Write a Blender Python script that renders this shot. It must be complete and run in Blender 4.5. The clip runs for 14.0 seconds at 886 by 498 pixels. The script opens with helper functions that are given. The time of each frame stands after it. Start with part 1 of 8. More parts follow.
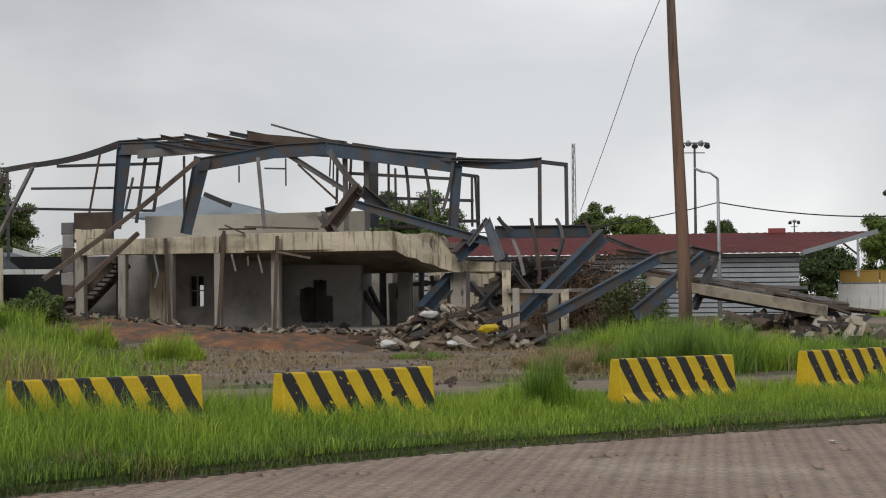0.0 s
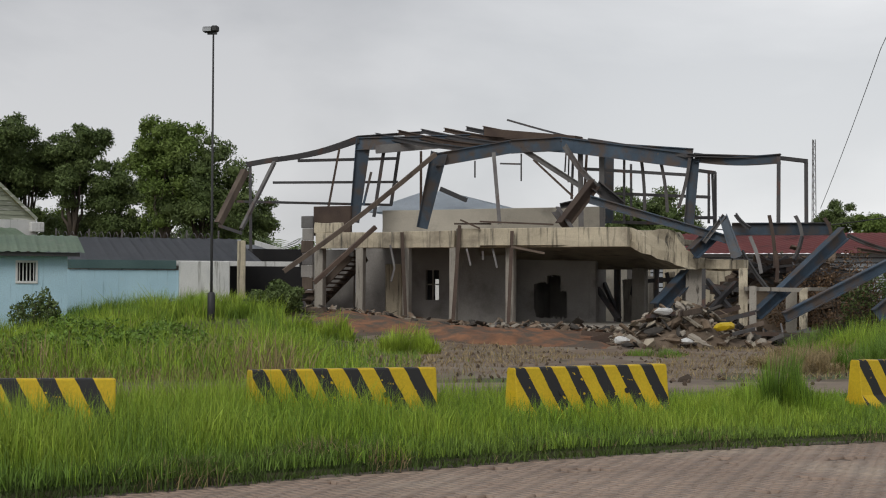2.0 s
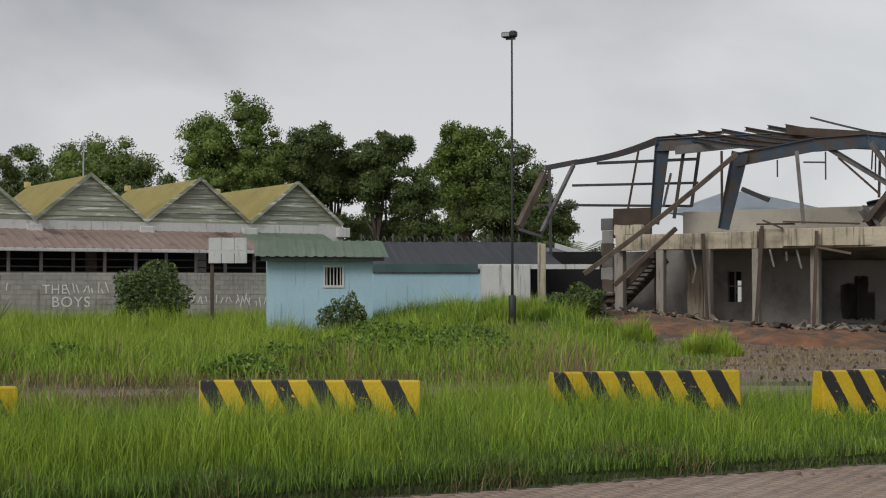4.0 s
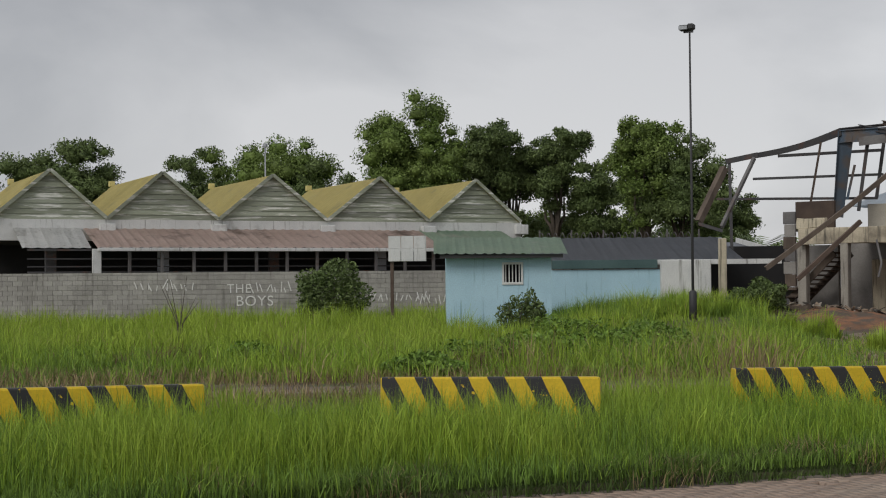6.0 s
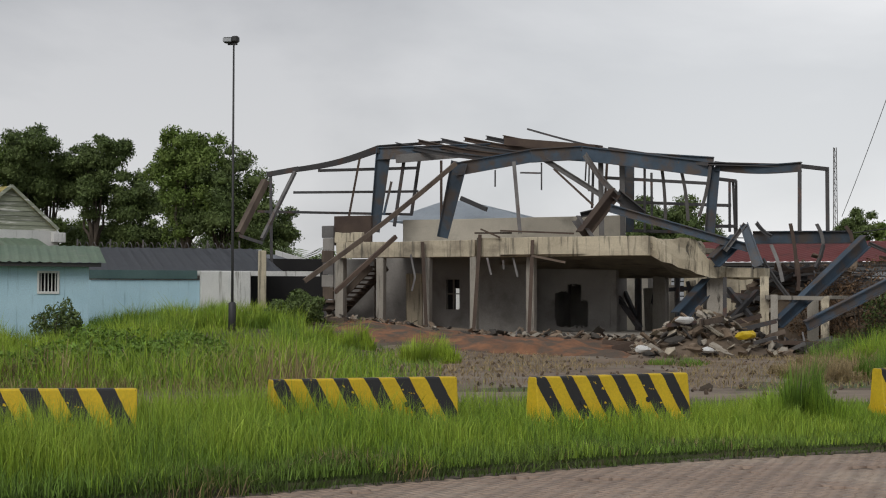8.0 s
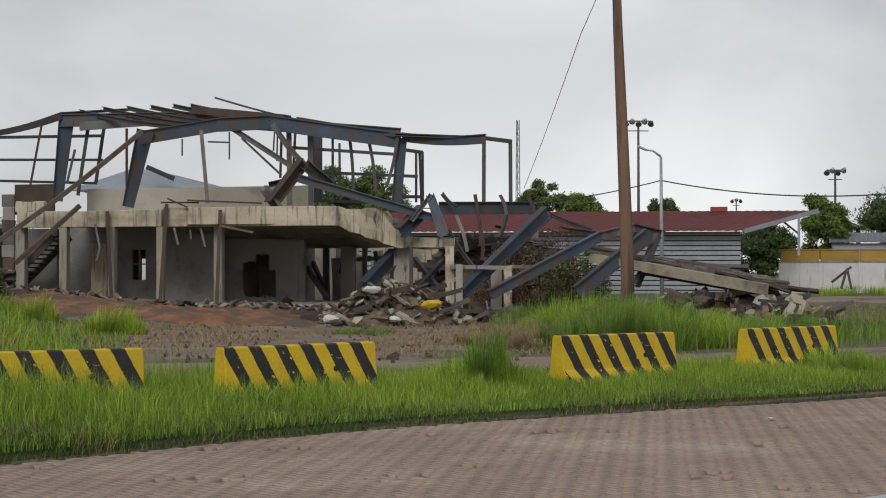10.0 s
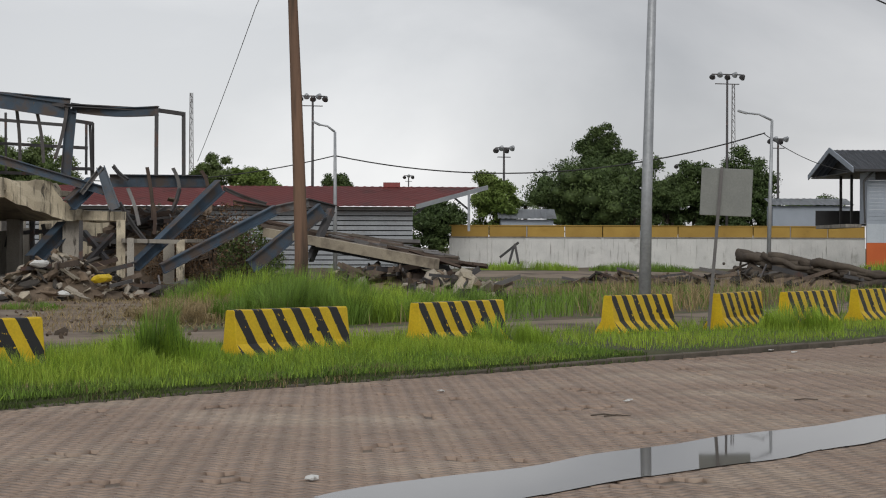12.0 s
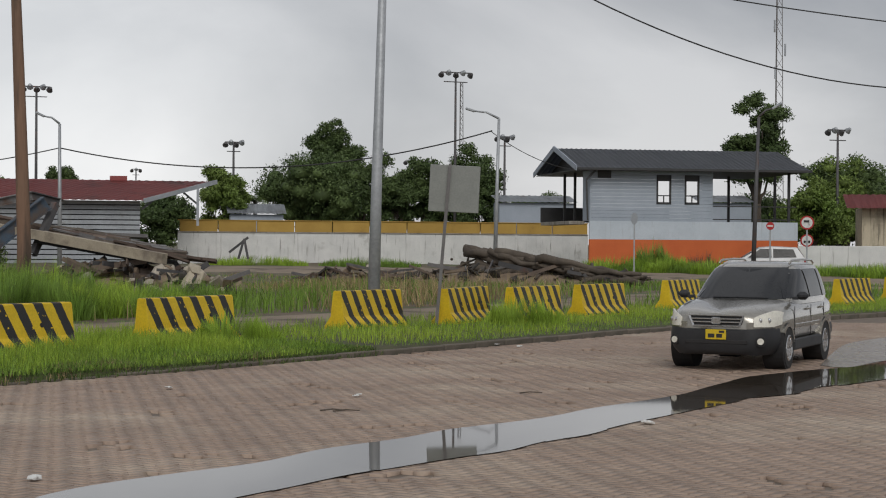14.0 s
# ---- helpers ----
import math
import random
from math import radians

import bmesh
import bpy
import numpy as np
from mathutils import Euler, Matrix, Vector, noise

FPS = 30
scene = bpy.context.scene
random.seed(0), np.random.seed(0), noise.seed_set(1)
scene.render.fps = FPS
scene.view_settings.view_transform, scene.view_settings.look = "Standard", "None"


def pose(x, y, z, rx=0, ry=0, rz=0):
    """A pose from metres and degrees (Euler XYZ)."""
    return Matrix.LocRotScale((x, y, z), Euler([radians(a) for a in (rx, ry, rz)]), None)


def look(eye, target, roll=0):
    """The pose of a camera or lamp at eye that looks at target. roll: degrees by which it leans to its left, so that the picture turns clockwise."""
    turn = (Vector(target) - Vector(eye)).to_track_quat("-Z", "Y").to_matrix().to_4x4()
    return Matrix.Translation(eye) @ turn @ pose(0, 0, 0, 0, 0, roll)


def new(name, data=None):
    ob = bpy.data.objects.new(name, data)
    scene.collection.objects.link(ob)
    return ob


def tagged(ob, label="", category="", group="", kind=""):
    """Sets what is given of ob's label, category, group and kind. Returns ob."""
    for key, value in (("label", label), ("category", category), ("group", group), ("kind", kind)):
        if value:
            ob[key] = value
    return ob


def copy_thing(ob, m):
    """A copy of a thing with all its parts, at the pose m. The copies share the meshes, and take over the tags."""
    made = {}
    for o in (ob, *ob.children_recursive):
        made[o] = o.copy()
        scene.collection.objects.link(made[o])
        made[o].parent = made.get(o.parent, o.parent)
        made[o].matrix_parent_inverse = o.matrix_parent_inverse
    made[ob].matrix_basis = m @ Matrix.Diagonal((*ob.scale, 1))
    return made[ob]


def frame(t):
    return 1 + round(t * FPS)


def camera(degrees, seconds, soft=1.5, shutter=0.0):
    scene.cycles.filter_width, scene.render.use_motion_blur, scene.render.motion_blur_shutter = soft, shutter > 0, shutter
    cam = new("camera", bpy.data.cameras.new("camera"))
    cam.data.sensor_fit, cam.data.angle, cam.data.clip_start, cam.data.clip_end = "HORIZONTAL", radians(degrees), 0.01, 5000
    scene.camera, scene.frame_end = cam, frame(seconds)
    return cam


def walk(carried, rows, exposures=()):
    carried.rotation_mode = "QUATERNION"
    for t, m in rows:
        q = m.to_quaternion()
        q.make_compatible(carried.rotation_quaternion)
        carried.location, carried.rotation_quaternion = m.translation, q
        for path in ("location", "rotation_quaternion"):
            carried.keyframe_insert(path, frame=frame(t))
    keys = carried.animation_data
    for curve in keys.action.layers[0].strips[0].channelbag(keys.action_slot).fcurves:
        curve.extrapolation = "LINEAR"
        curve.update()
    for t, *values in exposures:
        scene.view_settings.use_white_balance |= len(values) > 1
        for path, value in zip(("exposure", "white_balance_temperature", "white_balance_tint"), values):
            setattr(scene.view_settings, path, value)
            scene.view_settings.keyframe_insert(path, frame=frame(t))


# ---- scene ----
# The camera stands by the kerb of the paved road and only turns: (seconds, heading, tilt, lean)
EYE = 1.9
TURNS = [
    (0, 0.000, 1.576, -0.527),
    (0.5, -0.078, 1.441, -0.260),
    (1, -1.427, 1.383, -0.318),
    (1.5, -4.982, 1.365, 0.040),
    (2, -7.778, 1.443, 0.273),
    (2.5, -10.317, 1.314, 0.238),
    (3, -12.864, 1.371, 0.158),
    (3.5, -15.490, 1.375, 0.048),
    (4, -17.716, 1.509, -0.058),
    (4.2, -18.647, 1.577, -0.154),
    (4.55, -20.307, 1.600, -0.243),
    (4.9, -21.877, 1.567, -0.336),
    (5.25, -23.124, 1.509, -0.421),
    (5.6, -23.819, 1.456, -0.485),
    (5.95, -23.731, 1.437, -0.516),
    (6.3, -22.629, 1.481, -0.502),
    (6.5, -21.666, 1.580, -0.456),
    (7, -17.533, 1.712, -0.320),
    (7.5, -12.392, 1.751, -0.082),
    (8, -8.459, 1.751, 0.125),
    (8.5, -5.465, 1.444, 0.177),
    (9, -2.695, 1.146, 0.125),
    (9.2, -1.749, 1.068, 0.085),
    (9.55, -0.130, 0.932, 0.016),
    (9.9, 1.452, 0.796, -0.043),
    (10.25, 3.043, 0.659, -0.084),
    (10.6, 4.691, 0.521, -0.096),
    (10.95, 6.442, 0.381, -0.071),
    (11.3, 8.344, 0.239, 0.002),
    (11.5, 9.482, 0.158, 0.059),
    (12, 12.672, -0.077, 0.171),
    (12.5, 15.165, -0.242, 0.189),
    (13, 17.805, -0.336, 0.272),
    (13.5, 20.377, -0.229, 0.358),
    (14, 21.627, -0.190, 0.394),
]
cam = camera(28.80, 14.0, soft=1.1)
walk(cam, [(t, pose(0, 0, EYE, 90 + tilt, 0, -yaw) @ pose(0, 0, 0, 0, 0, lean)) for t, yaw, tilt, lean in TURNS])

# ---- light: a wet overcast sky ----
world = bpy.data.worlds.new("sky")
scene.world = world
world.use_nodes = True
wn, wl = world.node_tree.nodes, world.node_tree.links
wn.clear()
w_out, w_bg = wn.new("ShaderNodeOutputWorld"), wn.new("ShaderNodeBackground")
w_sky = wn.new("ShaderNodeTexSky")
w_sky.sky_type, w_sky.sun_disc = "NISHITA", False
w_sky.sun_elevation, w_sky.sun_rotation = radians(39), radians(196)
w_co, w_map = wn.new("ShaderNodeTexCoord"), wn.new("ShaderNodeMapping")
w_map.inputs["Scale"].default_value = (1.0, 1.0, 2.2)
w_n1, w_ramp = wn.new("ShaderNodeTexNoise"), wn.new("ShaderNodeValToRGB")
w_n1.inputs["Scale"].default_value, w_n1.inputs["Detail"].default_value, w_n1.inputs["Roughness"].default_value = 2.7, 7, 0.5
w_n1.inputs["Distortion"].default_value = 0.3
w_ramp.color_ramp.elements[0].position, w_ramp.color_ramp.elements[0].color = 0.38, (0.33, 0.34, 0.365, 1)
w_ramp.color_ramp.elements[1].position, w_ramp.color_ramp.elements[1].color = 0.62, (0.62, 0.62, 0.635, 1)
w_scale = wn.new("ShaderNodeMixRGB")
w_scale.blend_type, w_scale.inputs[0].default_value, w_scale.inputs[2].default_value = "MULTIPLY", 1.0, (0.09, 0.09, 0.09, 1)
w_mix = wn.new("ShaderNodeMixRGB")
w_mix.inputs[0].default_value = 0.92
wl.new(w_co.outputs["Generated"], w_map.inputs[0])
wl.new(w_map.outputs[0], w_n1.inputs[0])
wl.new(w_n1.outputs[0], w_ramp.inputs[0])
wl.new(w_sky.outputs[0], w_scale.inputs[1])
wl.new(w_scale.outputs[0], w_mix.inputs[1])
wl.new(w_ramp.outputs[0], w_mix.inputs[2])
w_sep, w_low, w_add = wn.new("ShaderNodeSeparateXYZ"), wn.new("ShaderNodeMapRange"), wn.new("ShaderNodeMixRGB")
w_low.inputs[1].default_value, w_low.inputs[2].default_value, w_low.inputs[3].default_value, w_low.inputs[4].default_value = 0.0, 0.2, 1.0, 0.0
w_add.blend_type, w_add.inputs[2].default_value = "ADD", (0.13, 0.13, 0.13, 1)
wl.new(w_co.outputs["Generated"], w_sep.inputs[0])
wl.new(w_sep.outputs["Z"], w_low.inputs[0])
wl.new(w_low.outputs[0], w_add.inputs[0])
wl.new(w_mix.outputs[0], w_add.inputs[1])
# the thinner cloud ahead, where the sky is palest
w_dot, w_lobe, w_add2 = wn.new("ShaderNodeVectorMath"), wn.new("ShaderNodeMapRange"), wn.new("ShaderNodeMixRGB")
w_dot.operation, w_dot.inputs[1].default_value = "DOT_PRODUCT", (0.07, 0.99, 0.10)
w_lobe.interpolation_type = "SMOOTHSTEP"
w_lobe.inputs[1].default_value, w_lobe.inputs[2].default_value = 0.955, 1.0
w_add2.blend_type, w_add2.inputs[2].default_value = "ADD", (0.32, 0.32, 0.315, 1)
wl.new(w_co.outputs["Generated"], w_dot.inputs[0])
wl.new(w_dot.outputs["Value"], w_lobe.inputs[0])
wl.new(w_lobe.outputs[0], w_add2.inputs[0])
wl.new(w_add.outputs[0], w_add2.inputs[1])
wl.new(w_add2.outputs[0], w_bg.inputs[0])
wl.new(w_bg.outputs[0], w_out.inputs[0])
w_bg.inputs[1].default_value = 0.95
sun = new("sun", bpy.data.lights.new("sun", "SUN"))
sun.data.energy, sun.data.angle, sun.data.color = 1.3, radians(30), (1.0, 0.97, 0.92)
sun.matrix_world = look((0, 0, 60), (20, 72, 0))
scene.view_settings.exposure = 0.0

# ---- materials ----
def mat(name, c1, c2, rough=0.85, metal=0.0, scale=1.2, fine=25.0, bump=0.25, stain=None, stain_at=(0.55, 0.7), stain_scale=0.7,
        streak=None, streak_at=(0.5, 0.7), rnd=0.0, island=0.0, stretch=(1, 1, 1), spec=0.5):
    """A worn surface: two colours by coarse noise, fine grain with relief, stains, runs down the face, and a tint that varies piece by piece."""
    m = bpy.data.materials.new(name)
    m.use_nodes = True
    n, l = m.node_tree.nodes, m.node_tree.links
    b = n["Principled BSDF"]
    co, mp = n.new("ShaderNodeTexCoord"), n.new("ShaderNodeMapping")
    mp.inputs["Scale"].default_value = stretch
    l.new(co.outputs["Object"], mp.inputs[0])
    def tex(s, detail=6, src=mp):
        t = n.new("ShaderNodeTexNoise")
        t.inputs["Scale"].default_value, t.inputs["Detail"].default_value, t.inputs["Roughness"].default_value = s, detail, 0.6
        l.new(src.outputs[0], t.inputs[0])
        return t
    def ramp(src, a, z):
        r = n.new("ShaderNodeMapRange")
        r.inputs[1].default_value, r.inputs[2].default_value = a, z
        l.new(src, r.inputs[0])
        return r.outputs[0]
    def mix(fac, a, c, how="MIX"):
        x = n.new("ShaderNodeMixRGB")
        x.blend_type = how
        for sock, v in zip(x.inputs, (fac, a, c)):
            if isinstance(v, bpy.types.NodeSocket):
                l.new(v, sock)
            else:
                sock.default_value = v if isinstance(v, float) else (*v, 1)
        return x.outputs[0]
    coarse, grain = tex(scale), tex(fine, 4)
    col = mix(ramp(coarse.outputs[0], 0.35, 0.65), c1, c2)
    col = mix(0.35, col, mix(ramp(grain.outputs[0], 0.3, 0.7), (0.45, 0.45, 0.45), (1.0, 1.0, 1.0)), "MULTIPLY")
    if stain:
        col = mix(ramp(tex(stain_scale, 8).outputs[0], *stain_at), col, stain)
    if streak:
        sm = n.new("ShaderNodeMapping")
        sm.inputs["Scale"].default_value = (7.0, 7.0, 0.45)
        l.new(co.outputs["Object"], sm.inputs[0])
        col = mix(ramp(tex(1.0, 8, sm).outputs[0], *streak_at), col, streak)
    if rnd or island:
        src = n.new("ShaderNodeObjectInfo").outputs["Random"] if rnd else n.new("ShaderNodeNewGeometry").outputs["Random Per Island"]
        k = rnd or island
        hv = n.new("ShaderNodeHueSaturation")
        v = n.new("ShaderNodeMapRange")
        v.inputs[3].default_value, v.inputs[4].default_value = 1 - k, 1 + k
        l.new(src, v.inputs[0])
        l.new(v.outputs[0], hv.inputs["Value"])
        l.new(col, hv.inputs["Color"])
        col = hv.outputs[0]
    l.new(col, b.inputs["Base Color"])
    b.inputs["Metallic"].default_value = metal
    b.inputs["Specular IOR Level"].default_value = spec
    rr = n.new("ShaderNodeMapRange")
    rr.inputs[3].default_value, rr.inputs[4].default_value = max(0.02, rough - 0.12), min(1, rough + 0.12)
    l.new(coarse.outputs[0], rr.inputs[0])
    l.new(rr.outputs[0], b.inputs["Roughness"])
    if bump:
        bp = n.new("ShaderNodeBump")
        bp.inputs["Strength"].default_value, bp.inputs["Distance"].default_value = bump, 0.02
        l.new(grain.outputs[0], bp.inputs["Height"])
        l.new(bp.outputs[0], b.inputs["Normal"])
    return m

def leaf_mat(name, c1, c2, island=0.35, rough=0.6):
    m = mat(name, c1, c2, rough=rough, scale=0.35, fine=6, bump=0, island=island, spec=0.25)
    return m

M_SOIL = mat("soil", (0.16, 0.12, 0.08), (0.11, 0.085, 0.06), scale=0.4, fine=9, bump=0.6, stain=(0.07, 0.10, 0.03), stain_at=(0.48, 0.6))
M_MUD = mat("mud", (0.255, 0.185, 0.125), (0.145, 0.105, 0.075), rough=0.7, scale=0.5, fine=5, bump=0.8, stain=(0.24, 0.20, 0.15), stain_at=(0.52, 0.66), stain_scale=0.35)
M_RED = mat("red_soil", (0.34, 0.155, 0.075), (0.18, 0.09, 0.05), scale=1.3, fine=6, bump=0.9, stain=(0.10, 0.075, 0.055), stain_at=(0.45, 0.58), stain_scale=1.6)
M_TRACK = mat("track_soil", (0.29, 0.23, 0.17), (0.20, 0.155, 0.115), scale=0.5, fine=7, bump=0.6, stain=(0.09, 0.07, 0.055), stain_at=(0.54, 0.66), stain_scale=0.5)
M_PAVER = mat("paver", (0.405, 0.30, 0.232), (0.322, 0.237, 0.183), rough=0.66, scale=0.5, fine=30, bump=0.3, stain=(0.46, 0.375, 0.295), stain_at=(0.50, 0.70), stain_scale=0.3, island=0.08)
M_BED = mat("paving_bed", (0.20, 0.16, 0.125), (0.14, 0.11, 0.085), rough=0.8, scale=2, fine=20)
M_KERB = mat("kerb_concrete", (0.17, 0.145, 0.115), (0.09, 0.078, 0.062), scale=1.5, stain=(0.06, 0.07, 0.04), stain_at=(0.5, 0.65), rnd=0.12)
M_CONC = mat("concrete", (0.40, 0.37, 0.32), (0.30, 0.275, 0.24), scale=0.9, stain=(0.15, 0.13, 0.11), stain_at=(0.56, 0.75), streak=(0.07, 0.06, 0.05), streak_at=(0.56, 0.7))
M_CREAM = mat("cream_render", (0.66, 0.58, 0.43), (0.52, 0.455, 0.34), scale=0.9, stain=(0.20, 0.17, 0.13), stain_at=(0.52, 0.70), streak=(0.085, 0.075, 0.062), streak_at=(0.525, 0.68))
M_PALECONC = mat("pale_concrete", (0.46, 0.40, 0.30), (0.33, 0.285, 0.22), scale=0.9, stain=(0.16, 0.13, 0.10), stain_at=(0.5, 0.68), stain_scale=1.1)
M_PLASTER = mat("grey_plaster", (0.39, 0.367, 0.342), (0.29, 0.272, 0.253), scale=0.6, stain=(0.14, 0.13, 0.12), stain_at=(0.52, 0.75))
M_BLOCK = mat("blockwork", (0.56, 0.52, 0.44), (0.46, 0.425, 0.36), scale=0.8, stain=(0.22, 0.2, 0.17), stain_at=(0.55, 0.75))
M_STEEL = mat("blue_painted_steel", (0.068, 0.105, 0.15), (0.042, 0.066, 0.096), rough=0.55, scale=0.9, fine=18, bump=0.15, stain=(0.085, 0.066, 0.056), stain_at=(0.47, 0.62), stain_scale=1.3, rnd=0.2)
M_DARKST = mat("dark_steel", (0.055, 0.055, 0.06), (0.09, 0.085, 0.085), rough=0.6, scale=1.2, fine=18, bump=0.2, stain=(0.11, 0.06, 0.045), stain_at=(0.55, 0.68), stain_scale=1.6, rnd=0.25)
M_RUST = mat("rusted_steel", (0.075, 0.05, 0.04), (0.115, 0.082, 0.062), rough=0.85, scale=1.5, fine=20, bump=0.3, rnd=0.3)
M_GREYST = mat("weathered_grey_steel", (0.17, 0.165, 0.16), (0.11, 0.10, 0.10), rough=0.6, scale=1.4, fine=18, stain=(0.09, 0.055, 0.04), stain_at=(0.56, 0.68), stain_scale=1.3, rnd=0.2)
M_WOOD = mat("weathered_wood", (0.17, 0.13, 0.10), (0.10, 0.075, 0.06), scale=2.0, fine=30, stretch=(1, 1, 0.15), rnd=0.3)
M_POLE = mat("pole_wood", (0.27, 0.16, 0.105), (0.16, 0.10, 0.07), scale=1.6, fine=28, stretch=(1, 1, 0.08), bump=0.6, stain=(0.06, 0.045, 0.035), stain_at=(0.5, 0.62), stain_scale=2.2)
M_GALV = mat("galvanised_steel", (0.46, 0.48, 0.50), (0.36, 0.38, 0.40), rough=0.5, metal=0.35, scale=2.0, fine=14, bump=0.08)
# dark paint; also the shade painted into a gable, a soffit and slat gaps
M_DARKPAINT_SHADE = mat("dark_paint_and_shade", (0.035, 0.035, 0.038), (0.05, 0.05, 0.05), rough=0.6, scale=2, bump=0.1)
M_YEL = mat("yellow_paint", (0.76, 0.53, 0.015), (0.68, 0.46, 0.012), rough=0.5, scale=3, fine=30, bump=0.2, stain=(0.27, 0.17, 0.03), stain_at=(0.62, 0.74), stain_scale=2.6, rnd=0.05)
M_BLK = mat("black_paint", (0.018, 0.018, 0.02), (0.035, 0.034, 0.033), rough=0.55, scale=3, fine=30, bump=0.2, stain=(0.10, 0.085, 0.05), stain_at=(0.66, 0.78), stain_scale=3.0)
M_WHITE = mat("white_paint", (0.78, 0.78, 0.76), (0.66, 0.665, 0.65), scale=1.0, stain=(0.3, 0.29, 0.26), stain_at=(0.6, 0.75), streak=(0.20, 0.19, 0.17), streak_at=(0.58, 0.72))
M_BLUE = mat("pale_blue_paint", (0.50, 0.72, 0.83), (0.44, 0.65, 0.76), scale=0.9, stain=(0.47, 0.58, 0.62), stain_at=(0.62, 0.74), streak=(0.24, 0.38, 0.45), streak_at=(0.58, 0.7))
M_GREYPAINT = mat("grey_blue_paint", (0.42, 0.47, 0.54), (0.36, 0.41, 0.475), scale=0.8, bump=0.05)
M_GREENRF = mat("green_roof_sheet", (0.27, 0.39, 0.28), (0.37, 0.47, 0.35), rough=0.5, scale=0.8, fine=8, stain=(0.42, 0.44, 0.37), stain_at=(0.58, 0.72), bump=0.1)
M_YROOF = mat("yellow_roof_sheet", (0.74, 0.64, 0.25), (0.64, 0.55, 0.21), rough=0.6, scale=0.5, fine=8, stain=(0.36, 0.33, 0.18), stain_at=(0.58, 0.78))
M_PROOF = mat("pink_roof_sheet", (0.66, 0.52, 0.46), (0.56, 0.43, 0.37), rough=0.6, scale=0.6, fine=8, stain=(0.22, 0.16, 0.13), stain_at=(0.56, 0.7))
M_RROOF = mat("red_roof_sheet", (0.26, 0.05, 0.048), (0.33, 0.08, 0.072), rough=0.5, scale=0.3, fine=5, stain=(0.12, 0.04, 0.035), stain_at=(0.55, 0.72), stain_scale=0.4, bump=0.1)
M_ZINC = mat("grey_zinc_sheet", (0.42, 0.45, 0.48), (0.33, 0.35, 0.38), rough=0.5, scale=0.6, fine=8, stain=(0.22, 0.2, 0.18), stain_at=(0.6, 0.75), bump=0.1)
M_DZINC = mat("dark_roof_sheet", (0.085, 0.095, 0.115), (0.115, 0.125, 0.145), rough=0.45, scale=0.6, fine=8, bump=0.1)
M_BOARD = mat("green_weatherboard", (0.255, 0.275, 0.20), (0.36, 0.385, 0.305), scale=0.7, fine=12, stretch=(0.25, 1, 2.5), stain=(0.60, 0.60, 0.55), stain_at=(0.53, 0.62), stain_scale=2.6, rnd=0.32)
M_OCHRE = mat("ochre_paint", (0.50, 0.32, 0.075), (0.42, 0.26, 0.06), scale=0.7, stain=(0.20, 0.13, 0.05), stain_at=(0.6, 0.75), rnd=0.08)
M_ORANGE = mat("orange_paint", (0.66, 0.155, 0.045), (0.58, 0.13, 0.04), scale=0.7, stain=(0.36, 0.11, 0.05), stain_at=(0.62, 0.76))
# near-black: shade painted into rooms and recesses, and the car's black parts
M_DARK = mat("shade_and_trim_black", (0.018, 0.018, 0.02), (0.03, 0.028, 0.028), scale=1.0, bump=0.1)
M_BARK = mat("bark", (0.13, 0.105, 0.08), (0.075, 0.06, 0.048), scale=1.5, fine=10, bump=0.8)
M_DEAD = leaf_mat("dead_stalks", (0.20, 0.125, 0.07), (0.13, 0.08, 0.05), 0.4)
M_PALEBLUE = mat("pale_grey_blue_paint", (0.60, 0.66, 0.72), (0.52, 0.58, 0.64), scale=0.8, bump=0.05, streak=(0.36, 0.38, 0.40), streak_at=(0.58, 0.74))
M_LEAF = leaf_mat("tree_leaf", (0.115, 0.18, 0.035), (0.185, 0.25, 0.065))
M_LEAF2 = leaf_mat("dark_tree_leaf", (0.095, 0.142, 0.045), (0.155, 0.205, 0.07))
M_GRASS = leaf_mat("verge_grass", (0.21, 0.34, 0.034), (0.285, 0.41, 0.052), 0.4)
M_GRASS2 = leaf_mat("field_grass", (0.125, 0.225, 0.034), (0.19, 0.295, 0.05), 0.45)
M_GRASSY = leaf_mat("yellow_green_grass", (0.28, 0.40, 0.04), (0.34, 0.45, 0.06), 0.35)
M_LEAF3 = leaf_mat("deep_green_tree_leaf", (0.062, 0.10, 0.034), (0.105, 0.15, 0.05))
M_WEED = leaf_mat("kerb_weeds", (0.065, 0.115, 0.024), (0.11, 0.165, 0.036), 0.4)
M_DRY = leaf_mat("dry_grass", (0.40, 0.31, 0.16), (0.27, 0.21, 0.11), 0.4)
M_GLASS = mat("dark_glass", (0.02, 0.022, 0.025), (0.03, 0.032, 0.035), rough=0.08, scale=1, bump=0, spec=0.35)
M_RUBBER = mat("tyre_rubber", (0.02, 0.02, 0.02), (0.03, 0.03, 0.03), rough=0.85, scale=5, fine=40)
M_VERGE = mat("verge_soil", (0.06, 0.075, 0.025), (0.09, 0.08, 0.04), scale=0.8, fine=14, bump=0.6, stain=(0.05, 0.045, 0.03), stain_at=(0.5, 0.62))
M_TEAL = mat("dull_teal_metal", (0.05, 0.10, 0.10), (0.08, 0.14, 0.14), rough=0.6, scale=0.8, bump=0.1)
M_CABLE = mat("cable_black", (0.025, 0.025, 0.025), (0.04, 0.04, 0.04), rough=0.7, bump=0)

# ---- mesh helpers ----
def part(name, bm, material, parent=None, label=""):
    me = bpy.data.meshes.new(name)
    bm.normal_update()
    bm.to_mesh(me)
    bm.free()
    me.materials.append(material)
    ob = new(name, me)
    if parent:
        ob.parent = parent
    if label:
        ob["label"] = label
    return ob

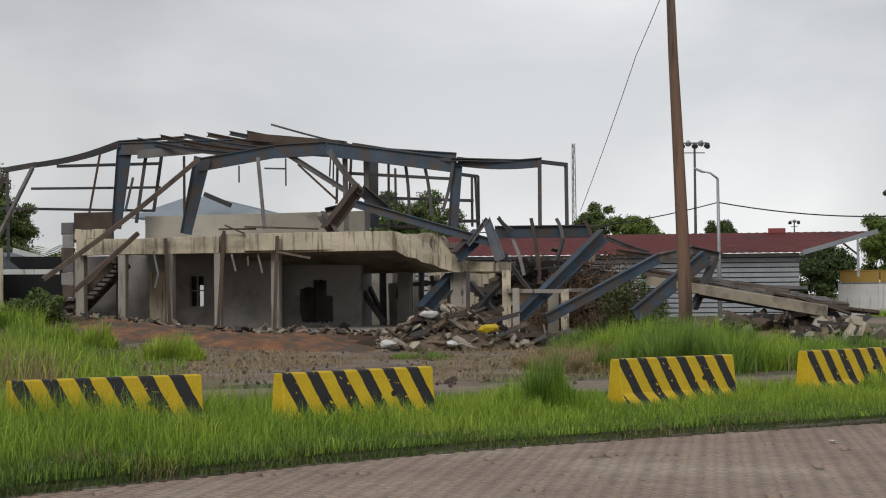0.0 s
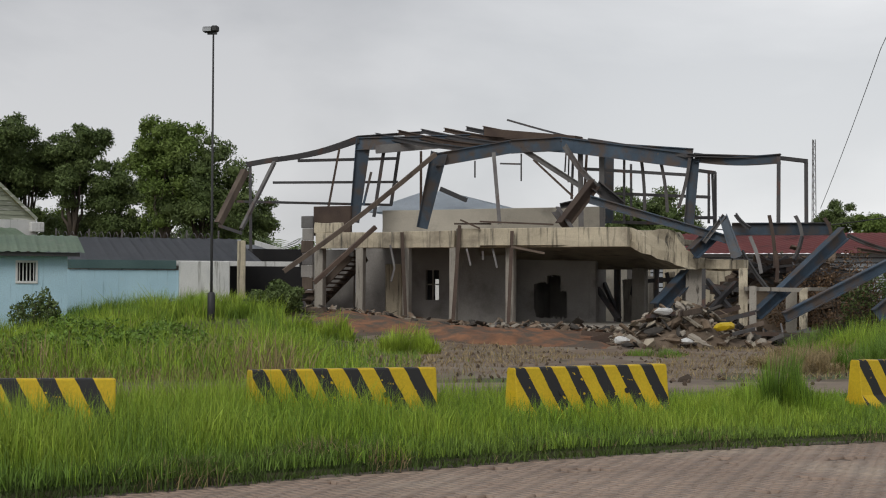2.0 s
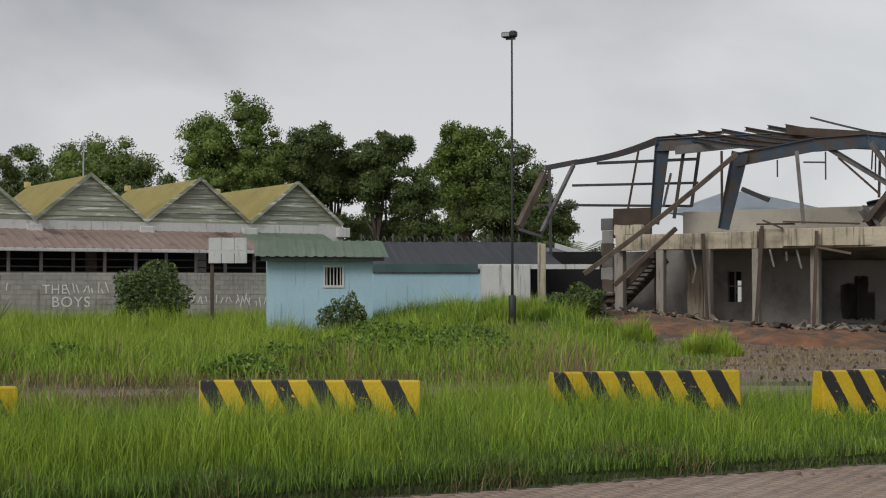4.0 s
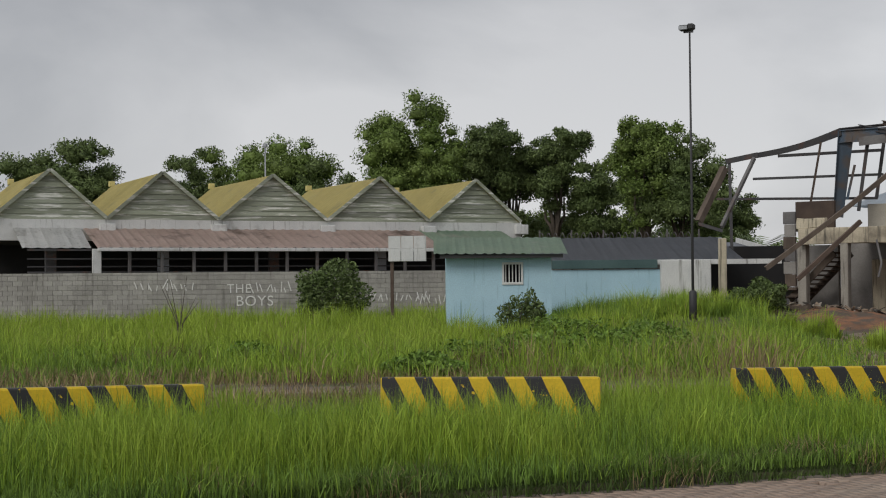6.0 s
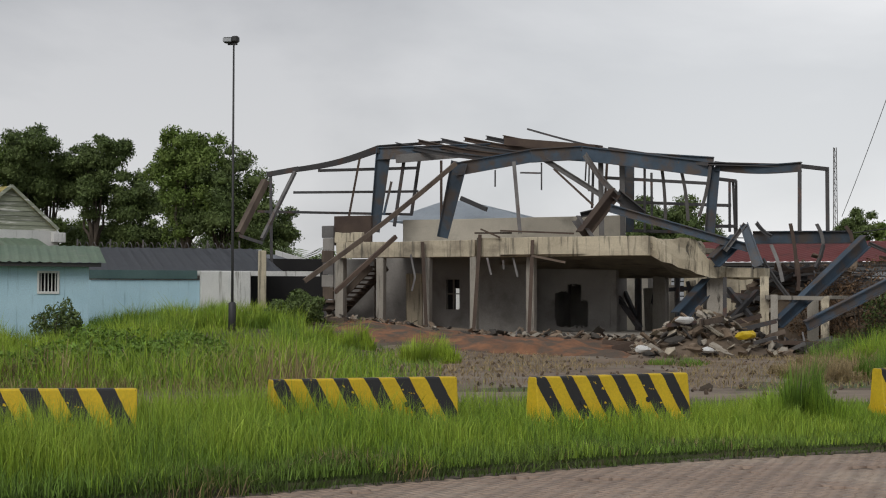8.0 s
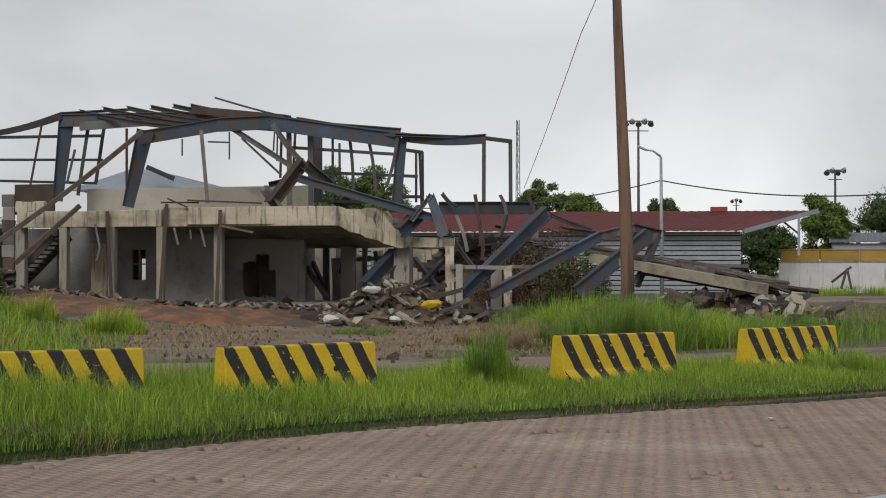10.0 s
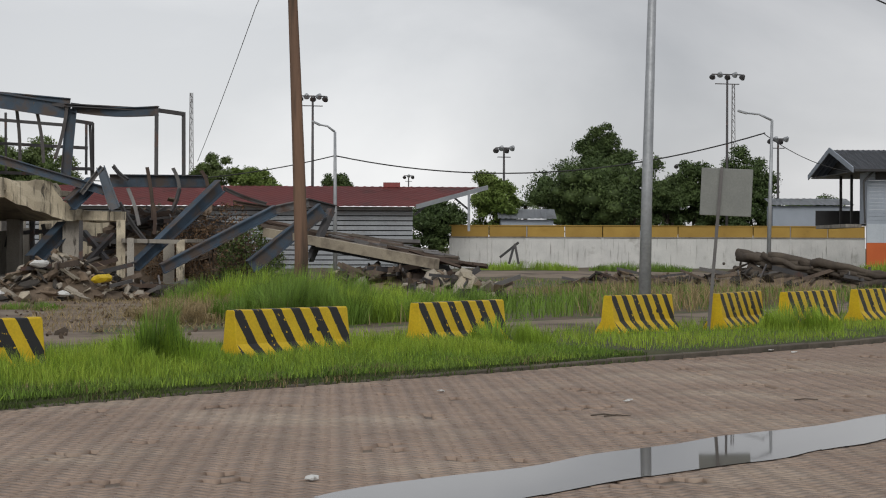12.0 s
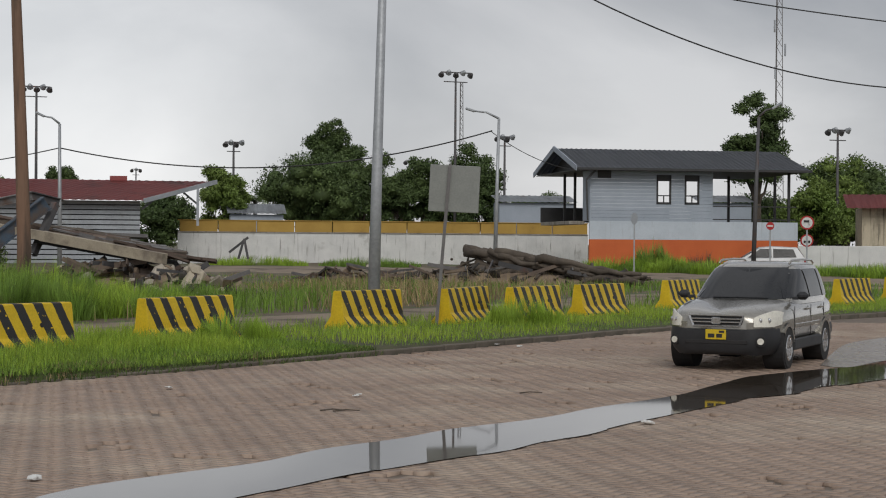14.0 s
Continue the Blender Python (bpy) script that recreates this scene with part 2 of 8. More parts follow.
def thing(name, m, label, category, group="", kind=""):
    e = new(name)
    e.empty_display_size = 0.3
    e.matrix_world = m
    return tagged(e, label, category, group, kind)

def add_box(bm, x0, x1, y0, y1, z0, z1, bevel=0.0, m=None):
    r = bmesh.ops.create_cube(bm, size=1.0)
    vs = r["verts"]
    bmesh.ops.scale(bm, vec=(abs(x1 - x0), abs(y1 - y0), abs(z1 - z0)), verts=vs)
    bmesh.ops.translate(bm, vec=((x0 + x1) / 2, (y0 + y1) / 2, (z0 + z1) / 2), verts=vs)
    if bevel:
        es = list({e for v in vs for e in v.link_edges})
        g = bmesh.ops.bevel(bm, geom=es, offset=bevel, segments=1, affect="EDGES")
        vs = list({v for f in g["faces"] for v in f.verts} | {v for v in vs if v.is_valid})
    if m:
        bmesh.ops.transform(bm, matrix=m, verts=[v for v in vs if v.is_valid])

def box(name, parent, material, x0, x1, y0, y1, z0, z1, bevel=0.012, label="", jag=0.0):
    bm = bmesh.new()
    add_box(bm, x0, x1, y0, y1, z0, z1, bevel)
    if jag:
        rough_up(bm, jag)
    return part(name, bm, material, parent, label)

def rough_up(bm, amount, cuts=3):
    """Broken masonry: splits the long edges and pushes the points about."""
    bmesh.ops.subdivide_edges(bm, edges=[e for e in bm.edges if e.calc_length() > 0.25], cuts=cuts, use_grid_fill=True)
    for v in bm.verts:
        v.co += Vector(noise.noise_vector(v.co * 2.3)) * amount

def seg_matrix(a, b, roll=0.0):
    a, b = Vector(a), Vector(b)
    z = (b - a).normalized()
    x = z.cross(Vector((0, 0, 1)))
    if abs(z.z) > 0.85:
        x = Vector((a.x, a.y, 0)) - z * z.dot(Vector((a.x, a.y, 0)))
    x = x.normalized() if x.length > 1e-3 else Vector((1, 0, 0))
    y = z.cross(x)
    m = Matrix((x, y, z)).transposed().to_4x4()
    return Matrix.Translation(a) @ m @ Matrix.Rotation(roll, 4, "Z"), (b - a).length

def beam(name, parent, material, a, b, w=0.15, h=0.15, form="box", roll=0.0, label="", sag=0.0, end=None):
    """A straight or slightly bent member from a to b: box, I-section (h is the web's depth) or channel. end: its depth at b, for tapered ones."""
    m, n = seg_matrix(a, b, roll)
    bm = bmesh.new()
    t = 0.035 if form != "box" else 0
    if form == "I":
        rects = [(-w / 2, w / 2, -h / 2, -h / 2 + t), (-w / 2, w / 2, h / 2 - t, h / 2), (-t / 2, t / 2, -h / 2 + t, h / 2 - t)]
    elif form == "C":
        rects = [(-w / 2, w / 2, -h / 2, -h / 2 + t), (-w / 2, w / 2, h / 2 - t, h / 2), (-w / 2, -w / 2 + t, -h / 2 + t, h / 2 - t)]
    else:
        rects = [(-w / 2, w / 2, -h / 2, h / 2)]
    k = 8 if sag else 1
    for x0, x1, y0, y1 in rects:
        rings = []
        for i in range(k + 1):
            f = i / k
            s = 1 + ((end or h) / h - 1) * f
            d = sag * math.sin(math.pi * f)
            rings.append([bm.verts.new((x, y * s, n * f)) for x, y in ((x0, y0), (x1, y0), (x1, y1), (x0, y1))])
            for v in rings[-1]:
                v.co.y += d
        for p, q in zip(rings, rings[1:]):
            for j in range(4):
                bm.faces.new((p[j], p[(j + 1) % 4], q[(j + 1) % 4], q[j]))
        bm.faces.new(rings[0][::-1])
        bm.faces.new(rings[-1])
    bmesh.ops.recalc_face_normals(bm, faces=bm.faces)
    bm.transform(m if not parent else parent.matrix_world.inverted() @ m)
    return part(name, bm, material, parent, label)

def pole(name, parent, material, pts, radii, sides=10, label=""):
    """A round, tapering rod through points."""
    bm = bmesh.new()
    add_rod(bm, pts, radii, sides)
    if parent:
        bm.transform(parent.matrix_world.inverted())
    ob = part(name, bm, material, parent, label)
    for p in ob.data.polygons:
        p.use_smooth = True
    return ob

def add_rod(bm, pts, radii, sides=8):
    pts = [Vector(p) for p in pts]
    rings = []
    for i, p in enumerate(pts):
        d = (pts[min(i + 1, len(pts) - 1)] - pts[max(i - 1, 0)]).normalized()
        x = d.cross(Vector((0.13, 0.98, 0.11))).normalized()
        y = d.cross(x)
        r = radii[i] if isinstance(radii, (list, tuple)) else radii
        rings.append([bm.verts.new(p + (x * math.cos(a) + y * math.sin(a)) * r) for a in (2 * math.pi * j / sides for j in range(sides))])
    for p, q in zip(rings, rings[1:]):
        for j in range(sides):
            bm.faces.new((p[j], p[(j + 1) % sides], q[(j + 1) % sides], q[j]))
    bm.faces.new(rings[0][::-1])
    bm.faces.new(rings[-1])

def cable(name, a, b, sag, r, label):
    pts = []
    for i in range(25):
        f = i / 24
        p = Vector(a).lerp(Vector(b), f)
        p.z -= sag * 4 * f * (1 - f)
        pts.append(p)
    ob = pole(name, None, M_CABLE, pts, r, 5)
    return tagged(ob, label, "cable")

def raw_mesh(name, verts, faces, material, smooth=False):
    me = bpy.data.meshes.new(name)
    me.from_pydata(verts, [], faces)
    me.materials.append(material)
    if smooth:
        me.polygons.foreach_set("use_smooth", [True] * len(me.polygons))
    me.update()
    return new(name, me)

def quads_mesh(name, V, quad_rows, tri_rows, material):
    """A large mesh straight from arrays."""
    me = bpy.data.meshes.new(name)
    nq, nt = len(quad_rows), len(tri_rows)
    me.vertices.add(len(V))
    me.vertices.foreach_set("co", V.astype(np.float32).ravel())
    loops = np.concatenate([quad_rows.ravel(), tri_rows.ravel()]) if nt else quad_rows.ravel()
    me.loops.add(len(loops))
    me.loops.foreach_set("vertex_index", loops.astype(np.int32))
    me.polygons.add(nq + nt)
    me.polygons.foreach_set("loop_start", np.concatenate([np.arange(nq) * 4, nq * 4 + np.arange(nt) * 3]).astype(np.int32))
    me.update(calc_edges=True)
    me.validate()
    me.materials.append(material)
    return new(name, me)

# ---- the lie of the land ----
KERB = [(-40.0, -26.0), (-20.0, -2.0), (-11.0, 8.6), (-5.9, 14.9), (-0.3, 20.9), (6.4, 25.4), (13.2, 29.9), (19.6, 34.3), (28.0, 39.2), (42.0, 45.0), (70.0, 52.0)]

def smooth_line(pts, step=0.8):
    out = []
    p = [Vector((*q[:2], 0)) for q in pts]
    for i in range(len(p) - 1):
        a, b, c, d = p[max(i - 1, 0)], p[i], p[i + 1], p[min(i + 2, len(p) - 1)]
        k = max(2, int((c - b).length / step))
        for j in range(k):
            t = j / k
            out.append(0.5 * ((2 * b) + (c - a) * t + (2 * a - 5 * b + 4 * c - d) * t * t + (3 * b - a - 3 * c + d) * t ** 3))
    out.append(p[-1])
    return out

KERB_LINE = smooth_line(KERB)
KA = np.array([v[:2] for v in KERB_LINE])

def beyond(X, Y):
    """Signed distance from the kerb's line: positive on the field's side."""
    X, Y = np.atleast_1d(np.asarray(X, float)), np.atleast_1d(np.asarray(Y, float))
    best, sign = np.full(X.shape, 1e9), np.ones(X.shape)
    for a, b in zip(KA[:-1], KA[1:]):
        d = b - a
        f = np.clip(((X - a[0]) * d[0] + (Y - a[1]) * d[1]) / (d @ d), 0, 1)
        px, py = X - a[0] - f * d[0], Y - a[1] - f * d[1]
        r = np.hypot(px, py)
        s = np.sign(d[0] * py - d[1] * px)
        near = r < best
        best, sign = np.where(near, r, best), np.where(near, s, sign)
    return best * sign

def step(x, a, b):
    t = np.clip((x - a) / (b - a), 0, 1)
    return t * t * (3 - 2 * t)

def land(X, Y, s=None):
    """Height of the ground: the road's level, the verge, a slight rise to the field and the bank under the ruin."""
    X, Y = np.atleast_1d(np.asarray(X, float)), np.atleast_1d(np.asarray(Y, float))
    s = beyond(X, Y) if s is None else s
    z = -0.12 + 0.24 * step(s, 1.2, 3.2)
    z += 0.10 * step(s, 10, 22) * (np.sin(X * 0.31) * np.cos(Y * 0.27) * 0.5 + 0.5)
    z += 0.42 * step(-X, 4, 16) * step(Y, 38, 58)
    z += 0.35 * step(Y, 60, 95)
    z += 0.62 * np.exp(-((X + 15.0) ** 2 / 22.0 + (Y - 58.0) ** 2 / 30.0))
    return z

def zland(x, y):
    far_off = y - 0.75 * x > 50
    return float(land(x, y, np.array([40.0]) if far_off else None)[0])

# ---- ground, verge, road ----
def axis(lo, a, b, hi, fine):
    left = a - np.geomspace(4, a - lo, 14)[::-1]
    right = b + np.geomspace(4, hi - b, 14)
    return np.concatenate([left, np.arange(a, b, fine), [b], right])

def build_ground():
    xs, ys = axis(-1500, -62, 75, 1500, 1.0), axis(-600, -10, 130, 2500, 1.0)
    X, Y = np.meshgrid(xs, ys)
    Z = land(X.ravel(), Y.ravel())
    Z += 0.03 * np.sin(X.ravel() * 1.7 + np.sin(Y.ravel() * 1.3)) * (beyond(X.ravel(), Y.ravel()) > 4)
    V = np.stack([X.ravel(), Y.ravel(), Z], 1)
    nx, ny = len(xs), len(ys)
    i = np.arange(ny - 1)[:, None] * nx + np.arange(nx - 1)[None]
    i = i.ravel()
    ob = quads_mesh("ground", V, np.stack([i, i + 1, i + nx + 1, i + nx], 1), np.zeros((0, 3), int), M_SOIL)
    ob.data.polygons.foreach_set("use_smooth", [True] * len(ob.data.polygons))
    tagged(ob, "uneven brown soil with patches of green growth", "ground", kind="structure")

def ribbon(name, line, offs, zs, material, label, category):
    """A strip along a line: offsets to its left and the height at each."""
    V, F = [], []
    n = len(offs)
    for i, p in enumerate(line):
        d = (line[min(i + 1, len(line) - 1)] - line[max(i - 1, 0)]).normalized()
        nrm = Vector((-d.y, d.x, 0))
        for o, z in zip(offs, zs):
            q = p + nrm * o
            V.append((q.x, q.y, z))
    for i in range(len(line) - 1):
        for j in range(n - 1):
            a = i * n + j
            F.append((a, a + n, a + n + 1, a + 1))
    ob = raw_mesh(name, V, F, material, True)
    return tagged(ob, label, category, kind="structure")

def patch(name, outline, material, label, lift=0.02, cell=0.42, category="ground", heap=0.0):
    """A patch of other soil lying on the ground, with a ragged edge. heap: height of its bank."""
    pts = np.array([p[:2] for p in outline])
    c = pts.mean(0)
    lo, hi = pts.min(0) - 1, pts.max(0) + 1
    xs, ys = np.arange(lo[0], hi[0], cell), np.arange(lo[1], hi[1], cell)
    X, Y = np.meshgrid(xs, ys)
    X, Y = X.ravel(), Y.ravel()
    wob = np.array([noise.noise((x * 0.35, y * 0.35, 3.0)) for x, y in zip(X, Y)])
    d = np.full(X.shape, 1e9)
    inside = np.zeros(X.shape, bool)
    for a, b in zip(pts, np.roll(pts, -1, 0)):
        e = b - a
        f = np.clip(((X - a[0]) * e[0] + (Y - a[1]) * e[1]) / (e @ e), 0, 1)
        d = np.minimum(d, np.hypot(X - a[0] - f * e[0], Y - a[1] - f * e[1]))
        cross = ((a[1] > Y) != (b[1] > Y)) & (X < (b[0] - a[0]) * (Y - a[1]) / (b[1] - a[1] + 1e-9) + a[0])
        inside ^= cross
    s = np.where(inside, d, -d) + wob * 1.2
    Z = land(X, Y) + lift * step(s, 0, 0.6) - 0.06 * (1 - step(s, -0.7, 0.1))
    lump = np.array([noise.noise((x * 0.9, y * 0.9, 7.0)) + 0.8 * abs(noise.noise((x * 2.6, y * 2.6, 5.0))) for x, y in zip(X, Y)])
    Z += np.where(s > 0, (0.07 + 0.3 * heap) * lump * step(s, 0, 1.0), 0) + heap * step(s, 0, 2.4)
    nx, ny = len(xs), len(ys)
    i = (np.arange(ny - 1)[:, None] * nx + np.arange(nx - 1)[None]).ravel()
    Q = np.stack([i, i + 1, i + nx + 1, i + nx], 1)
    Q = Q[(s[Q] > -0.7).any(1)]
    ob = quads_mesh(name, np.stack([X, Y, Z], 1), Q, np.zeros((0, 3), int), material)
    ob.data.polygons.foreach_set("use_smooth", [True] * len(ob.data.polygons))
    return tagged(ob, label, category, kind="structure")

build_ground()
ribbon("verge", KERB_LINE, (0.0, 0.06, 0.6, 1.6, 3.0, 3.8), (-0.1, 0.055, 0.10, 0.115, 0.12, 0.0), M_VERGE, "strip of soil under the roadside grass", "verge")
ribbon("road", KERB_LINE, (0.0, -4.0, -10.0, -24.0, -60.0), (-0.035, -0.03, -0.03, -0.03, -0.03), M_BED, "sandy bed of the paved road", "road")
TRACK = smooth_line([(-60, 8), (-30, 20), (-14, 28.0), (-6, 31.5), (4, 34.5), (12, 38.5), (22, 46), (34, 56), (60, 66)], 1.2)
ribbon("dirt_track", TRACK, (2.0, 0.9, 0.0, -0.9, -2.0), (0.10, 0.165, 0.15, 0.165, 0.10), M_TRACK, "rutted pale dirt track behind the barriers", "track")
patch("mud_yard", [(-6.60, 35.06, 0.20), (-11.18, 51.98, 0.20), (-7.32, 63.69, 0.30), (-2.47, 68.78, 0.30), (3.94, 61.05, 0.20), (3.22, 41.73, 0.20), (0.55, 33.93, 0.20)], M_MUD, "trampled wet brown mud in front of the ruin", 0.03)
patch("soil_bank", [(-12.53, 55.61, 0.30), (-2.08, 52.96, 0.41), (-0.81, 61.99, 0.87), (-2.12, 71.97, 0.81), (-16.94, 74.09, 0.75)], M_RED, "bank of reddish earth and rubble below the ruin's floor", 0.03, heap=0.36)
patch("far_road", [(14.45, 82.75, -0.08), (30.18, 82.66, -0.11), (38.84, 74.48, 0.07), (47.06, 64.69, 0.41), (54.04, 64.31, 0.41), (63.04, 75.03, 0.47), (46.24, 88.67, 0.27), (28.76, 91.59, 0.78), (16.16, 92.60, 0.59)], M_TRACK, "pale road beyond the field", 0.03, cell=1.5, category="road")

# ---- barriers ----
def stripe_mat():
    m = M_YEL.copy()
    m.name = "yellow_black_stripes"
    n, l = m.node_tree.nodes, m.node_tree.links
    b = n["Principled BSDF"]
    old = b.inputs["Base Color"].links[0].from_socket
    co, sp = n.new("ShaderNodeTexCoord"), n.new("ShaderNodeSeparateXYZ")
    l.new(co.outputs["Object"], sp.inputs[0])
    def math_node(op, a, c):
        q = n.new("ShaderNodeMath")
        q.operation = op
        for s, v in zip(q.inputs, (a, c)):
            if isinstance(v, (int, float)):
                s.default_value = v
            else:
                l.new(v, s)
        return q.outputs[0]
    wob = n.new("ShaderNodeTexNoise")
    wob.inputs["Scale"].default_value = 6.0
    l.new(co.outputs["Object"], wob.inputs[0])
    e = math_node("ADD", math_node("MULTIPLY", sp.outputs["Z"], 0.52), sp.outputs["X"])
    e = math_node("ADD", e, math_node("MULTIPLY", wob.outputs[0], 0.035))
    f = math_node("FRACT", math_node("DIVIDE", math_node("ADD", e, 20.0), 0.425), 0)
    dark = math_node("LESS_THAN", f, 0.47)
    face = math_node("LESS_THAN", math_node("ABSOLUTE", sp.outputs["X"], 0), 1.262)
    toe = math_node("GREATER_THAN", sp.outputs["Z"], 0.05)
    dark = math_node("MULTIPLY", math_node("MULTIPLY", dark, face), toe)
    chip = n.new("ShaderNodeTexNoise")
    chip.inputs["Scale"].default_value, chip.inputs["Detail"].default_value = 9.0, 8
    l.new(co.outputs["Object"], chip.inputs[0])
    dark = math_node("MULTIPLY", dark, math_node("LESS_THAN", chip.outputs[0], 0.655))
    x = n.new("ShaderNodeMixRGB")
    l.new(dark, x.inputs[0])
    l.new(old, x.inputs[1])
    x.inputs[2].default_value = (0.022, 0.021, 0.022, 1)
    l.new(x.outputs[0], b.inputs["Base Color"])
    return m
M_STRIPE = stripe_mat()

def barrier_proto():
    root = thing("concrete_barrier", Matrix(), "concrete barrier with yellow and black slanted stripes in the grass", "barrier", "barriers along the verge")
    prof = [(0.30, 0), (0.30, 0.07), (0.155, 0.27), (0.095, 0.78), (0.075, 0.80), (-0.075, 0.80), (-0.095, 0.78), (-0.155, 0.27), (-0.30, 0.07), (-0.30, 0)]
    bm = bmesh.new()
    rings = []
    for x, k in ((-1.275, 0.96), (-1.26, 1.0), (-0.6, 1.0), (0.0, 1.0), (0.6, 1.0), (1.26, 1.0), (1.275, 0.96)):
        rings.append([bm.verts.new((x, -y * k, z * (0.99 if k < 1 else 1))) for y, z in prof])
    for p, q in zip(rings, rings[1:]):
        for j in range(len(prof)):
            bm.faces.new((p[j], p[(j + 1) % len(prof)], q[(j + 1) % len(prof)], q[j]))
    bm.faces.new(rings[0][::-1])
    bm.faces.new(rings[-1])
    bmesh.ops.recalc_face_normals(bm, faces=bm.faces)
    part("body", bm, M_STRIPE, root)
    for x in (-0.55, 0.55):
        bm = bmesh.new()
        bmesh.ops.create_cone(bm, cap_ends=True, segments=10, radius1=0.04, radius2=0.04, depth=0.02, matrix=pose(x, -0.135, 0.45, 83, 0, 0))
        part("lifting_hole", bm, M_BLK, root, "dark round lifting hole")
    return root

BARRIERS = [(-11.15, 15.75, 46.7), (-7.60, 18.69, 22.1), (-4.33, 22.16, 31.0), (-1.22, 23.83, 38.5), (3.67, 27.65, 37.0), (7.21, 30.77, 39.0),
            (11.97, 34.48, 41.0), (14.91, 36.25, 46.6), (16.99, 37.05, 40.0), (19.73, 39.03, 37.7), (24.29, 42.96, 40.5), (31.13, 44.50, 34.0), (35.20, 47.37, 28.0)]
barrier = barrier_proto()
for i, (x, y, h) in enumerate(BARRIERS):
    m = pose(x, y, zland(x, y) - 0.01 if i > 9 else 0.105, 0, random.uniform(-0.6, 0.6), h)
    if i == 0:
        barrier.matrix_world = m
    else:
        copy_thing(barrier, m)

# ---- the ruin ----
FLOOR = 0.78
bld = thing("ruined_building", pose(-13.78, 64.55, 0, 0, 0, -18.0), "gutted two-storey concrete building with a broken first floor slab", "building")
Mb = pose(-13.78, 64.55, 0, 0, 0, -18.0)
def bbox(name, material, u0, u1, v0, v1, z0, z1, label="", bevel=0.015, jag=0.0):
    return box(name, bld, material, u0, u1, v0, v1, z0, z1, bevel, label, jag)

S0, S1 = 0.06, 12.66
bbox("floor_slab", M_CONC, -1.5, S1 + 0.5, 0.0, 10, 0.2, FLOOR, "cracked ground floor slab littered with rubble", jag=0.05)
ZB, ZT = 3.55, 4.15
bbox("first_floor_slab", M_PALECONC, S0, S1, 0.22, 8.2, 3.78, 3.98, "grey underside of the first floor slab")
bbox("edge_beam", M_CREAM, S0, 3.72, 0, 0.25, ZB, ZT, "cream edge beam with black runs of damp", jag=0.03)
bbox("edge_beam", M_CREAM, 3.79, 5.92, 0, 0.25, ZB, ZT + 0.02, "cream edge beam with black runs of damp", jag=0.03)
bbox("edge_beam", M_CREAM, 6.04, S1, -0.1, 0.2, ZB - 0.02, ZT + 0.08, "stained edge beam with a cracked lip", jag=0.035)
for u, w, zt in ((1.94, 0.30, 3.56), (3.91, 0.26, 3.56), (5.83, 0.26, 3.56), (8.11, 0.32, 3.54)):
    bbox("column", M_CONC, u - w / 2, u + w / 2, 0.02, 0.3, 0.35, zt, "", 0.02, 0.015)
bbox("column", M_CONC, -0.15, 0.2, 0.3, 0.6, 0.4, 3.6)
for a, b in (((-7.93, 62.50, 4.35), (-8.11, 61.97, 0.54)), ((-5.93, 61.72, 4.11), (-6.00, 61.21, 0.77)), ((-10.17, 63.19, 4.11), (-9.94, 62.72, 0.94))):
    beam("prop", bld, M_RUST, a, b, 0.13, 0.13, label="rusted upright prop")
# rooms behind
VB = 4.2
def wall_with_hole(name, material, u0, u1, v, z0, z1, holes, label, thick=0.18):
    """A wall with openings that go through it: built of the strips round them."""
    us = sorted({u0, u1, *[h[0] for h in holes], *[h[1] for h in holes]})
    bm = bmesh.new()
    for a, b in zip(us, us[1:]):
        zs = [(z0, z1)]
        for h in holes:
            if h[0] < (a + b) / 2 < h[1]:
                zs = [q for lo, hi in zs for q in ((lo, min(hi, h[2])), (max(lo, h[3]), hi)) if q[1] - q[0] > 0.01]
        for lo, hi in zs:
            add_box(bm, a, b, v, v + thick, lo, hi)
    bmesh.ops.remove_doubles(bm, verts=bm.verts, dist=0.001)
    return part(name, bm, material, bld, label)

def ragged(u0, u1, z0, z1, n=36):
    """A knocked-through hole: narrow strips whose ends follow a broken, stepped outline."""
    rng = random.Random(6)
    out = []
    for k in range(n):
        f = (k + 0.5) / n
        top = 0.80 if f < 0.08 else 0.84 if f < 0.38 else 1.0 if f < 0.80 else 0.64
        top = z0 + (z1 - z0) * (top + 0.05 * noise.noise((k * 0.5, 0, 2))) + rng.uniform(-0.02, 0.02)
        low = z0 + 0.06 + 0.10 * noise.noise((k * 0.4, 5, 2)) + (0.35 * (0.08 - f) / 0.08 if f < 0.08 else 0)
        out.append((u0 + (u1 - u0) * k / n, u0 + (u1 - u0) * (k + 1) / n, low, min(top, z1 + 0.05)))
    return out

W = (2.67, 3.26, 1.60, 2.78)
wall_with_hole("back_wall", M_PLASTER, 1.94, 4.79, VB, 0.6, 3.8, [W], "smoke-greyed plaster wall with a window opening")
# near-black sheets added behind the opening for the darkness of the room
bbox("window_board", M_DARK, W[0] - 0.1, (W[0] + W[1]) / 2, VB + 0.25, VB + 0.3, W[2] - 0.1, W[3] + 0.1, "near-black sheet added to darken part of the window opening")
bbox("window_board", M_DARK, W[0] - 0.1, W[1] + 0.1, VB + 0.31, VB + 0.34, W[3] - 0.35, W[3] + 0.1, "near-black sheet added to darken part of the window opening")
bbox("window_bar", M_CONC, W[0], W[1], VB + 0.05, VB + 0.12, (W[2] + W[3]) / 2, (W[2] + W[3]) / 2 + 0.05)
bbox("window_bar", M_CONC, (W[0] + W[1]) / 2 - 0.03, (W[0] + W[1]) / 2 + 0.03, VB + 0.05, VB + 0.12, W[2], W[3])
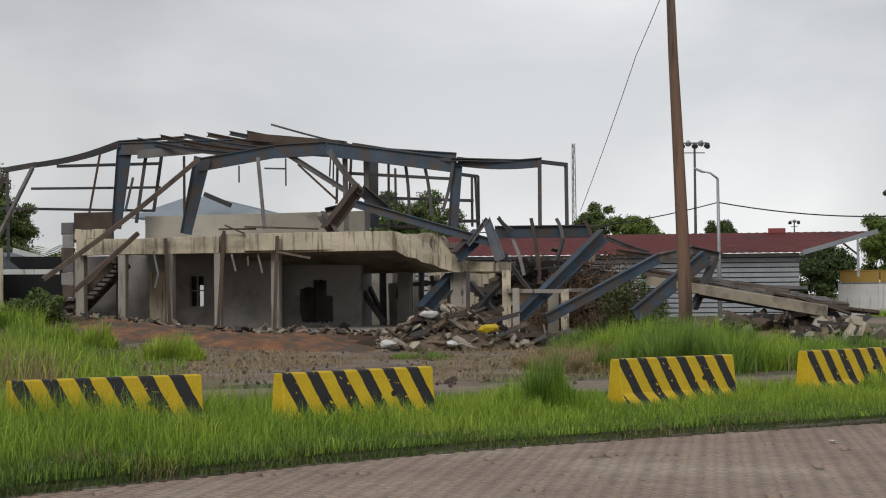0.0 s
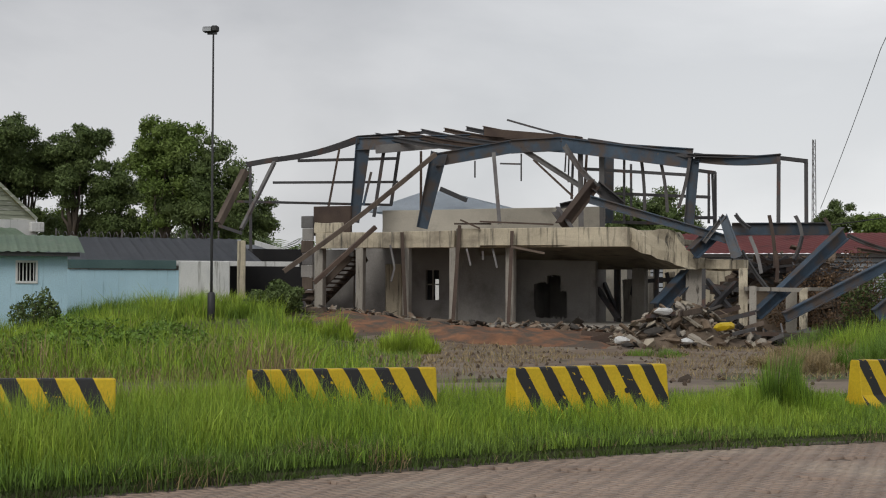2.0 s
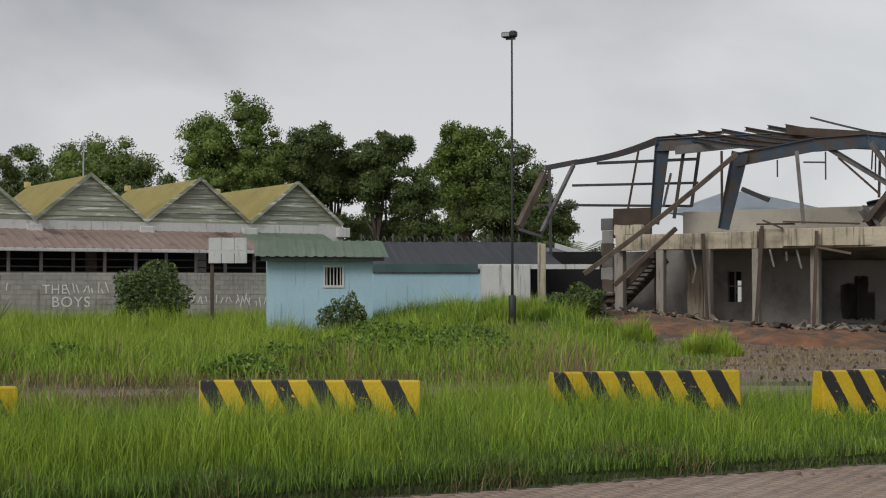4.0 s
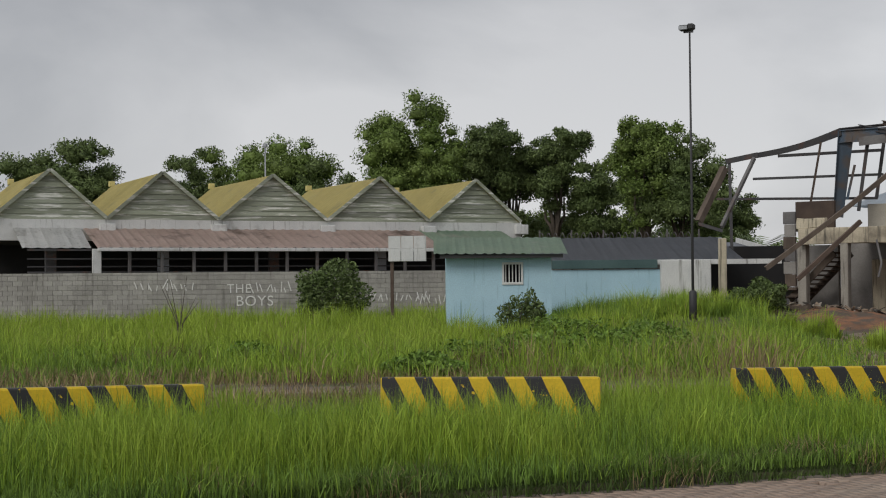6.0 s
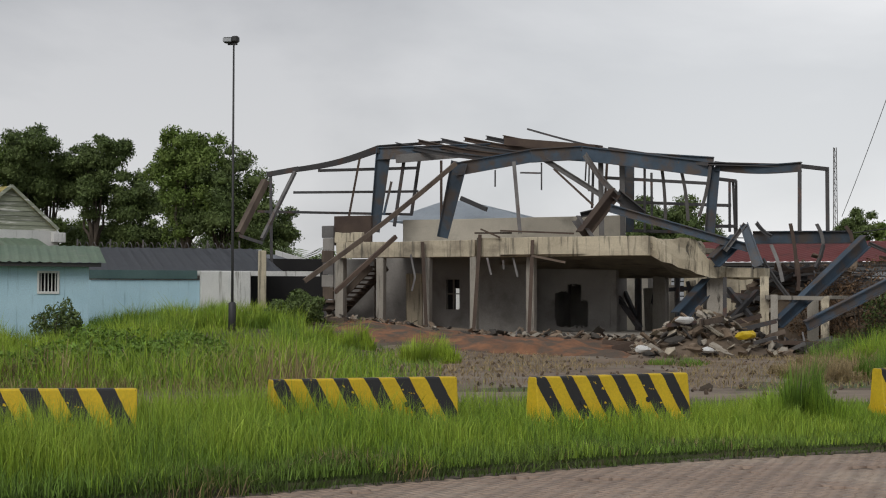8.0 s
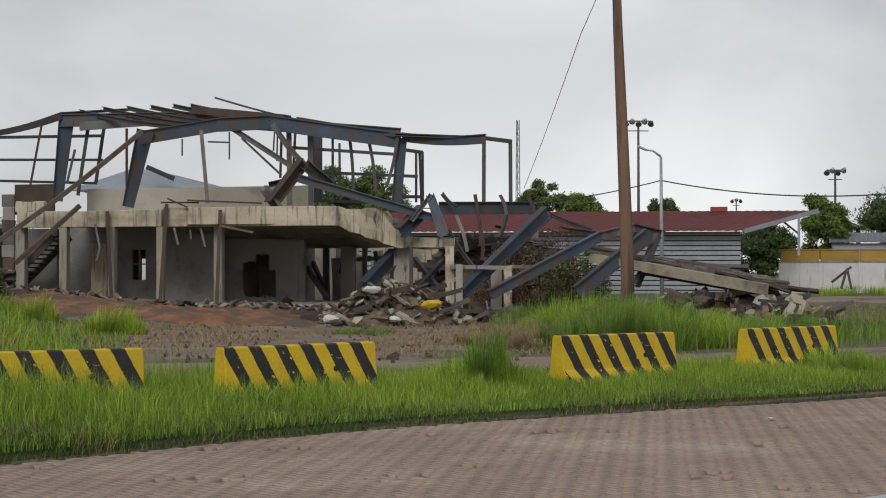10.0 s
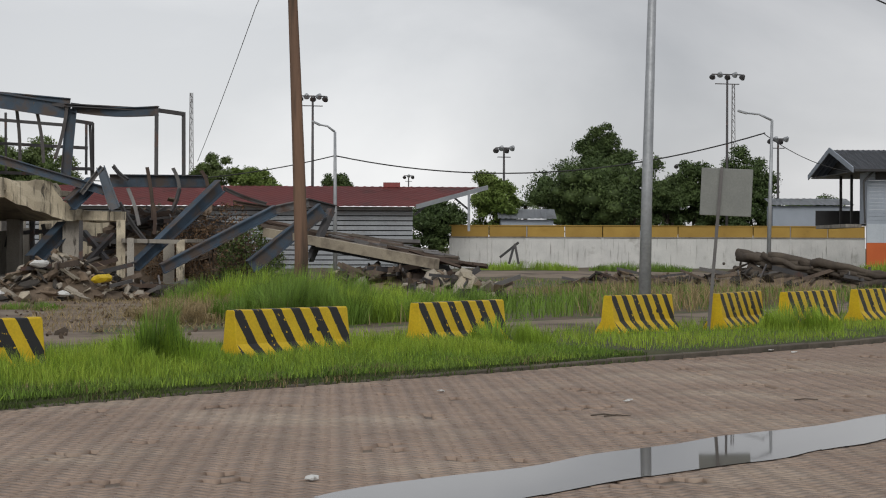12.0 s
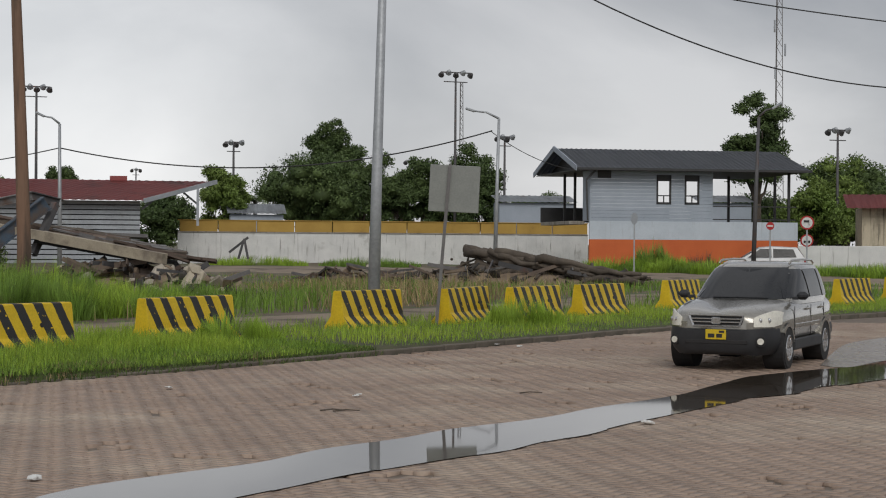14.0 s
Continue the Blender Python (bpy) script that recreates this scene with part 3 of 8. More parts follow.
bbox("back_wall", M_PLASTER, 4.25, 6.38, VB - 0.5, VB - 0.32, 0.6, 3.8, "grey plaster wall")
HU0, HU1 = 6.99, 8.38
HZ0, HZ1 = 0.88, 2.58
wall_with_hole("back_wall", M_PLASTER, 5.76, 9.30, 5.0, 0.6, 3.8,
    ragged(HU0, HU1, HZ0, HZ1), "grey plaster wall with a ragged hole knocked through it")
bbox("dark_room", M_PLASTER, HU0 - 0.4, HU1 + 0.5, 7.6, 7.7, 0.6, 3.8, "dark inner wall")
bbox("dark_room", M_PLASTER, HU0 - 0.5, HU0 - 0.4, 5.2, 7.7, 0.6, 3.8, "dark inner wall")
bbox("dark_room", M_PLASTER, HU1 + 0.5, HU1 + 0.6, 5.2, 7.7, 0.6, 3.8, "dark inner wall")
bbox("back_wall", M_PLASTER, -1.19, 1.46, 5.5, 5.68, 0.6, 3.8, "dark grey back wall")
bbox("back_wall", M_PLASTER, -1.87, 0.08, 3.0, 3.18, 0.6, 3.6, "plaster wall behind the stair")
bbox("pier", M_CREAM, 1.51, 2.18, 3, 3.3, 0.6, 3.0, "broken pier with scorched render", 0.02, 0.06)
# closing walls at the back of the rooms
bbox("rear_wall", M_PLASTER, 3.29, 5.83, 8.0, 8.2, 0.4, 3.9, "dim rear wall")
for a, b in (((-7.62, 62.13, 3.49), (-7.45, 61.95, 2.87)), ((-6.64, 61.84, 3.48), (-6.46, 61.66, 2.79)), ((-10.60, 63.12, 3.65), (-10.40, 62.95, 2.81)), ((-10.40, 62.95, 2.81), (-10.49, 62.73, 2.29)), ((-7.00, 61.80, 3.40), (-6.98, 61.81, 3.07))):
    beam("torn_strip", bld, M_GREYST, a, b, 0.04, 0.07, label="torn strip hanging from the slab")
beam("torn_strip", bld, M_WOOD, (-5.92, 61.21, 3.55), (-4.73, 61.42, 3.31), 0.05, 0.08, label="loose batten under the slab")
for a, b in (((-8.12, 62.47, 4.41), (-6.74, 62.24, 4.40)), ((-7.15, 62.19, 4.48), (-4.44, 61.64, 4.35)), ((-7.86, 62.10, 4.54), (-7.15, 62.19, 4.23))):
    beam("loose_bar", bld, M_RUST, a, b, 0.06, 0.06)
# upper storey
UV = 6.0
bbox("upper_wall", M_BLOCK, -0.23, 9.49, UV, UV + 0.2, 3.98, 5.28, "long low wall of pale blocks on the first floor", jag=0.02)
bbox("parapet", M_CREAM, -0.01, 1.13, 0.05, 0.3, ZT, 4.54, "broken cream parapet", 0.02, 0.08)
# the stump of a burnt timber box above the stair
for k in range(9):
    bbox("burnt_board", (M_WOOD, M_PLASTER, M_GREYST)[k % 3], -1.29 + 0.05 * (k % 2), -0.76, 1.2, 1.3, 0.55 + 0.48 * k, 1.02 + 0.48 * k, "grey boarding")
bbox("burnt_board", M_RUST, -0.97, 0.69, 1.6, 1.75, 4.1, 5.25, "charred boarding")
# stair
SA, SB = Vector((0.89, 1.60, 3.24)), Vector((-0.85, 1.60, 1.58))
for k in range(11):
    p = SA.lerp(SB, k / 10)
    bbox("step", M_WOOD, p.x - 0.16, p.x + 0.16, 1.1, 2.3, p.z - 0.03, p.z + 0.03, "", 0.005)
for v in (1.05, 2.35):
    beam("stringer", bld, M_WOOD, Mb @ Vector((SA.x + 0.1, v, SA.z)), Mb @ Vector((SB.x - 0.1, v, SB.z - 0.1)), 0.06, 0.26)
for k in range(5):
    p = SB.lerp(Vector((SB.x + 1.0, 0, 0.75)), k / 4)
    bbox("step", M_WOOD, p.x - 0.16, p.x + 0.16, 0.2, 1.0, p.z - 0.03, p.z + 0.03, "", 0.005)
bbox("landing", M_WOOD, -2.10, -0.51, 0.8, 2.4, 1.85, 1.95, "splintered stair landing")
# right part: broken slab end sloping down, stumps and posts
bm = bmesh.new()
SL = [(-1.83, 60.97, 4.21), (-0.99, 60.99, 4.13), (-0.10, 61.50, 4.09), (0.24, 61.50, 3.38), (1.00, 61.99, 3.15), (2.31, 61.96, 3.03)]
LOW = [(-1.79, 60.97, 3.61), (-1.00, 60.99, 3.27), (-0.10, 61.50, 2.94), (0.40, 61.50, 2.78), (1.00, 61.99, 2.75), (2.31, 61.96, 2.79)]
away = Vector((0.25, 1.0, 0)).normalized()
rows = [[bm.verts.new(Vector(a)), bm.verts.new(Vector(b)), bm.verts.new(Vector(b) + away * 0.5), bm.verts.new(Vector(a) + away * 0.5)] for a, b in zip(SL, LOW)]
for p, q in zip(rows, rows[1:]):
    for j in range(4):
        bm.faces.new((p[j], p[(j + 1) % 4], q[(j + 1) % 4], q[j]))
bm.faces.new(rows[0][::-1]), bm.faces.new(rows[-1])
bmesh.ops.recalc_face_normals(bm, faces=bm.faces)
rough_up(bm, 0.12, 2)
bm.transform(Mb.inverted())
part("broken_beam", bm, M_CREAM, bld, "torn cream beam end sloping down to the right part")
bm = bmesh.new()
q = [bm.verts.new(p) for p in ((-7.08, 61.59, 3.60), (-1.75, 60.97, 3.61), (0.36, 62.00, 2.79), (-0.89, 67.99, 2.83), (-6.31, 68.71, 2.84), (-7.77, 67.56, 3.27))]
bm.faces.new(q)
bmesh.ops.solidify(bm, geom=bm.faces[:], thickness=0.15)
bm.transform(Mb.inverted())
part("sagging_slab", bm, M_PALECONC, bld, "sagging grey floor slab seen from below")
for a, b, w, material in (((0.57, 62.50, 2.80), (0.56, 62.00, 0.97), 0.62, M_CONC), ((0.88, 61.49, 2.78), (0.87, 61.49, 1.22), 0.14, M_DARKST), ((2.23, 60.96, 2.77), (2.21, 60.46, 0.96), 0.3, M_CREAM),
                          ((2.54, 60.45, 2.14), (2.52, 59.95, 0.62), 0.24, M_CONC), ((4.28, 60.85, 2.08), (4.24, 60.35, 0.81), 0.28, M_CREAM), ((4.00, 62.87, 2.02), (4.00, 62.87, 0.96), 0.4, M_CONC),
                          ((6.21, 63.70, 2.03), (6.21, 63.70, 0.96), 0.24, M_CREAM), ((6.03, 65.72, 2.03), (6.03, 65.72, 0.92), 0.3, M_CONC), ((-1.44, 67.98, 2.87), (-1.44, 67.98, 0.88), 0.45, M_CONC),
                          ((-2.51, 69.95, 2.90), (-2.51, 69.95, 0.84), 0.16, M_DARKST), ((-1.97, 71.97, 2.93), (-1.97, 71.97, 0.82), 0.3, M_PLASTER), ((-0.91, 69.99, 2.90), (-0.92, 69.99, 0.85), 0.2, M_CONC)):
    beam("post", bld, material, a, (b[0], b[1], 0.3), w, w)
beam("lintel", bld, M_CREAM, (1.00, 61.99, 2.95), (2.34, 61.16, 2.93), 0.3, 0.32)
beam("lintel", bld, M_CONC, (2.25, 60.46, 2.08), (4.42, 60.84, 2.04), 0.2, 0.14)
beam("lintel", bld, M_CONC, (4.42, 60.84, 2.08), (6.56, 63.66, 2.09), 0.2, 0.12)
for a, b in (((-3.11, 66.93, 2.09), (-2.26, 65.96, 0.90)), ((1.03, 63.99, 2.40), (1.83, 62.97, 1.37)), ((2.07, 63.97, 2.30), (0.80, 61.99, 0.97))):
    beam("fallen_strut", bld, M_DARKST, a, b, 0.16, 0.16)
bbox("far_wall", M_BLOCK, 5.6, 9.1, 12.6, 12.8, 0.4, 3.2, "pale block wall at the back", jag=0.05)
bbox("far_wall", M_CREAM, 9.5, 12.6, 13.2, 13.4, 0.4, 3.0, "pale rendered wall at the back", jag=0.06)
for u, v, w, z, m_ in ((9.42, 5.0, 0.26, 3.3, M_PLASTER), (9.72, 7.0, 0.16, 2.95, M_DARKST), (10.0, 7.3, 0.34, 2.45, M_CONC), (10.7, 6.6, 0.50, 2.9, M_CONC), (11.3, 7.0, 0.16, 2.9, M_DARKST), (11.0, 9.5, 0.3, 2.8, M_CREAM), (9.9, 10.5, 0.25, 2.6, M_CONC), (12.0, 8.5, 0.3, 2.7, M_PLASTER)):
    bbox("stump", m_, u - w / 2, u + w / 2, v, v + w, 0.3, z, "broken pier left of a fallen wall", 0.02, 0.05)
for a, b in (((9.0, 7.4, 2.3), (9.8, 7.0, 0.9)), ((9.9, 7.6, 1.0), (10.4, 7.2, 2.6)), ((11.4, 8.0, 2.7), (12.0, 7.4, 1.2)), ((10.2, 9.0, 2.4), (11.9, 9.2, 2.5))):
    beam("fallen_strut", bld, M_DARKST, Mb @ Vector(a), Mb @ Vector(b), 0.13, 0.16)

# ---- steel skeleton above the ruin ----
steel = thing("steel_skeleton", pose(-13.78, 64.55, 0, 0, 0, -18.0), "blue-painted steel portal frames, bent and rusted, above the ruin", "steel frame")
def st(name, material, a, b, w, h, form="I", roll=0.0, sag=0.0, end=None, label=""):
    return beam(name, steel, material, a, b, w, h, form, roll, label, sag, end)
# tapered legs and rafters of the two main frames
st("column", M_STEEL, (-12.68, 68.84, 8.08), (-13.03, 68.78, 4.72), 0.3, 0.62, end=0.4)
st("rafter", M_STEEL, (-12.97, 68.79, 7.91), (-8.01, 68.53, 8.00), 0.2, 0.5, "I")
st("rafter", M_GREYST, (-12.14, 68.63, 7.67), (-9.36, 68.36, 7.85), 0.1, 0.34, "box", label="buckled pale cladding strip")
st("rafter", M_STEEL, (-8.01, 68.53, 8.00), (0.54, 67.00, 7.24), 0.2, 0.5, "I")
st("column", M_STEEL, (-2.82, 69.94, 7.72), (-2.83, 69.94, 4.73), 0.3, 0.45)
st("column", M_STEEL, (-8.89, 63.88, 7.13), (-9.51, 63.79, 4.30), 0.3, 0.62, end=0.42)
st("rafter", M_STEEL, (-9.06, 63.86, 6.85), (-6.28, 64.70, 7.41), 0.22, 0.5, "I")
st("rafter", M_STEEL, (-6.28, 64.70, 7.41), (-4.37, 64.85, 7.52), 0.22, 0.52, "I")
st("rafter", M_STEEL, (-4.37, 64.85, 7.50), (0.51, 63.00, 6.69), 0.22, 0.55, "I")
st("column", M_STEEL, (0.55, 63.00, 6.79), (0.36, 63.00, 4.32), 0.3, 0.40, end=0.36)
st("rafter", M_STEEL, (0.57, 63.00, 6.83), (3.56, 61.90, 6.69), 0.2, 0.34, "I", sag=0.1)
st("post", M_DARKST, (3.50, 61.90, 6.75), (3.49, 61.90, 4.39), 0.16, 0.14, "box")
st("post", M_DARKST, (4.48, 62.34, 6.68), (4.49, 62.34, 4.40), 0.14, 0.14, "box")
st("rail", M_DARKST, (3.50, 61.90, 6.71), (4.52, 62.34, 6.62), 0.12, 0.14, "box")
# eaves running left
st("eave_beam", M_DARKST, (-12.90, 68.80, 8.10), (-15.92, 67.14, 7.16), 0.2, 0.3, "C", sag=0.12, end=0.2)
st("eave_beam", M_DARKST, (-15.82, 67.16, 7.19), (-17.05, 66.86, 6.95), 0.2, 0.2, "C")
st("eave_beam", M_DARKST, (-15.50, 69.29, 7.28), (-11.62, 71.06, 7.49), 0.1, 0.12, "box")
st("girt", M_DARKST, (-16.49, 69.06, 6.37), (-11.45, 70.07, 6.44), 0.09, 0.1, "box")
st("girt", M_DARKST, (-17.91, 68.70, 5.58), (-11.68, 70.03, 5.49), 0.09, 0.1, "box")
st("brace", M_RUST, (-13.54, 68.17, 7.68), (-14.04, 68.07, 4.85), 0.07, 0.09, "box")
st("brace", M_GREYST, (-15.85, 66.64, 7.02), (-16.48, 63.91, 4.26), 0.12, 0.14, "C")
st("post", M_DARKST, (-16.90, 66.90, 6.93), (-16.60, 65.94, 3.02), 0.1, 0.12, "box")
st("fallen_beam", M_WOOD, (-16.60, 64.91, 6.56), (-17.31, 63.69, 4.47), 0.25, 0.24, "C")
st("fallen_beam", M_DARKST, (-17.31, 63.69, 4.40), (-16.44, 63.92, 4.11), 0.12, 0.12, "box")
# uprights between the frames
for a, b in (((-11.86, 68.99, 7.70), (-12.25, 68.92, 4.95)), ((-11.41, 70.08, 7.78), (-11.73, 70.03, 5.51))):
    st("upright", M_DARKST, a, b, 0.12, 0.14, "box")
st("upright", M_STEEL, (-12.33, 68.70, 6.76), (-12.64, 68.65, 5.40), 0.08, 0.1, "box")
st("upright", M_RUST, (-9.71, 64.78, 7.27), (-9.70, 64.78, 4.38), 0.1, 0.1, "box")
st("upright", M_GREYST, (-6.81, 63.64, 7.09), (-6.53, 63.16, 4.43), 0.17, 0.14, "C")
for a, b in (((-7.57, 64.16, 6.84), (-7.57, 64.16, 6.21)), ((-5.88, 64.73, 7.14), (-5.88, 64.73, 6.11)), ((-6.68, 64.66, 6.77), (-5.88, 64.73, 6.75)),
             ((-4.26, 65.86, 7.39), (-4.31, 65.86, 6.52)), ((-4.15, 65.87, 7.39), (-4.18, 65.87, 6.13))):
    st("hanger", M_DARKST, a, b, 0.06, 0.06, "box")
# long struts and fallen purlins
st("brace", M_WOOD, (-8.95, 63.37, 7.04), (-13.89, 59.91, 2.62), 0.12, 0.16, "C", sag=0.1)
st("brace", M_RUST, (-10.79, 61.05, 4.24), (-12.69, 59.46, 2.22), 0.12, 0.15, "C")
st("brace", M_GREYST, (-5.75, 64.75, 7.26), (-3.48, 64.91, 5.81), 0.1, 0.2, "C")
st("brace", M_RUST, (-5.43, 64.77, 6.92), (-3.94, 64.88, 5.53), 0.07, 0.08, "box")
st("brace", M_GREYST, (-4.23, 64.36, 7.41), (-2.17, 63.96, 5.25), 0.12, 0.2, "C", sag=0.2)
for a, b, m_ in (((-3.67, 64.90, 7.56), (-3.63, 64.90, 4.40), M_GREYST), ((-4.00, 65.88, 7.11), (-4.05, 65.88, 5.48), M_DARKST), ((-2.88, 64.94, 7.52), (-2.84, 64.94, 4.40), M_GREYST), ((-3.46, 65.91, 7.61), (-3.55, 65.90, 5.92), M_RUST)):
    st("upright", m_, a, b, 0.16, 0.2 if m_ is M_GREYST else 0.1, "C")
for a, b in (((-1.43, 63.98, 7.26), (-1.25, 64.49, 4.76)), ((-0.73, 63.50, 7.05), (-0.41, 64.00, 4.90)), ((0.40, 62.80, 6.84), (-0.01, 63.00, 5.00))):
    st("upright", M_GREYST, a, b, 0.12, 0.12, "C", sag=0.06)
for a, b in (((-2.12, 67.97, 7.15), (-2.12, 67.97, 4.65)), ((-1.91, 69.97, 7.12), (-1.89, 69.97, 4.73)), ((1.13, 65.99, 6.44), (1.13, 65.99, 4.56)), ((1.24, 64.99, 6.48), (1.32, 64.99, 4.39)), ((1.36, 65.29, 6.45), (1.37, 65.29, 4.40))):
    st("upright", M_DARKST, a, b, 0.1, 0.1, "box")
for a, b in (((-3.90, 67.89, 6.80), (0.32, 67.00, 6.47)), ((-2.56, 68.95, 5.87), (1.19, 66.99, 5.61)), ((0.52, 64.00, 6.45), (1.33, 64.99, 6.41)), ((0.51, 64.00, 4.69), (1.37, 64.99, 4.73)), ((-2.61, 68.95, 4.74), (0.31, 66.00, 4.54))):
    st("girt", M_DARKST, a, b, 0.1, 0.12, "box")
# roof purlins, one behind the other, running down to the near side
for i, (a, b) in enumerate((((-12.28, 69.42, 8.33), (-6.70, 64.65, 7.24)), ((-11.38, 69.58, 8.46), (-5.86, 64.74, 7.31)), ((-10.43, 69.62, 8.50), (-5.01, 64.81, 7.39)), ((-9.47, 69.56, 8.53), (-4.37, 64.85, 7.52)),
                           ((-8.56, 69.47, 8.57), (-4.00, 65.88, 7.72)), ((-7.88, 69.56, 8.59), (-2.92, 65.94, 7.65)))):
    st("purlin", M_RUST if i % 2 else M_DARKST, a, b, 0.1, 0.18, "C", sag=0.12)
st("purlin", M_RUST, (-7.46, 67.59, 8.22), (-3.79, 65.89, 7.74), 0.6, 0.3, "box", label="crumpled roof sheeting and purlins")
st("purlin", M_DARKST, (-3.35, 65.91, 7.74), (0.41, 63.00, 6.88), 0.3, 0.14, "box")
st("purlin", M_DARKST, (-12.90, 68.80, 8.19), (-10.43, 70.23, 8.49), 0.1, 0.12, "C")
st("purlin", M_DARKST, (0.30, 62.80, 6.90), (2.97, 62.23, 6.76), 0.2, 0.12, "C")
st("loose_rod", M_DARKST, (-6.80, 68.66, 8.82), (-2.66, 64.95, 7.48), 0.06, 0.07, "box", sag=0.05)
# crushed frame leaning on the slab
st("crushed_beam", M_RUST, (-3.04, 62.93, 5.90), (-4.17, 61.86, 4.29), 0.35, 0.4, "I")
st("crushed_beam", M_STEEL, (-3.15, 61.92, 5.26), (1.68, 60.98, 3.80), 0.3, 0.3, "I")
st("crushed_beam", M_DARKST, (-3.00, 62.93, 5.84), (-2.07, 62.97, 5.07), 0.5, 0.4, "C")
st("crushed_beam", M_GREYST, (-4.41, 62.34, 4.92), (-3.86, 61.88, 4.15), 0.2, 0.3, "C")
st("crushed_beam", M_DARKST, (-4.28, 62.85, 5.07), (-3.37, 62.91, 5.28), 0.3, 0.2, "C")
st("crushed_beam", M_STEEL, (1.29, 61.49, 4.12), (0.48, 61.00, 3.30), 0.4, 0.45, "I")
st("crushed_beam", M_STEEL, (1.54, 60.98, 4.60), (2.01, 60.47, 3.15), 0.3, 0.3, "I", end=0.4)
st("crushed_beam", M_GREYST, (1.58, 60.98, 4.64), (0.88, 60.99, 3.70), 0.2, 0.16, "I")
st("main_beam", M_STEEL, (1.93, 63.97, 4.27), (5.47, 63.77, 4.27), 0.3, 0.46, "I")
st("fallen_rafter", M_STEEL, (5.88, 63.23, 4.10), (2.66, 60.14, 1.18), 0.3, 0.5, "I", end=0.35)
st("fallen_rafter", M_STEEL, (3.53, 59.09, 1.12), (7.63, 61.02, 3.19), 0.24, 0.36, "I")
st("fallen_rafter", M_GREYST, (7.59, 61.03, 3.19), (8.86, 61.36, 3.47), 0.22, 0.3, "I")
st("fallen_rafter", M_DARKST, (8.82, 61.37, 3.47), (9.86, 61.72, 3.24), 0.24, 0.3, "I")
st("fallen_rafter", M_STEEL, (9.20, 60.30, 3.21), (6.60, 59.64, 1.19), 0.3, 0.5, "I")
st("fallen_rafter", M_STEEL, (0.33, 62.30, 2.55), (-0.76, 61.27, 1.36), 0.4, 0.5, "I")
st("fallen_strut", M_DARKST, (9.58, 60.75, 3.18), (8.69, 59.87, 1.42), 0.2, 0.24, "C")
for i, (a, b) in enumerate((((2.04, 63.47, 4.79), (2.56, 63.25, 4.28)), ((3.25, 63.42, 4.74), (3.44, 62.91, 2.83)), ((4.17, 63.36, 4.73), (4.41, 63.35, 3.97)), ((4.41, 63.35, 3.97), (4.09, 62.87, 3.13)),
                           ((5.19, 63.29, 4.64), (5.42, 63.17, 4.06)), ((2.57, 63.55, 3.98), (2.95, 62.93, 2.62)), ((2.21, 61.96, 3.42), (3.18, 61.42, 1.97)), ((3.44, 62.91, 3.44), (3.48, 62.90, 2.32)),
                           ((5.95, 62.72, 4.00), (7.60, 63.55, 3.45)), ((5.47, 63.77, 2.84), (7.09, 63.61, 2.67)), ((6.49, 64.68, 3.56), (8.84, 64.40, 3.30)))):
    st("bent_purlin", (M_DARKST, M_RUST, M_GREYST)[i % 3], a, b, 0.1, 0.13, "C", sag=0.05)

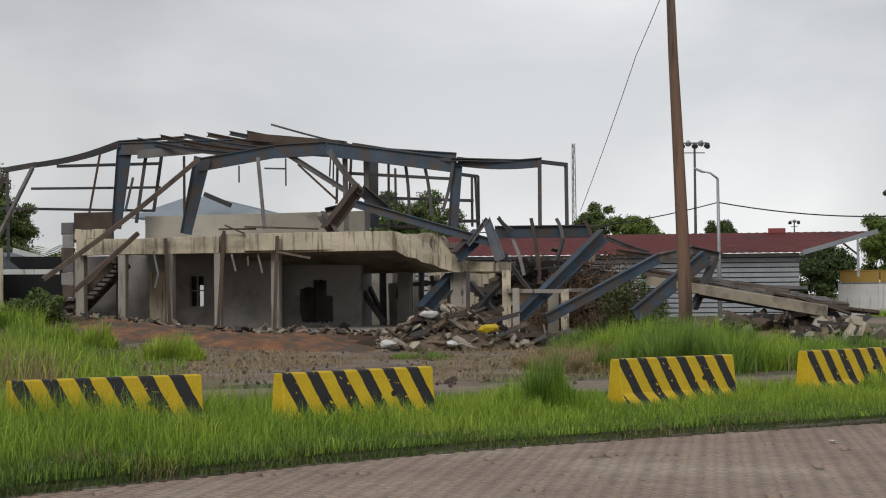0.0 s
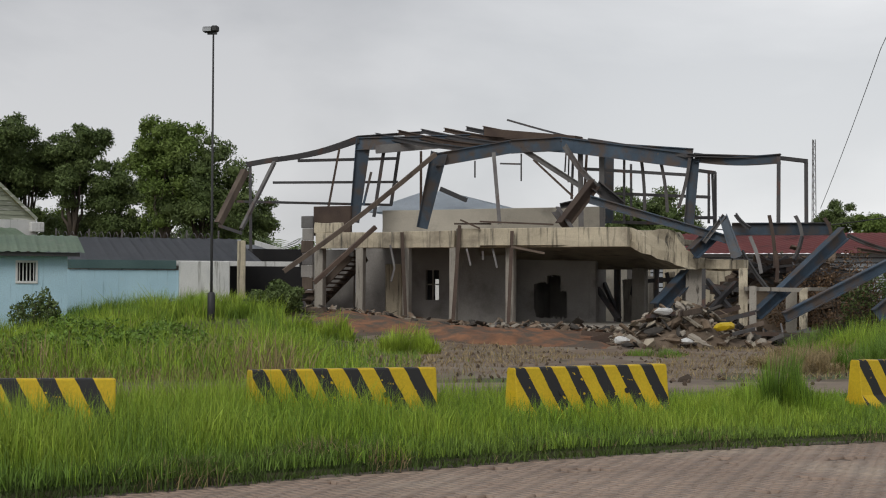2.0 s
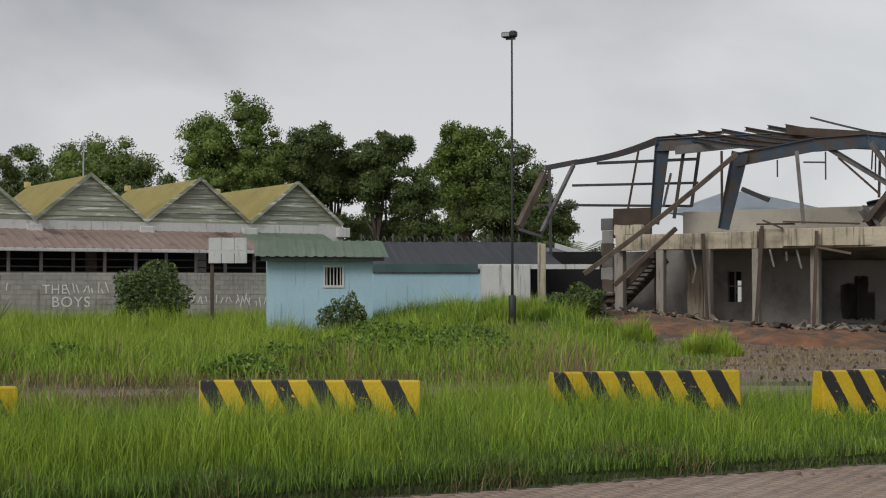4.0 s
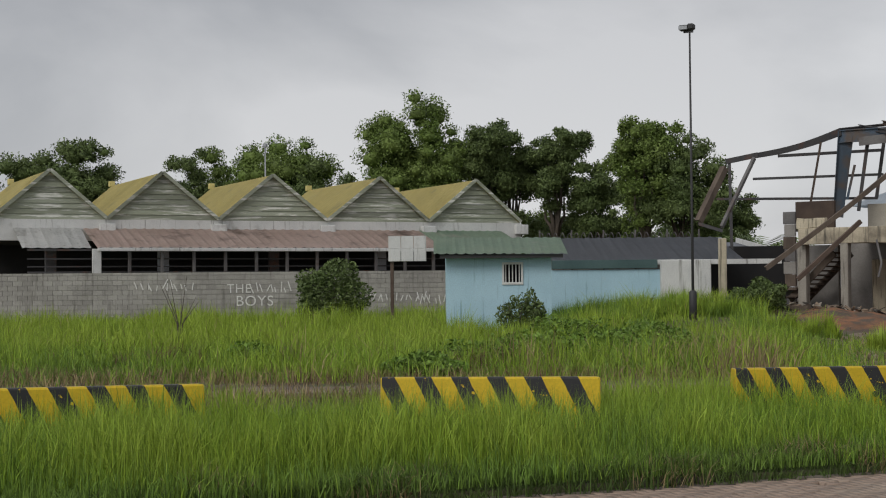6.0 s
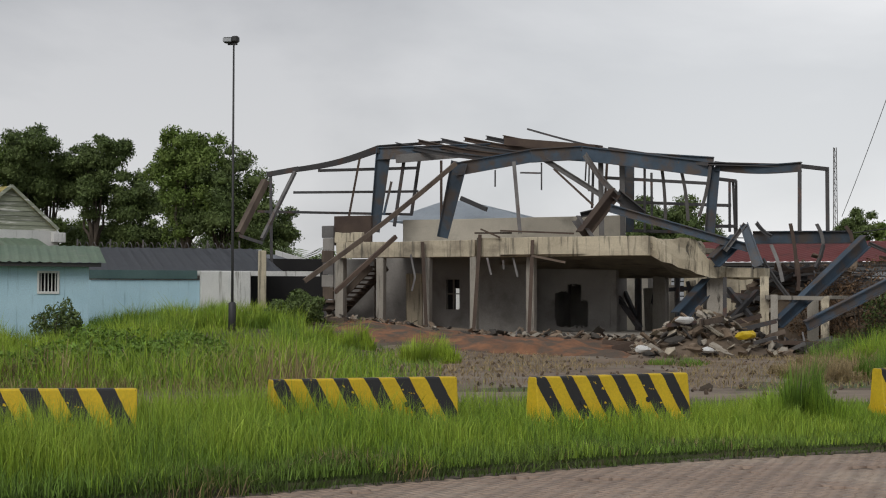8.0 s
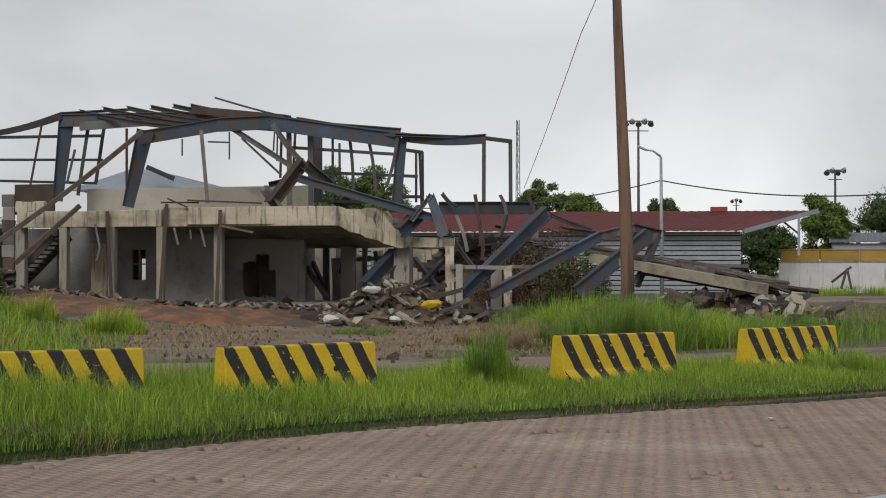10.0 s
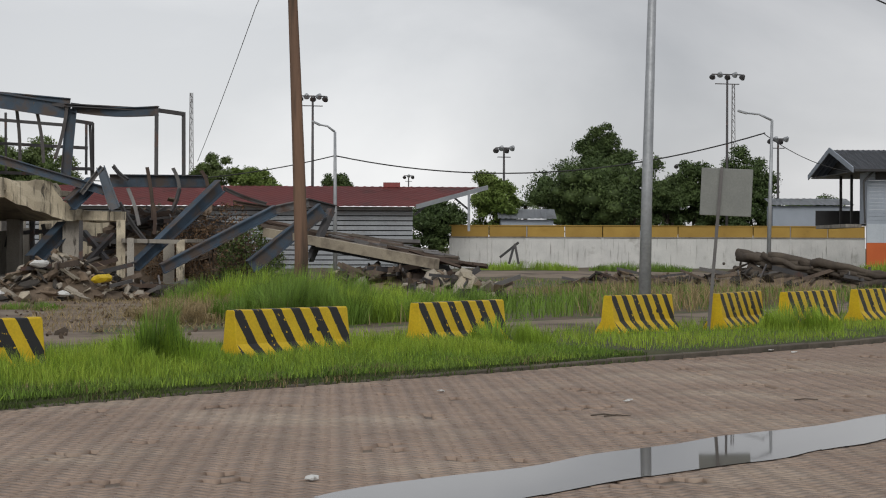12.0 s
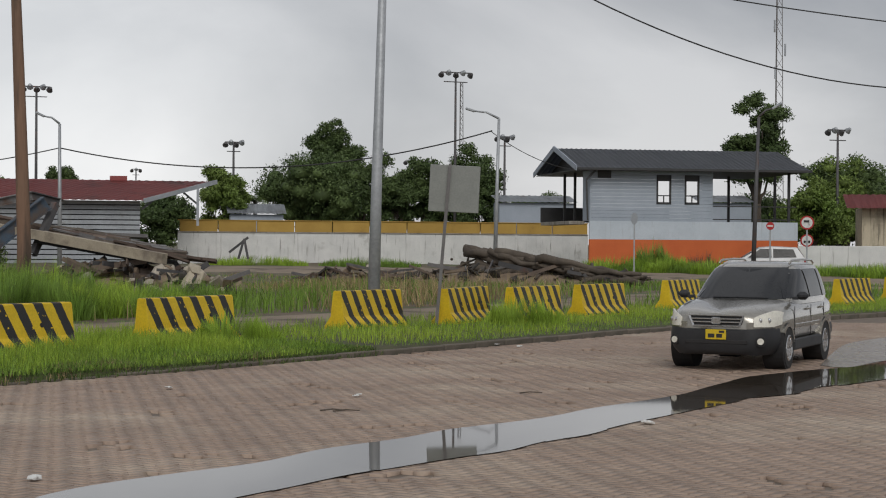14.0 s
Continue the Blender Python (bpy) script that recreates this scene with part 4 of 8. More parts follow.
# ---- trees ----
def tree(name, x, y, h, r, crown_base, label, leaf=None, leaves=5200, lean=(0, 0), seed=1, clumps=26, leaf_size=0.105, trunk_r=None, spread=1.0, creepers=0):
    """A tapered trunk that forks into limbs, and a crown of many small leaf sprays gathered in uneven clumps."""
    rng = random.Random(seed)
    nr = np.random.RandomState(seed)
    z0 = zland(x, y)
    root = thing(name, pose(x, y, z0), label, "tree")
    bm = bmesh.new()
    tr = trunk_r or h * 0.028
    fork = crown_base * 0.85
    top = Vector((lean[0], lean[1], fork))
    add_rod(bm, [(0, 0, -0.3), (lean[0] * 0.3, lean[1] * 0.3, fork * 0.5), top], [tr * 1.25, tr, tr * 0.85], 9)
    centres = []
    r *= 1.12
    half_h = (h - crown_base) / 2
    count = int(clumps * 3.2)
    for i in range(count):
        a = rng.uniform(0, 2 * math.pi)
        up = rng.uniform(-1.0, 1.0)
        ring = max(0.0, 1 - abs(up) ** 3.6) ** 0.5
        f = rng.uniform(0.55, 0.95) if i % 4 else rng.uniform(0.1, 0.5)
        q = r * rng.uniform(0.15, 0.30)
        c = Vector((lean[0] + math.cos(a) * (r - q * 0.6) * f * ring * spread, lean[1] + math.sin(a) * (r - q * 0.6) * f * ring * spread, crown_base + half_h * (1 + up * f * 0.95)))
        c.z += half_h * 0.12 * math.sin(3.0 * a + seed)
        centres.append((c, q))
    lift = h - max(c.z + q * 0.9 for c, q in centres)
    for c, q in centres:
        c.z += lift * max(0.0, (c.z - crown_base) / (h - crown_base))
    for c, q in centres[::4]:
        mid = top.lerp(c, 0.45) + Vector((rng.uniform(-.4, .4), rng.uniform(-.4, .4), -0.05 * h * rng.random()))
        add_rod(bm, [top - Vector((0, 0, 0.4)), top.lerp(mid, 0.5) + Vector((0, 0, 0.15)), mid, c], [tr * 0.55, tr * 0.42, tr * 0.28, tr * 0.08], 6)
    t = part("trunk", bm, M_BARK, root)
    for p in t.data.polygons:
        p.use_smooth = True
    n = int(leaves * 4.6)
    weight = np.array([q * q for c, q in centres])
    idx = nr.choice(len(centres), n, p=weight / weight.sum())
    C = np.array([c for c, q in centres])[idx]
    Q = np.array([q for c, q in centres])[idx]
    d = nr.normal(size=(n, 3))
    d[:, 2] = np.where(d[:, 2] < -0.8, -d[:, 2], d[:, 2])
    d /= np.linalg.norm(d, axis=1, keepdims=True)
    lump = 1 + 0.22 * np.sin(d[:, 0] * 4 + idx) * np.cos(d[:, 1] * 5 + idx * 1.7)
    rad = nr.uniform(0.3, 1.0, n) ** 0.45 * lump
    pos = C + d * (Q * rad)[:, None] * np.array([1.15, 1.15, 0.9])
    pos += nr.normal(size=(n, 3)) * 0.07
    if creepers:
        # strands of creeper hanging from the crown's rim
        m_ = n // 5
        k = nr.randint(0, creepers, m_)
        top_c = nr.randint(0, len(centres), creepers)
        ang, ln = nr.uniform(0, 6.283, creepers), nr.uniform(0.8, 2.6, creepers)
        base = np.array([c for c, q in centres])[top_c] + np.stack([np.cos(ang), np.sin(ang), np.zeros(creepers)], 1) * np.array([q for c, q in centres])[top_c][:, None] * 1.1
        fall = nr.uniform(0, 1, m_)
        pos[:m_] = base[k] - np.stack([np.zeros(m_), np.zeros(m_), fall * ln[k]], 1) + nr.normal(size=(m_, 3)) * (0.16 * (1 - 0.6 * fall))[:, None]
    u = nr.normal(size=(n, 3))
    u[:, 2] -= 0.35
    u /= np.linalg.norm(u, axis=1, keepdims=True)
    w = np.cross(u, d + nr.normal(size=(n, 3)) * 0.7)
    w /= np.linalg.norm(w, axis=1, keepdims=True) + 1e-6
    s = (leaf_size * nr.uniform(0.6, 1.35, n))[:, None]
    V = np.stack([pos - u * s + w * s * 0.5, pos - u * s - w * s * 0.5, pos + u * s], 1).reshape(-1, 3)
    T = np.arange(3 * n).reshape(n, 3)
    # the dense twigs inside each clump
    cv, ct = [], []
    for c, q in centres:
        ico = bmesh.new()
        bmesh.ops.create_icosphere(ico, subdivisions=1, radius=q * 0.58)
        o = len(V) + len(cv)
        for v in ico.verts:
            x = v.co * (1 + 0.5 * noise.noise(v.co * 3 + c))
            cv.append((c.x + x.x * 1.15, c.y + x.y * 1.15, c.z + x.z * 0.85))
        ct += [[o + v.index for v in f.verts] for f in ico.faces]
        ico.free()
    V, T = np.concatenate([V, np.array(cv)]), np.concatenate([T, np.array(ct)])
    ob = quads_mesh("crown", V, np.zeros((0, 4), int), T, leaf or M_LEAF)
    ob.parent = root
    return root

def palm(x, y, h, seed, label):
    rng = random.Random(seed)
    root = thing("palm_tree", pose(x, y, zland(x, y)), label, "palm")
    pole("trunk", root, M_BARK, [root.matrix_world @ Vector((0, 0, z)) for z in (-0.3, h * 0.5, h)], [0.22, 0.17, 0.14])
    for k in range(16):
        a, droop, ln = rng.uniform(0, 6.28), rng.uniform(0.1, 1.0), rng.uniform(1.8, 2.8)
        bm = bmesh.new()
        pts = [Vector((math.cos(a) * ln * f, math.sin(a) * ln * f, h + ln * (0.75 * f * (1 - droop * 0.5) - droop * f * f))) for f in (0, .17, .33, .5, .67, .83, 1)]
        side = Vector((-math.sin(a), math.cos(a), 0))
        for p, q in zip(pts, pts[1:]):
            for sgn in (-1, 1):
                for j in (0.0, 0.5):
                    b = p.lerp(q, j)
                    tip = b + side * sgn * 0.62 + (q - p) * 0.8 - Vector((0, 0, 0.28))
                    bm.faces.new([bm.verts.new(v) for v in (b, b + (q - p) * 0.28, tip)])
        part("frond", bm, M_LEAF2, root)
    return root

def bush(name, x, y, r, h, label, leaf, n=1600, seed=3, size=0.14, z=None):
    nr = np.random.RandomState(seed)
    root = thing(name, pose(x, y, zland(x, y) if z is None else z), label, "bush")
    bm = bmesh.new()
    for k in range(7):
        a = 6.28 * k / 7
        add_rod(bm, [(0, 0, -0.1), (math.cos(a) * r * 0.4, math.sin(a) * r * 0.4, h * 0.45), (math.cos(a) * r * 0.7, math.sin(a) * r * 0.7, h * 0.8)], [0.04, 0.025, 0.01], 5)
    part("woody_base", bm, M_BARK, root)["kind"] = "stuff"
    d = nr.normal(size=(n, 3))
    d /= np.linalg.norm(d, axis=1, keepdims=True)
    lump = 1 + 0.25 * np.sin(d[:, 0] * 5 + seed) * np.cos(d[:, 2] * 4)
    pos = d * (nr.uniform(0.3, 1, n) ** 0.5 * lump)[:, None] * np.array([r, r, h * 0.55]) + np.array([0, 0, h * 0.52])
    u = nr.normal(size=(n, 3))
    u /= np.linalg.norm(u, axis=1, keepdims=True)
    w = np.cross(u, nr.normal(size=(n, 3)))
    w /= np.linalg.norm(w, axis=1, keepdims=True)
    s = (size * nr.uniform(0.6, 1.4, n))[:, None]
    V = np.stack([pos - u * s, pos + w * s * 0.45, pos + u * s, pos - w * s * 0.45], 1).reshape(-1, 3)
    ob = quads_mesh("leaves", V, np.arange(4 * n).reshape(n, 4), np.zeros((0, 3), int), leaf)
    ob.parent = root
    return root

def pt(p):
    return p[0], p[1]

def tree_at(base, top, half, low, label, **kw):
    """A tree by a point below its middle, the height of its top, half its width and the height where the crown begins."""
    z0 = zland(base[0], base[1])
    return tree("tree", base[0], base[1], top - z0, half, low - z0, label, **kw)

BIG = "tall broad-leaved tree with creepers hanging in its crown"
MID = "broad-leaved tree with an open crown of dark branches"
tree_at((-49.21, 107.25, 6.01), 1.9 + 118 * 0.118, 3.6, 4.5, BIG, seed=11, leaves=9000, clumps=34, creepers=46)
tree_at((-51.78, 110.47, 6.16), 9.0, 2.6, 3.5, BIG, seed=18, leaves=4000, clumps=14)
tree_at((-45.72, 110.95, 6.05), 1.9 + 120 * 0.101, 2.8, 6.0, MID, seed=12, leaf=M_LEAF2, leaves=5200, clumps=18)
tree_at((-44.44, 113.62, 6.10), 1.9 + 122 * 0.094, 2.4, 6.0, MID, seed=13, leaf=M_LEAF2, leaves=4200, clumps=15)
tree_at((-40.84, 112.84, 6.00), 1.9 + 120 * 0.097, 2.3, 6.5, MID, seed=14, leaf=M_LEAF2, leaves=4600, clumps=15)
tree_at((-37.99, 113.83, 5.98), 1.9 + 120 * 0.075, 2.2, 4.0, MID, seed=15, leaf=M_LEAF2, leaves=4000, clumps=14)
tree_at((-32.67, 107.13, 5.67), 1.9 + 112 * 0.101, 2.6, 6.0, BIG, seed=16, leaves=6200, clumps=20, creepers=26)
tree_at((-30.05, 107.89, 5.64), 1.9 + 112 * 0.09, 3.0, 4.2, MID, seed=17, leaf=M_LEAF2, leaves=5600, clumps=22)
tree_at((-28.10, 110.48, 5.68), 1.9 + 114 * 0.06, 2.0, 4.0, MID, seed=19, leaf=M_LEAF2, leaves=2600, clumps=12)
tree_at((-60.29, 109.50, 6.30), 1.9 + 125 * 0.092, 4.0, 3.5, BIG, seed=21, leaves=8000, clumps=34)
tree_at((-65.30, 110.09, 6.42), 1.9 + 128 * 0.085, 2.8, 3.5, BIG, seed=22, leaves=5000, clumps=24)
tree_at((-66.15, 106.06, 6.32), 1.9 + 125 * 0.084, 2.3, 3.5, BIG, seed=23, leaf=M_LEAF2, leaves=4600, clumps=20)
tree_at((-55.82, 106.22, 6.11), 1.9 + 120 * 0.078, 2.6, 3.0, MID, seed=24, leaf=M_LEAF2, leaves=4200, clumps=18)
tree_at((-64.36, 89.21, 5.79), 1.9 + 110 * 0.089, 2.7, 2.5, "tree with a dense dark crown", seed=25, leaf=M_LEAF2, leaves=6500, clumps=30)
tree_at((-67.87, 89.10, 5.86), 1.9 + 112 * 0.08, 3.0, 2.5, "tree with a dense dark crown", seed=26, leaf=M_LEAF2, leaves=5200, clumps=26)
for k, (px, hh) in enumerate((((-45.45, 119.66, 6.30), 6.0), ((-42.03, 118.78, 6.20), 5.6), ((-38.29, 117.94, 6.10), 5.4), ((-34.64, 116.98, 6.00), 5.2), ((-49.72, 115.78, 6.27), 6.0), ((-30.70, 116.01, 5.89), 5.0))):
    tree_at(px, hh + 2.1, 3.3, 1.5, "low dense scrub tree behind the buildings", seed=40 + k, leaf=(M_LEAF, M_LEAF2)[k % 2], leaves=2800, clumps=16)
palm(*pt((-21.49, 92.54, 4.78)), 3.2, 5, "low palm with feathery fronds")
palm(*pt((-22.78, 95.31, 4.87)), 2.6, 6, "low palm with feathery fronds")
# behind the ruin and the red roof
tree_at((-2.65, 124.97, 6.55), 1.9 + 125 * 0.063, 2.6, 3.0, MID, seed=51, leaf=M_LEAF2, leaves=4200, clumps=18)
tree_at((-0.00, 125.00, 6.55), 1.9 + 125 * 0.052, 2.4, 3.0, MID, seed=52, leaf=M_LEAF2, leaves=3200, clumps=16)
tree_at((11.20, 129.52, 6.69), 1.9 + 130 * 0.054, 1.5, 4.0, "small round-headed tree behind the roofs", seed=53, leaf=M_LEAF2, leaves=2800, clumps=12)
tree_at((13.95, 129.25, 6.67), 1.9 + 130 * 0.046, 2.0, 3.5, "small round-headed tree behind the roofs", seed=54, leaves=3000, clumps=14)
tree_at((15.78, 129.04, 6.66), 1.9 + 130 * 0.04, 1.4, 3.5, "small round-headed tree behind the roofs", seed=55, leaves=1800, clumps=10)
tree_at((23.87, 148.09, 6.64), 1.9 + 150 * 0.042, 1.6, 5.5, "distant tree with a thin crown", seed=56, leaf=M_LEAF3, leaves=1600, clumps=10)
tree_at((39.33, 121.81, 6.03), 1.9 + 128 * 0.071, 2.0, 6.0, "tree with a creeper-hung top", seed=57, leaf=M_LEAF3, leaves=4200, clumps=14, spread=0.8, creepers=14)
tree_at((37.74, 120.22, 5.96), 1.9 + 126 * 0.055, 4.0, 2.6, MID, seed=58, leaf=M_LEAF3, leaves=7000, clumps=30)
tree_at((41.31, 121.15, 6.03), 1.9 + 128 * 0.056, 2.4, 2.6, MID, seed=65, leaf=M_LEAF3, leaves=4600, clumps=18)
tree_at((29.90, 116.22, 5.75), 1.9 + 120 * 0.044, 1.8, 2.4, "small round-headed tree behind the roofs", seed=59, leaf=M_LEAF, leaves=3600, clumps=16)
tree_at((25.93, 119.21, 4.60), 1.9 + 122 * 0.028, 2.4, 1.5, "low dense scrub tree behind the buildings", seed=66, leaf=M_LEAF3, leaves=3200, clumps=16)
palm(*pt((33.20, 120.51, 5.92)), 4.4, 7, "palm with feathery fronds among the trees")
tree_at((42.50, 116.49, 5.90), 1.9 + 124 * 0.043, 1.8, 2.4, MID, seed=60, leaf=M_LEAF3, leaves=3600, clumps=16)
tree_at((47.55, 114.52, 5.90), 1.9 + 124 * 0.058, 2.6, 2.4, MID, seed=61, leaf=M_LEAF3, leaves=5600, clumps=24)
tree_at((45.48, 117.51, 5.97), 1.9 + 126 * 0.05, 2.4, 2.4, MID, seed=67, leaf=M_LEAF3, leaves=4600, clumps=20)
tree_at((63.46, 101.85, 7.11), 1.9 + 120 * 0.088, 2.2, 5.5, "tree with a tall uneven crown", seed=62, leaf=M_LEAF3, leaves=5200, clumps=18)
tree_at((67.36, 96.88, 5.50), 1.9 + 118 * 0.05, 2.6, 2.0, "low dense scrub tree behind the buildings", seed=63, leaves=4200, clumps=20)
tree_at((62.21, 93.13, 4.25), 1.9 + 112 * 0.036, 2.4, 1.5, "low dense scrub tree behind the buildings", seed=64, leaf=M_LEAF, leaves=4200, clumps=20)
tree_at((65.79, 106.29, 4.51), 1.9 + 125 * 0.03, 3.4, 1.5, "low dense scrub tree behind the buildings", seed=68, leaf=M_LEAF3, leaves=3200, clumps=20)
tree_at((51.40, 110.65, 4.78), 1.9 + 122 * 0.03, 2.4, 1.5, "low dense scrub tree behind the buildings", seed=69, leaf=M_LEAF3, leaves=3200, clumps=20)
tree_at((68.38, 99.00), 8.2, 3.2, 1.2, "dense dark tree behind the small house", seed=71, leaf=M_LEAF3, leaves=4800, clumps=24)
tree_at((70.14, 97.00), 7.2, 3.0, 1.2, "dense dark tree behind the small house", seed=72, leaf=M_LEAF3, leaves=4200, clumps=22)
tree_at((68.53, 92.35, 4.68), 1.9 + 115 * 0.04, 2.6, 1.5, "low dense scrub tree behind the buildings", seed=70, leaf=M_LEAF3, leaves=3600, clumps=20)

# ---- sheet roofs ----
def sheet(name, parent, material, o, a, b, label="", pitch=0.25, rib=0.03, thick=0.02):
    """A ribbed metal sheet spanned by a (along the ribs' spacing) and b (along the ribs) from o, in the parent's space."""
    o, a, b = Vector(o), Vector(a), Vector(b)
    nrm = a.cross(b).normalized()
    if nrm.z < 0:
        nrm = -nrm
    n = max(2, int(a.length / pitch))
    bm = bmesh.new()
    prev = None
    for i in range(n * 3 + 1):
        f = i / (n * 3)
        hgt = rib if i % 3 == 1 else 0.0
        cur = [bm.verts.new(o + a * f + nrm * hgt), bm.verts.new(o + a * f + b + nrm * hgt)]
        if prev:
            bm.faces.new((prev[0], prev[1], cur[1], cur[0]))
        prev = cur
    bmesh.ops.solidify(bm, geom=bm.faces[:], thickness=thick)
    return part(name, bm, material, parent, label)

# ---- blue guard hut ----
hut = thing("guard_hut", pose(-22.37, 51.34, 0, 0, 0, 24.0), "small pale blue rendered hut under a green sheet roof", "hut")
HW = 3.42
hz = 3.1
win = (1.88, 2.43, 2.20, 2.78)
def hut_wall():
    bm = bmesh.new()
    for a, b, lo, hi in ((0, win[0], 0.2, hz), (win[1], HW, 0.2, hz), (win[0], win[1], 0.2, win[2]), (win[0], win[1], win[3], hz)):
        add_box(bm, a, b, 0, 0.15, lo, hi)
    bmesh.ops.remove_doubles(bm, verts=bm.verts, dist=0.001)
    part("front_wall", bm, M_BLUE, hut)
hut_wall()
box("side_wall", hut, M_BLUE, 0, 0.15, 0.15, 3.4, 0.2, hz)
box("side_wall", hut, M_BLUE, HW - 0.15, HW, 0.15, 3.4, 0.2, hz)
box("back_wall", hut, M_BLUE, 0.15, HW - 0.15, 3.25, 3.4, 0.2, hz)
wf = box("window", hut, M_WHITE, win[0] - 0.07, win[1] + 0.07, -0.04, 0.0, win[2] - 0.08, win[2], 0.006, "white window frame")
for q in ((win[0] - 0.07, win[1] + 0.07, win[3], win[3] + 0.07), (win[0] - 0.07, win[0], win[2], win[3]), (win[1], win[1] + 0.07, win[2], win[3])):
    box("frame", wf, M_WHITE, q[0], q[1], -0.04, 0.0, q[2], q[3], 0.006)
for k in range(5):
    x = win[0] + (win[1] - win[0]) * (k + 0.5) / 5
    box("bar", wf, M_WHITE, x - 0.018, x + 0.018, 0.01, 0.04, win[2], win[3], 0.004)
# the unlit room is a near-black sheet behind the window
box("room_darkness", hut, M_DARK, 0.3, HW - 0.3, 1.2, 1.25, 0.3, hz - 0.1, 0.0, "near-black sheet standing in for the unlit room")
sheet("roof", hut, M_GREENRF, (-0.4, -0.5, 3.12), (HW + 0.9, 0, -0.02), (0, 3.2, 0.62), "green painted roof sheets, faded in patches", 0.3)
box("fascia", hut, M_DARKPAINT_SHADE, -0.2, HW + 0.35, -0.42, -0.38, 2.98, 3.1, 0.004)

# ---- boundary walls on that side ----
wal = thing("boundary_wall", pose(-42.40, 58.19, 0, 0, 0, 31.0), "long grey block wall with faded chalked writing", "wall", kind="structure")
WT = 2.81
WE = 15.89
def courses(parent, material, u0, u1, z0, z1, v, bl=0.4, bh=0.2, name="block"):
    """One mesh of separate blocks with recessed joints."""
    V, F = [], []
    k, z = 0, z0
    while z < z1 - 0.05:
        u = u0 - (bl / 2 if k % 2 else 0)
        while u < u1:
            a, b = max(u, u0) + 0.006, min(u + bl, u1) - 0.006
            if b - a > 0.06:
                f, t, n = v - 0.01 - random.random() * 0.006, min(z + bh, z1) - 0.006, len(V)
                V += [(a, f, z + 0.006), (b, f, z + 0.006), (b, f, t), (a, f, t), (a, v + 0.03, z + 0.006), (b, v + 0.03, z + 0.006), (b, v + 0.03, t), (a, v + 0.03, t)]
                F += [(n, n + 1, n + 2, n + 3), (n + 3, n + 2, n + 6, n + 7), (n, n + 4, n + 5, n + 1), (n, n + 3, n + 7, n + 4), (n + 1, n + 5, n + 6, n + 2)]
            u += bl
        z, k = z + bh, k + 1
    ob = raw_mesh(name, V, F, material)
    ob.parent = parent
    ob["kind"] = "stuff"
    return ob
M_GREYBLK = mat("grey_block", (0.44, 0.425, 0.39), (0.34, 0.325, 0.30), scale=0.6, stain=(0.22, 0.21, 0.185), stain_at=(0.54, 0.72), streak=(0.17, 0.16, 0.145), streak_at=(0.55, 0.72), island=0.12)
box("wall_core", wal, M_GREYBLK, -4, WE, 0.02, 0.2, 0.1, WT - 0.02)
courses(wal, M_GREYBLK, -4, WE, 0.3, WT, 0.0, 0.4, 0.2, "blocks")
blw = thing("blue_wall", pose(-22.37, 51.34, 0, 0, 0, 24.0), "pale blue yard wall with a dark green capping strip", "wall", kind="structure")
B0, B1, B2 = 3.84, 7.74, 9.55
box("wall", blw, M_BLUE, B0, B1, 6, 6.2, 0.2, 2.65)
box("fascia", blw, M_TEAL, B0, B1 - 0.1, 5.9, 6.0, 2.69, 3.00, 0.01, "dull green metal fascia")
box("wall", blw, M_WHITE, B1, B2, 5.8, 6.05, 0.2, 2.98, 0.02, "white end wall with peeling dark stains")
low = thing("low_shed", pose(-22.37, 51.34, 0, 0, 0, 24.0), "long low shed with a dark sheet roof and pale fascia", "shed")
L0, L1 = 4.18, 12.43
sheet("roof", low, M_DZINC, (L0 - 1, 6.3, 2.98), (L1 - L0 - 0.6, 0, 0), (0, 6.0, 1.0), "dark weathered roof sheets", 0.4)
box("fascia", low, M_WHITE, 7.53, 12.16, 6.15, 6.25, 2.82, 3.00, 0.005, "white fascia board")
beam("fascia", low, M_WHITE, (-18.86, 75.69, 4.05), (-15.61, 70.29, 3.34), 0.06, 0.3, label="white barge board")
beam("fascia", low, M_ZINC, (-23.29, 78.62, 4.12), (-20.47, 79.40, 4.25), 0.06, 0.22)
bm = bmesh.new()
q = [bm.verts.new(p) for p in ((-21.07, 77.18, 4.10), (-18.86, 75.69, 4.00), (-15.61, 70.29, 3.27), (-19.26, 71.45, 3.29))]
bm.faces.new(q)
bm.transform(low.matrix_world.inverted())
part("gable", bm, M_DZINC, low)
# shade at the back of the bay, put in as a near-black sheet
box("dark_bay", low, M_DARK, 9.39, 13.67, 12, 12.1, 0.2, 3.6, 0.0, "near-black sheet standing in for the shade of the open bay")
for px in (9.66,):
    box("post", low, M_CREAM, px - 0.13, px + 0.13, 3.9, 4.15, 0.2, 3.68, 0.02, "cream concrete post")
# coil of razor wire on the shed's edge
def razor_wire():
    root = thing("razor_wire", pose(-22.37, 51.34, 0, 0, 0, 24.0), "coils of rusty razor wire along a wall top", "wire")
    bm = bmesh.new()
    a, b, v = 3.86, 10.24, 13
    z = 3.93
    pts = []
    n = int((b - a) / 0.28)
    for i in range(n * 10 + 1):
        t = i / 10
        pts.append((a + t * 0.28, v + 0.3 * math.cos(t * 6.283), z + 0.3 * math.sin(t * 6.283)))
    add_rod(bm, pts, 0.018, 3)
    part("coil", bm, M_GREYST, root)
    for k in range(6):
        x = a + (b - a) * k / 5
        box("stake", root, M_GREYST, x - 0.03, x + 0.03, v - 0.03, v + 0.03, 0.3, z + 0.4, 0.0)
    box("wall", root, M_GREYBLK, a, b, v + 0.1, v + 0.3, 0.2, z - 0.25, 0.01, "grey wall under the wire")
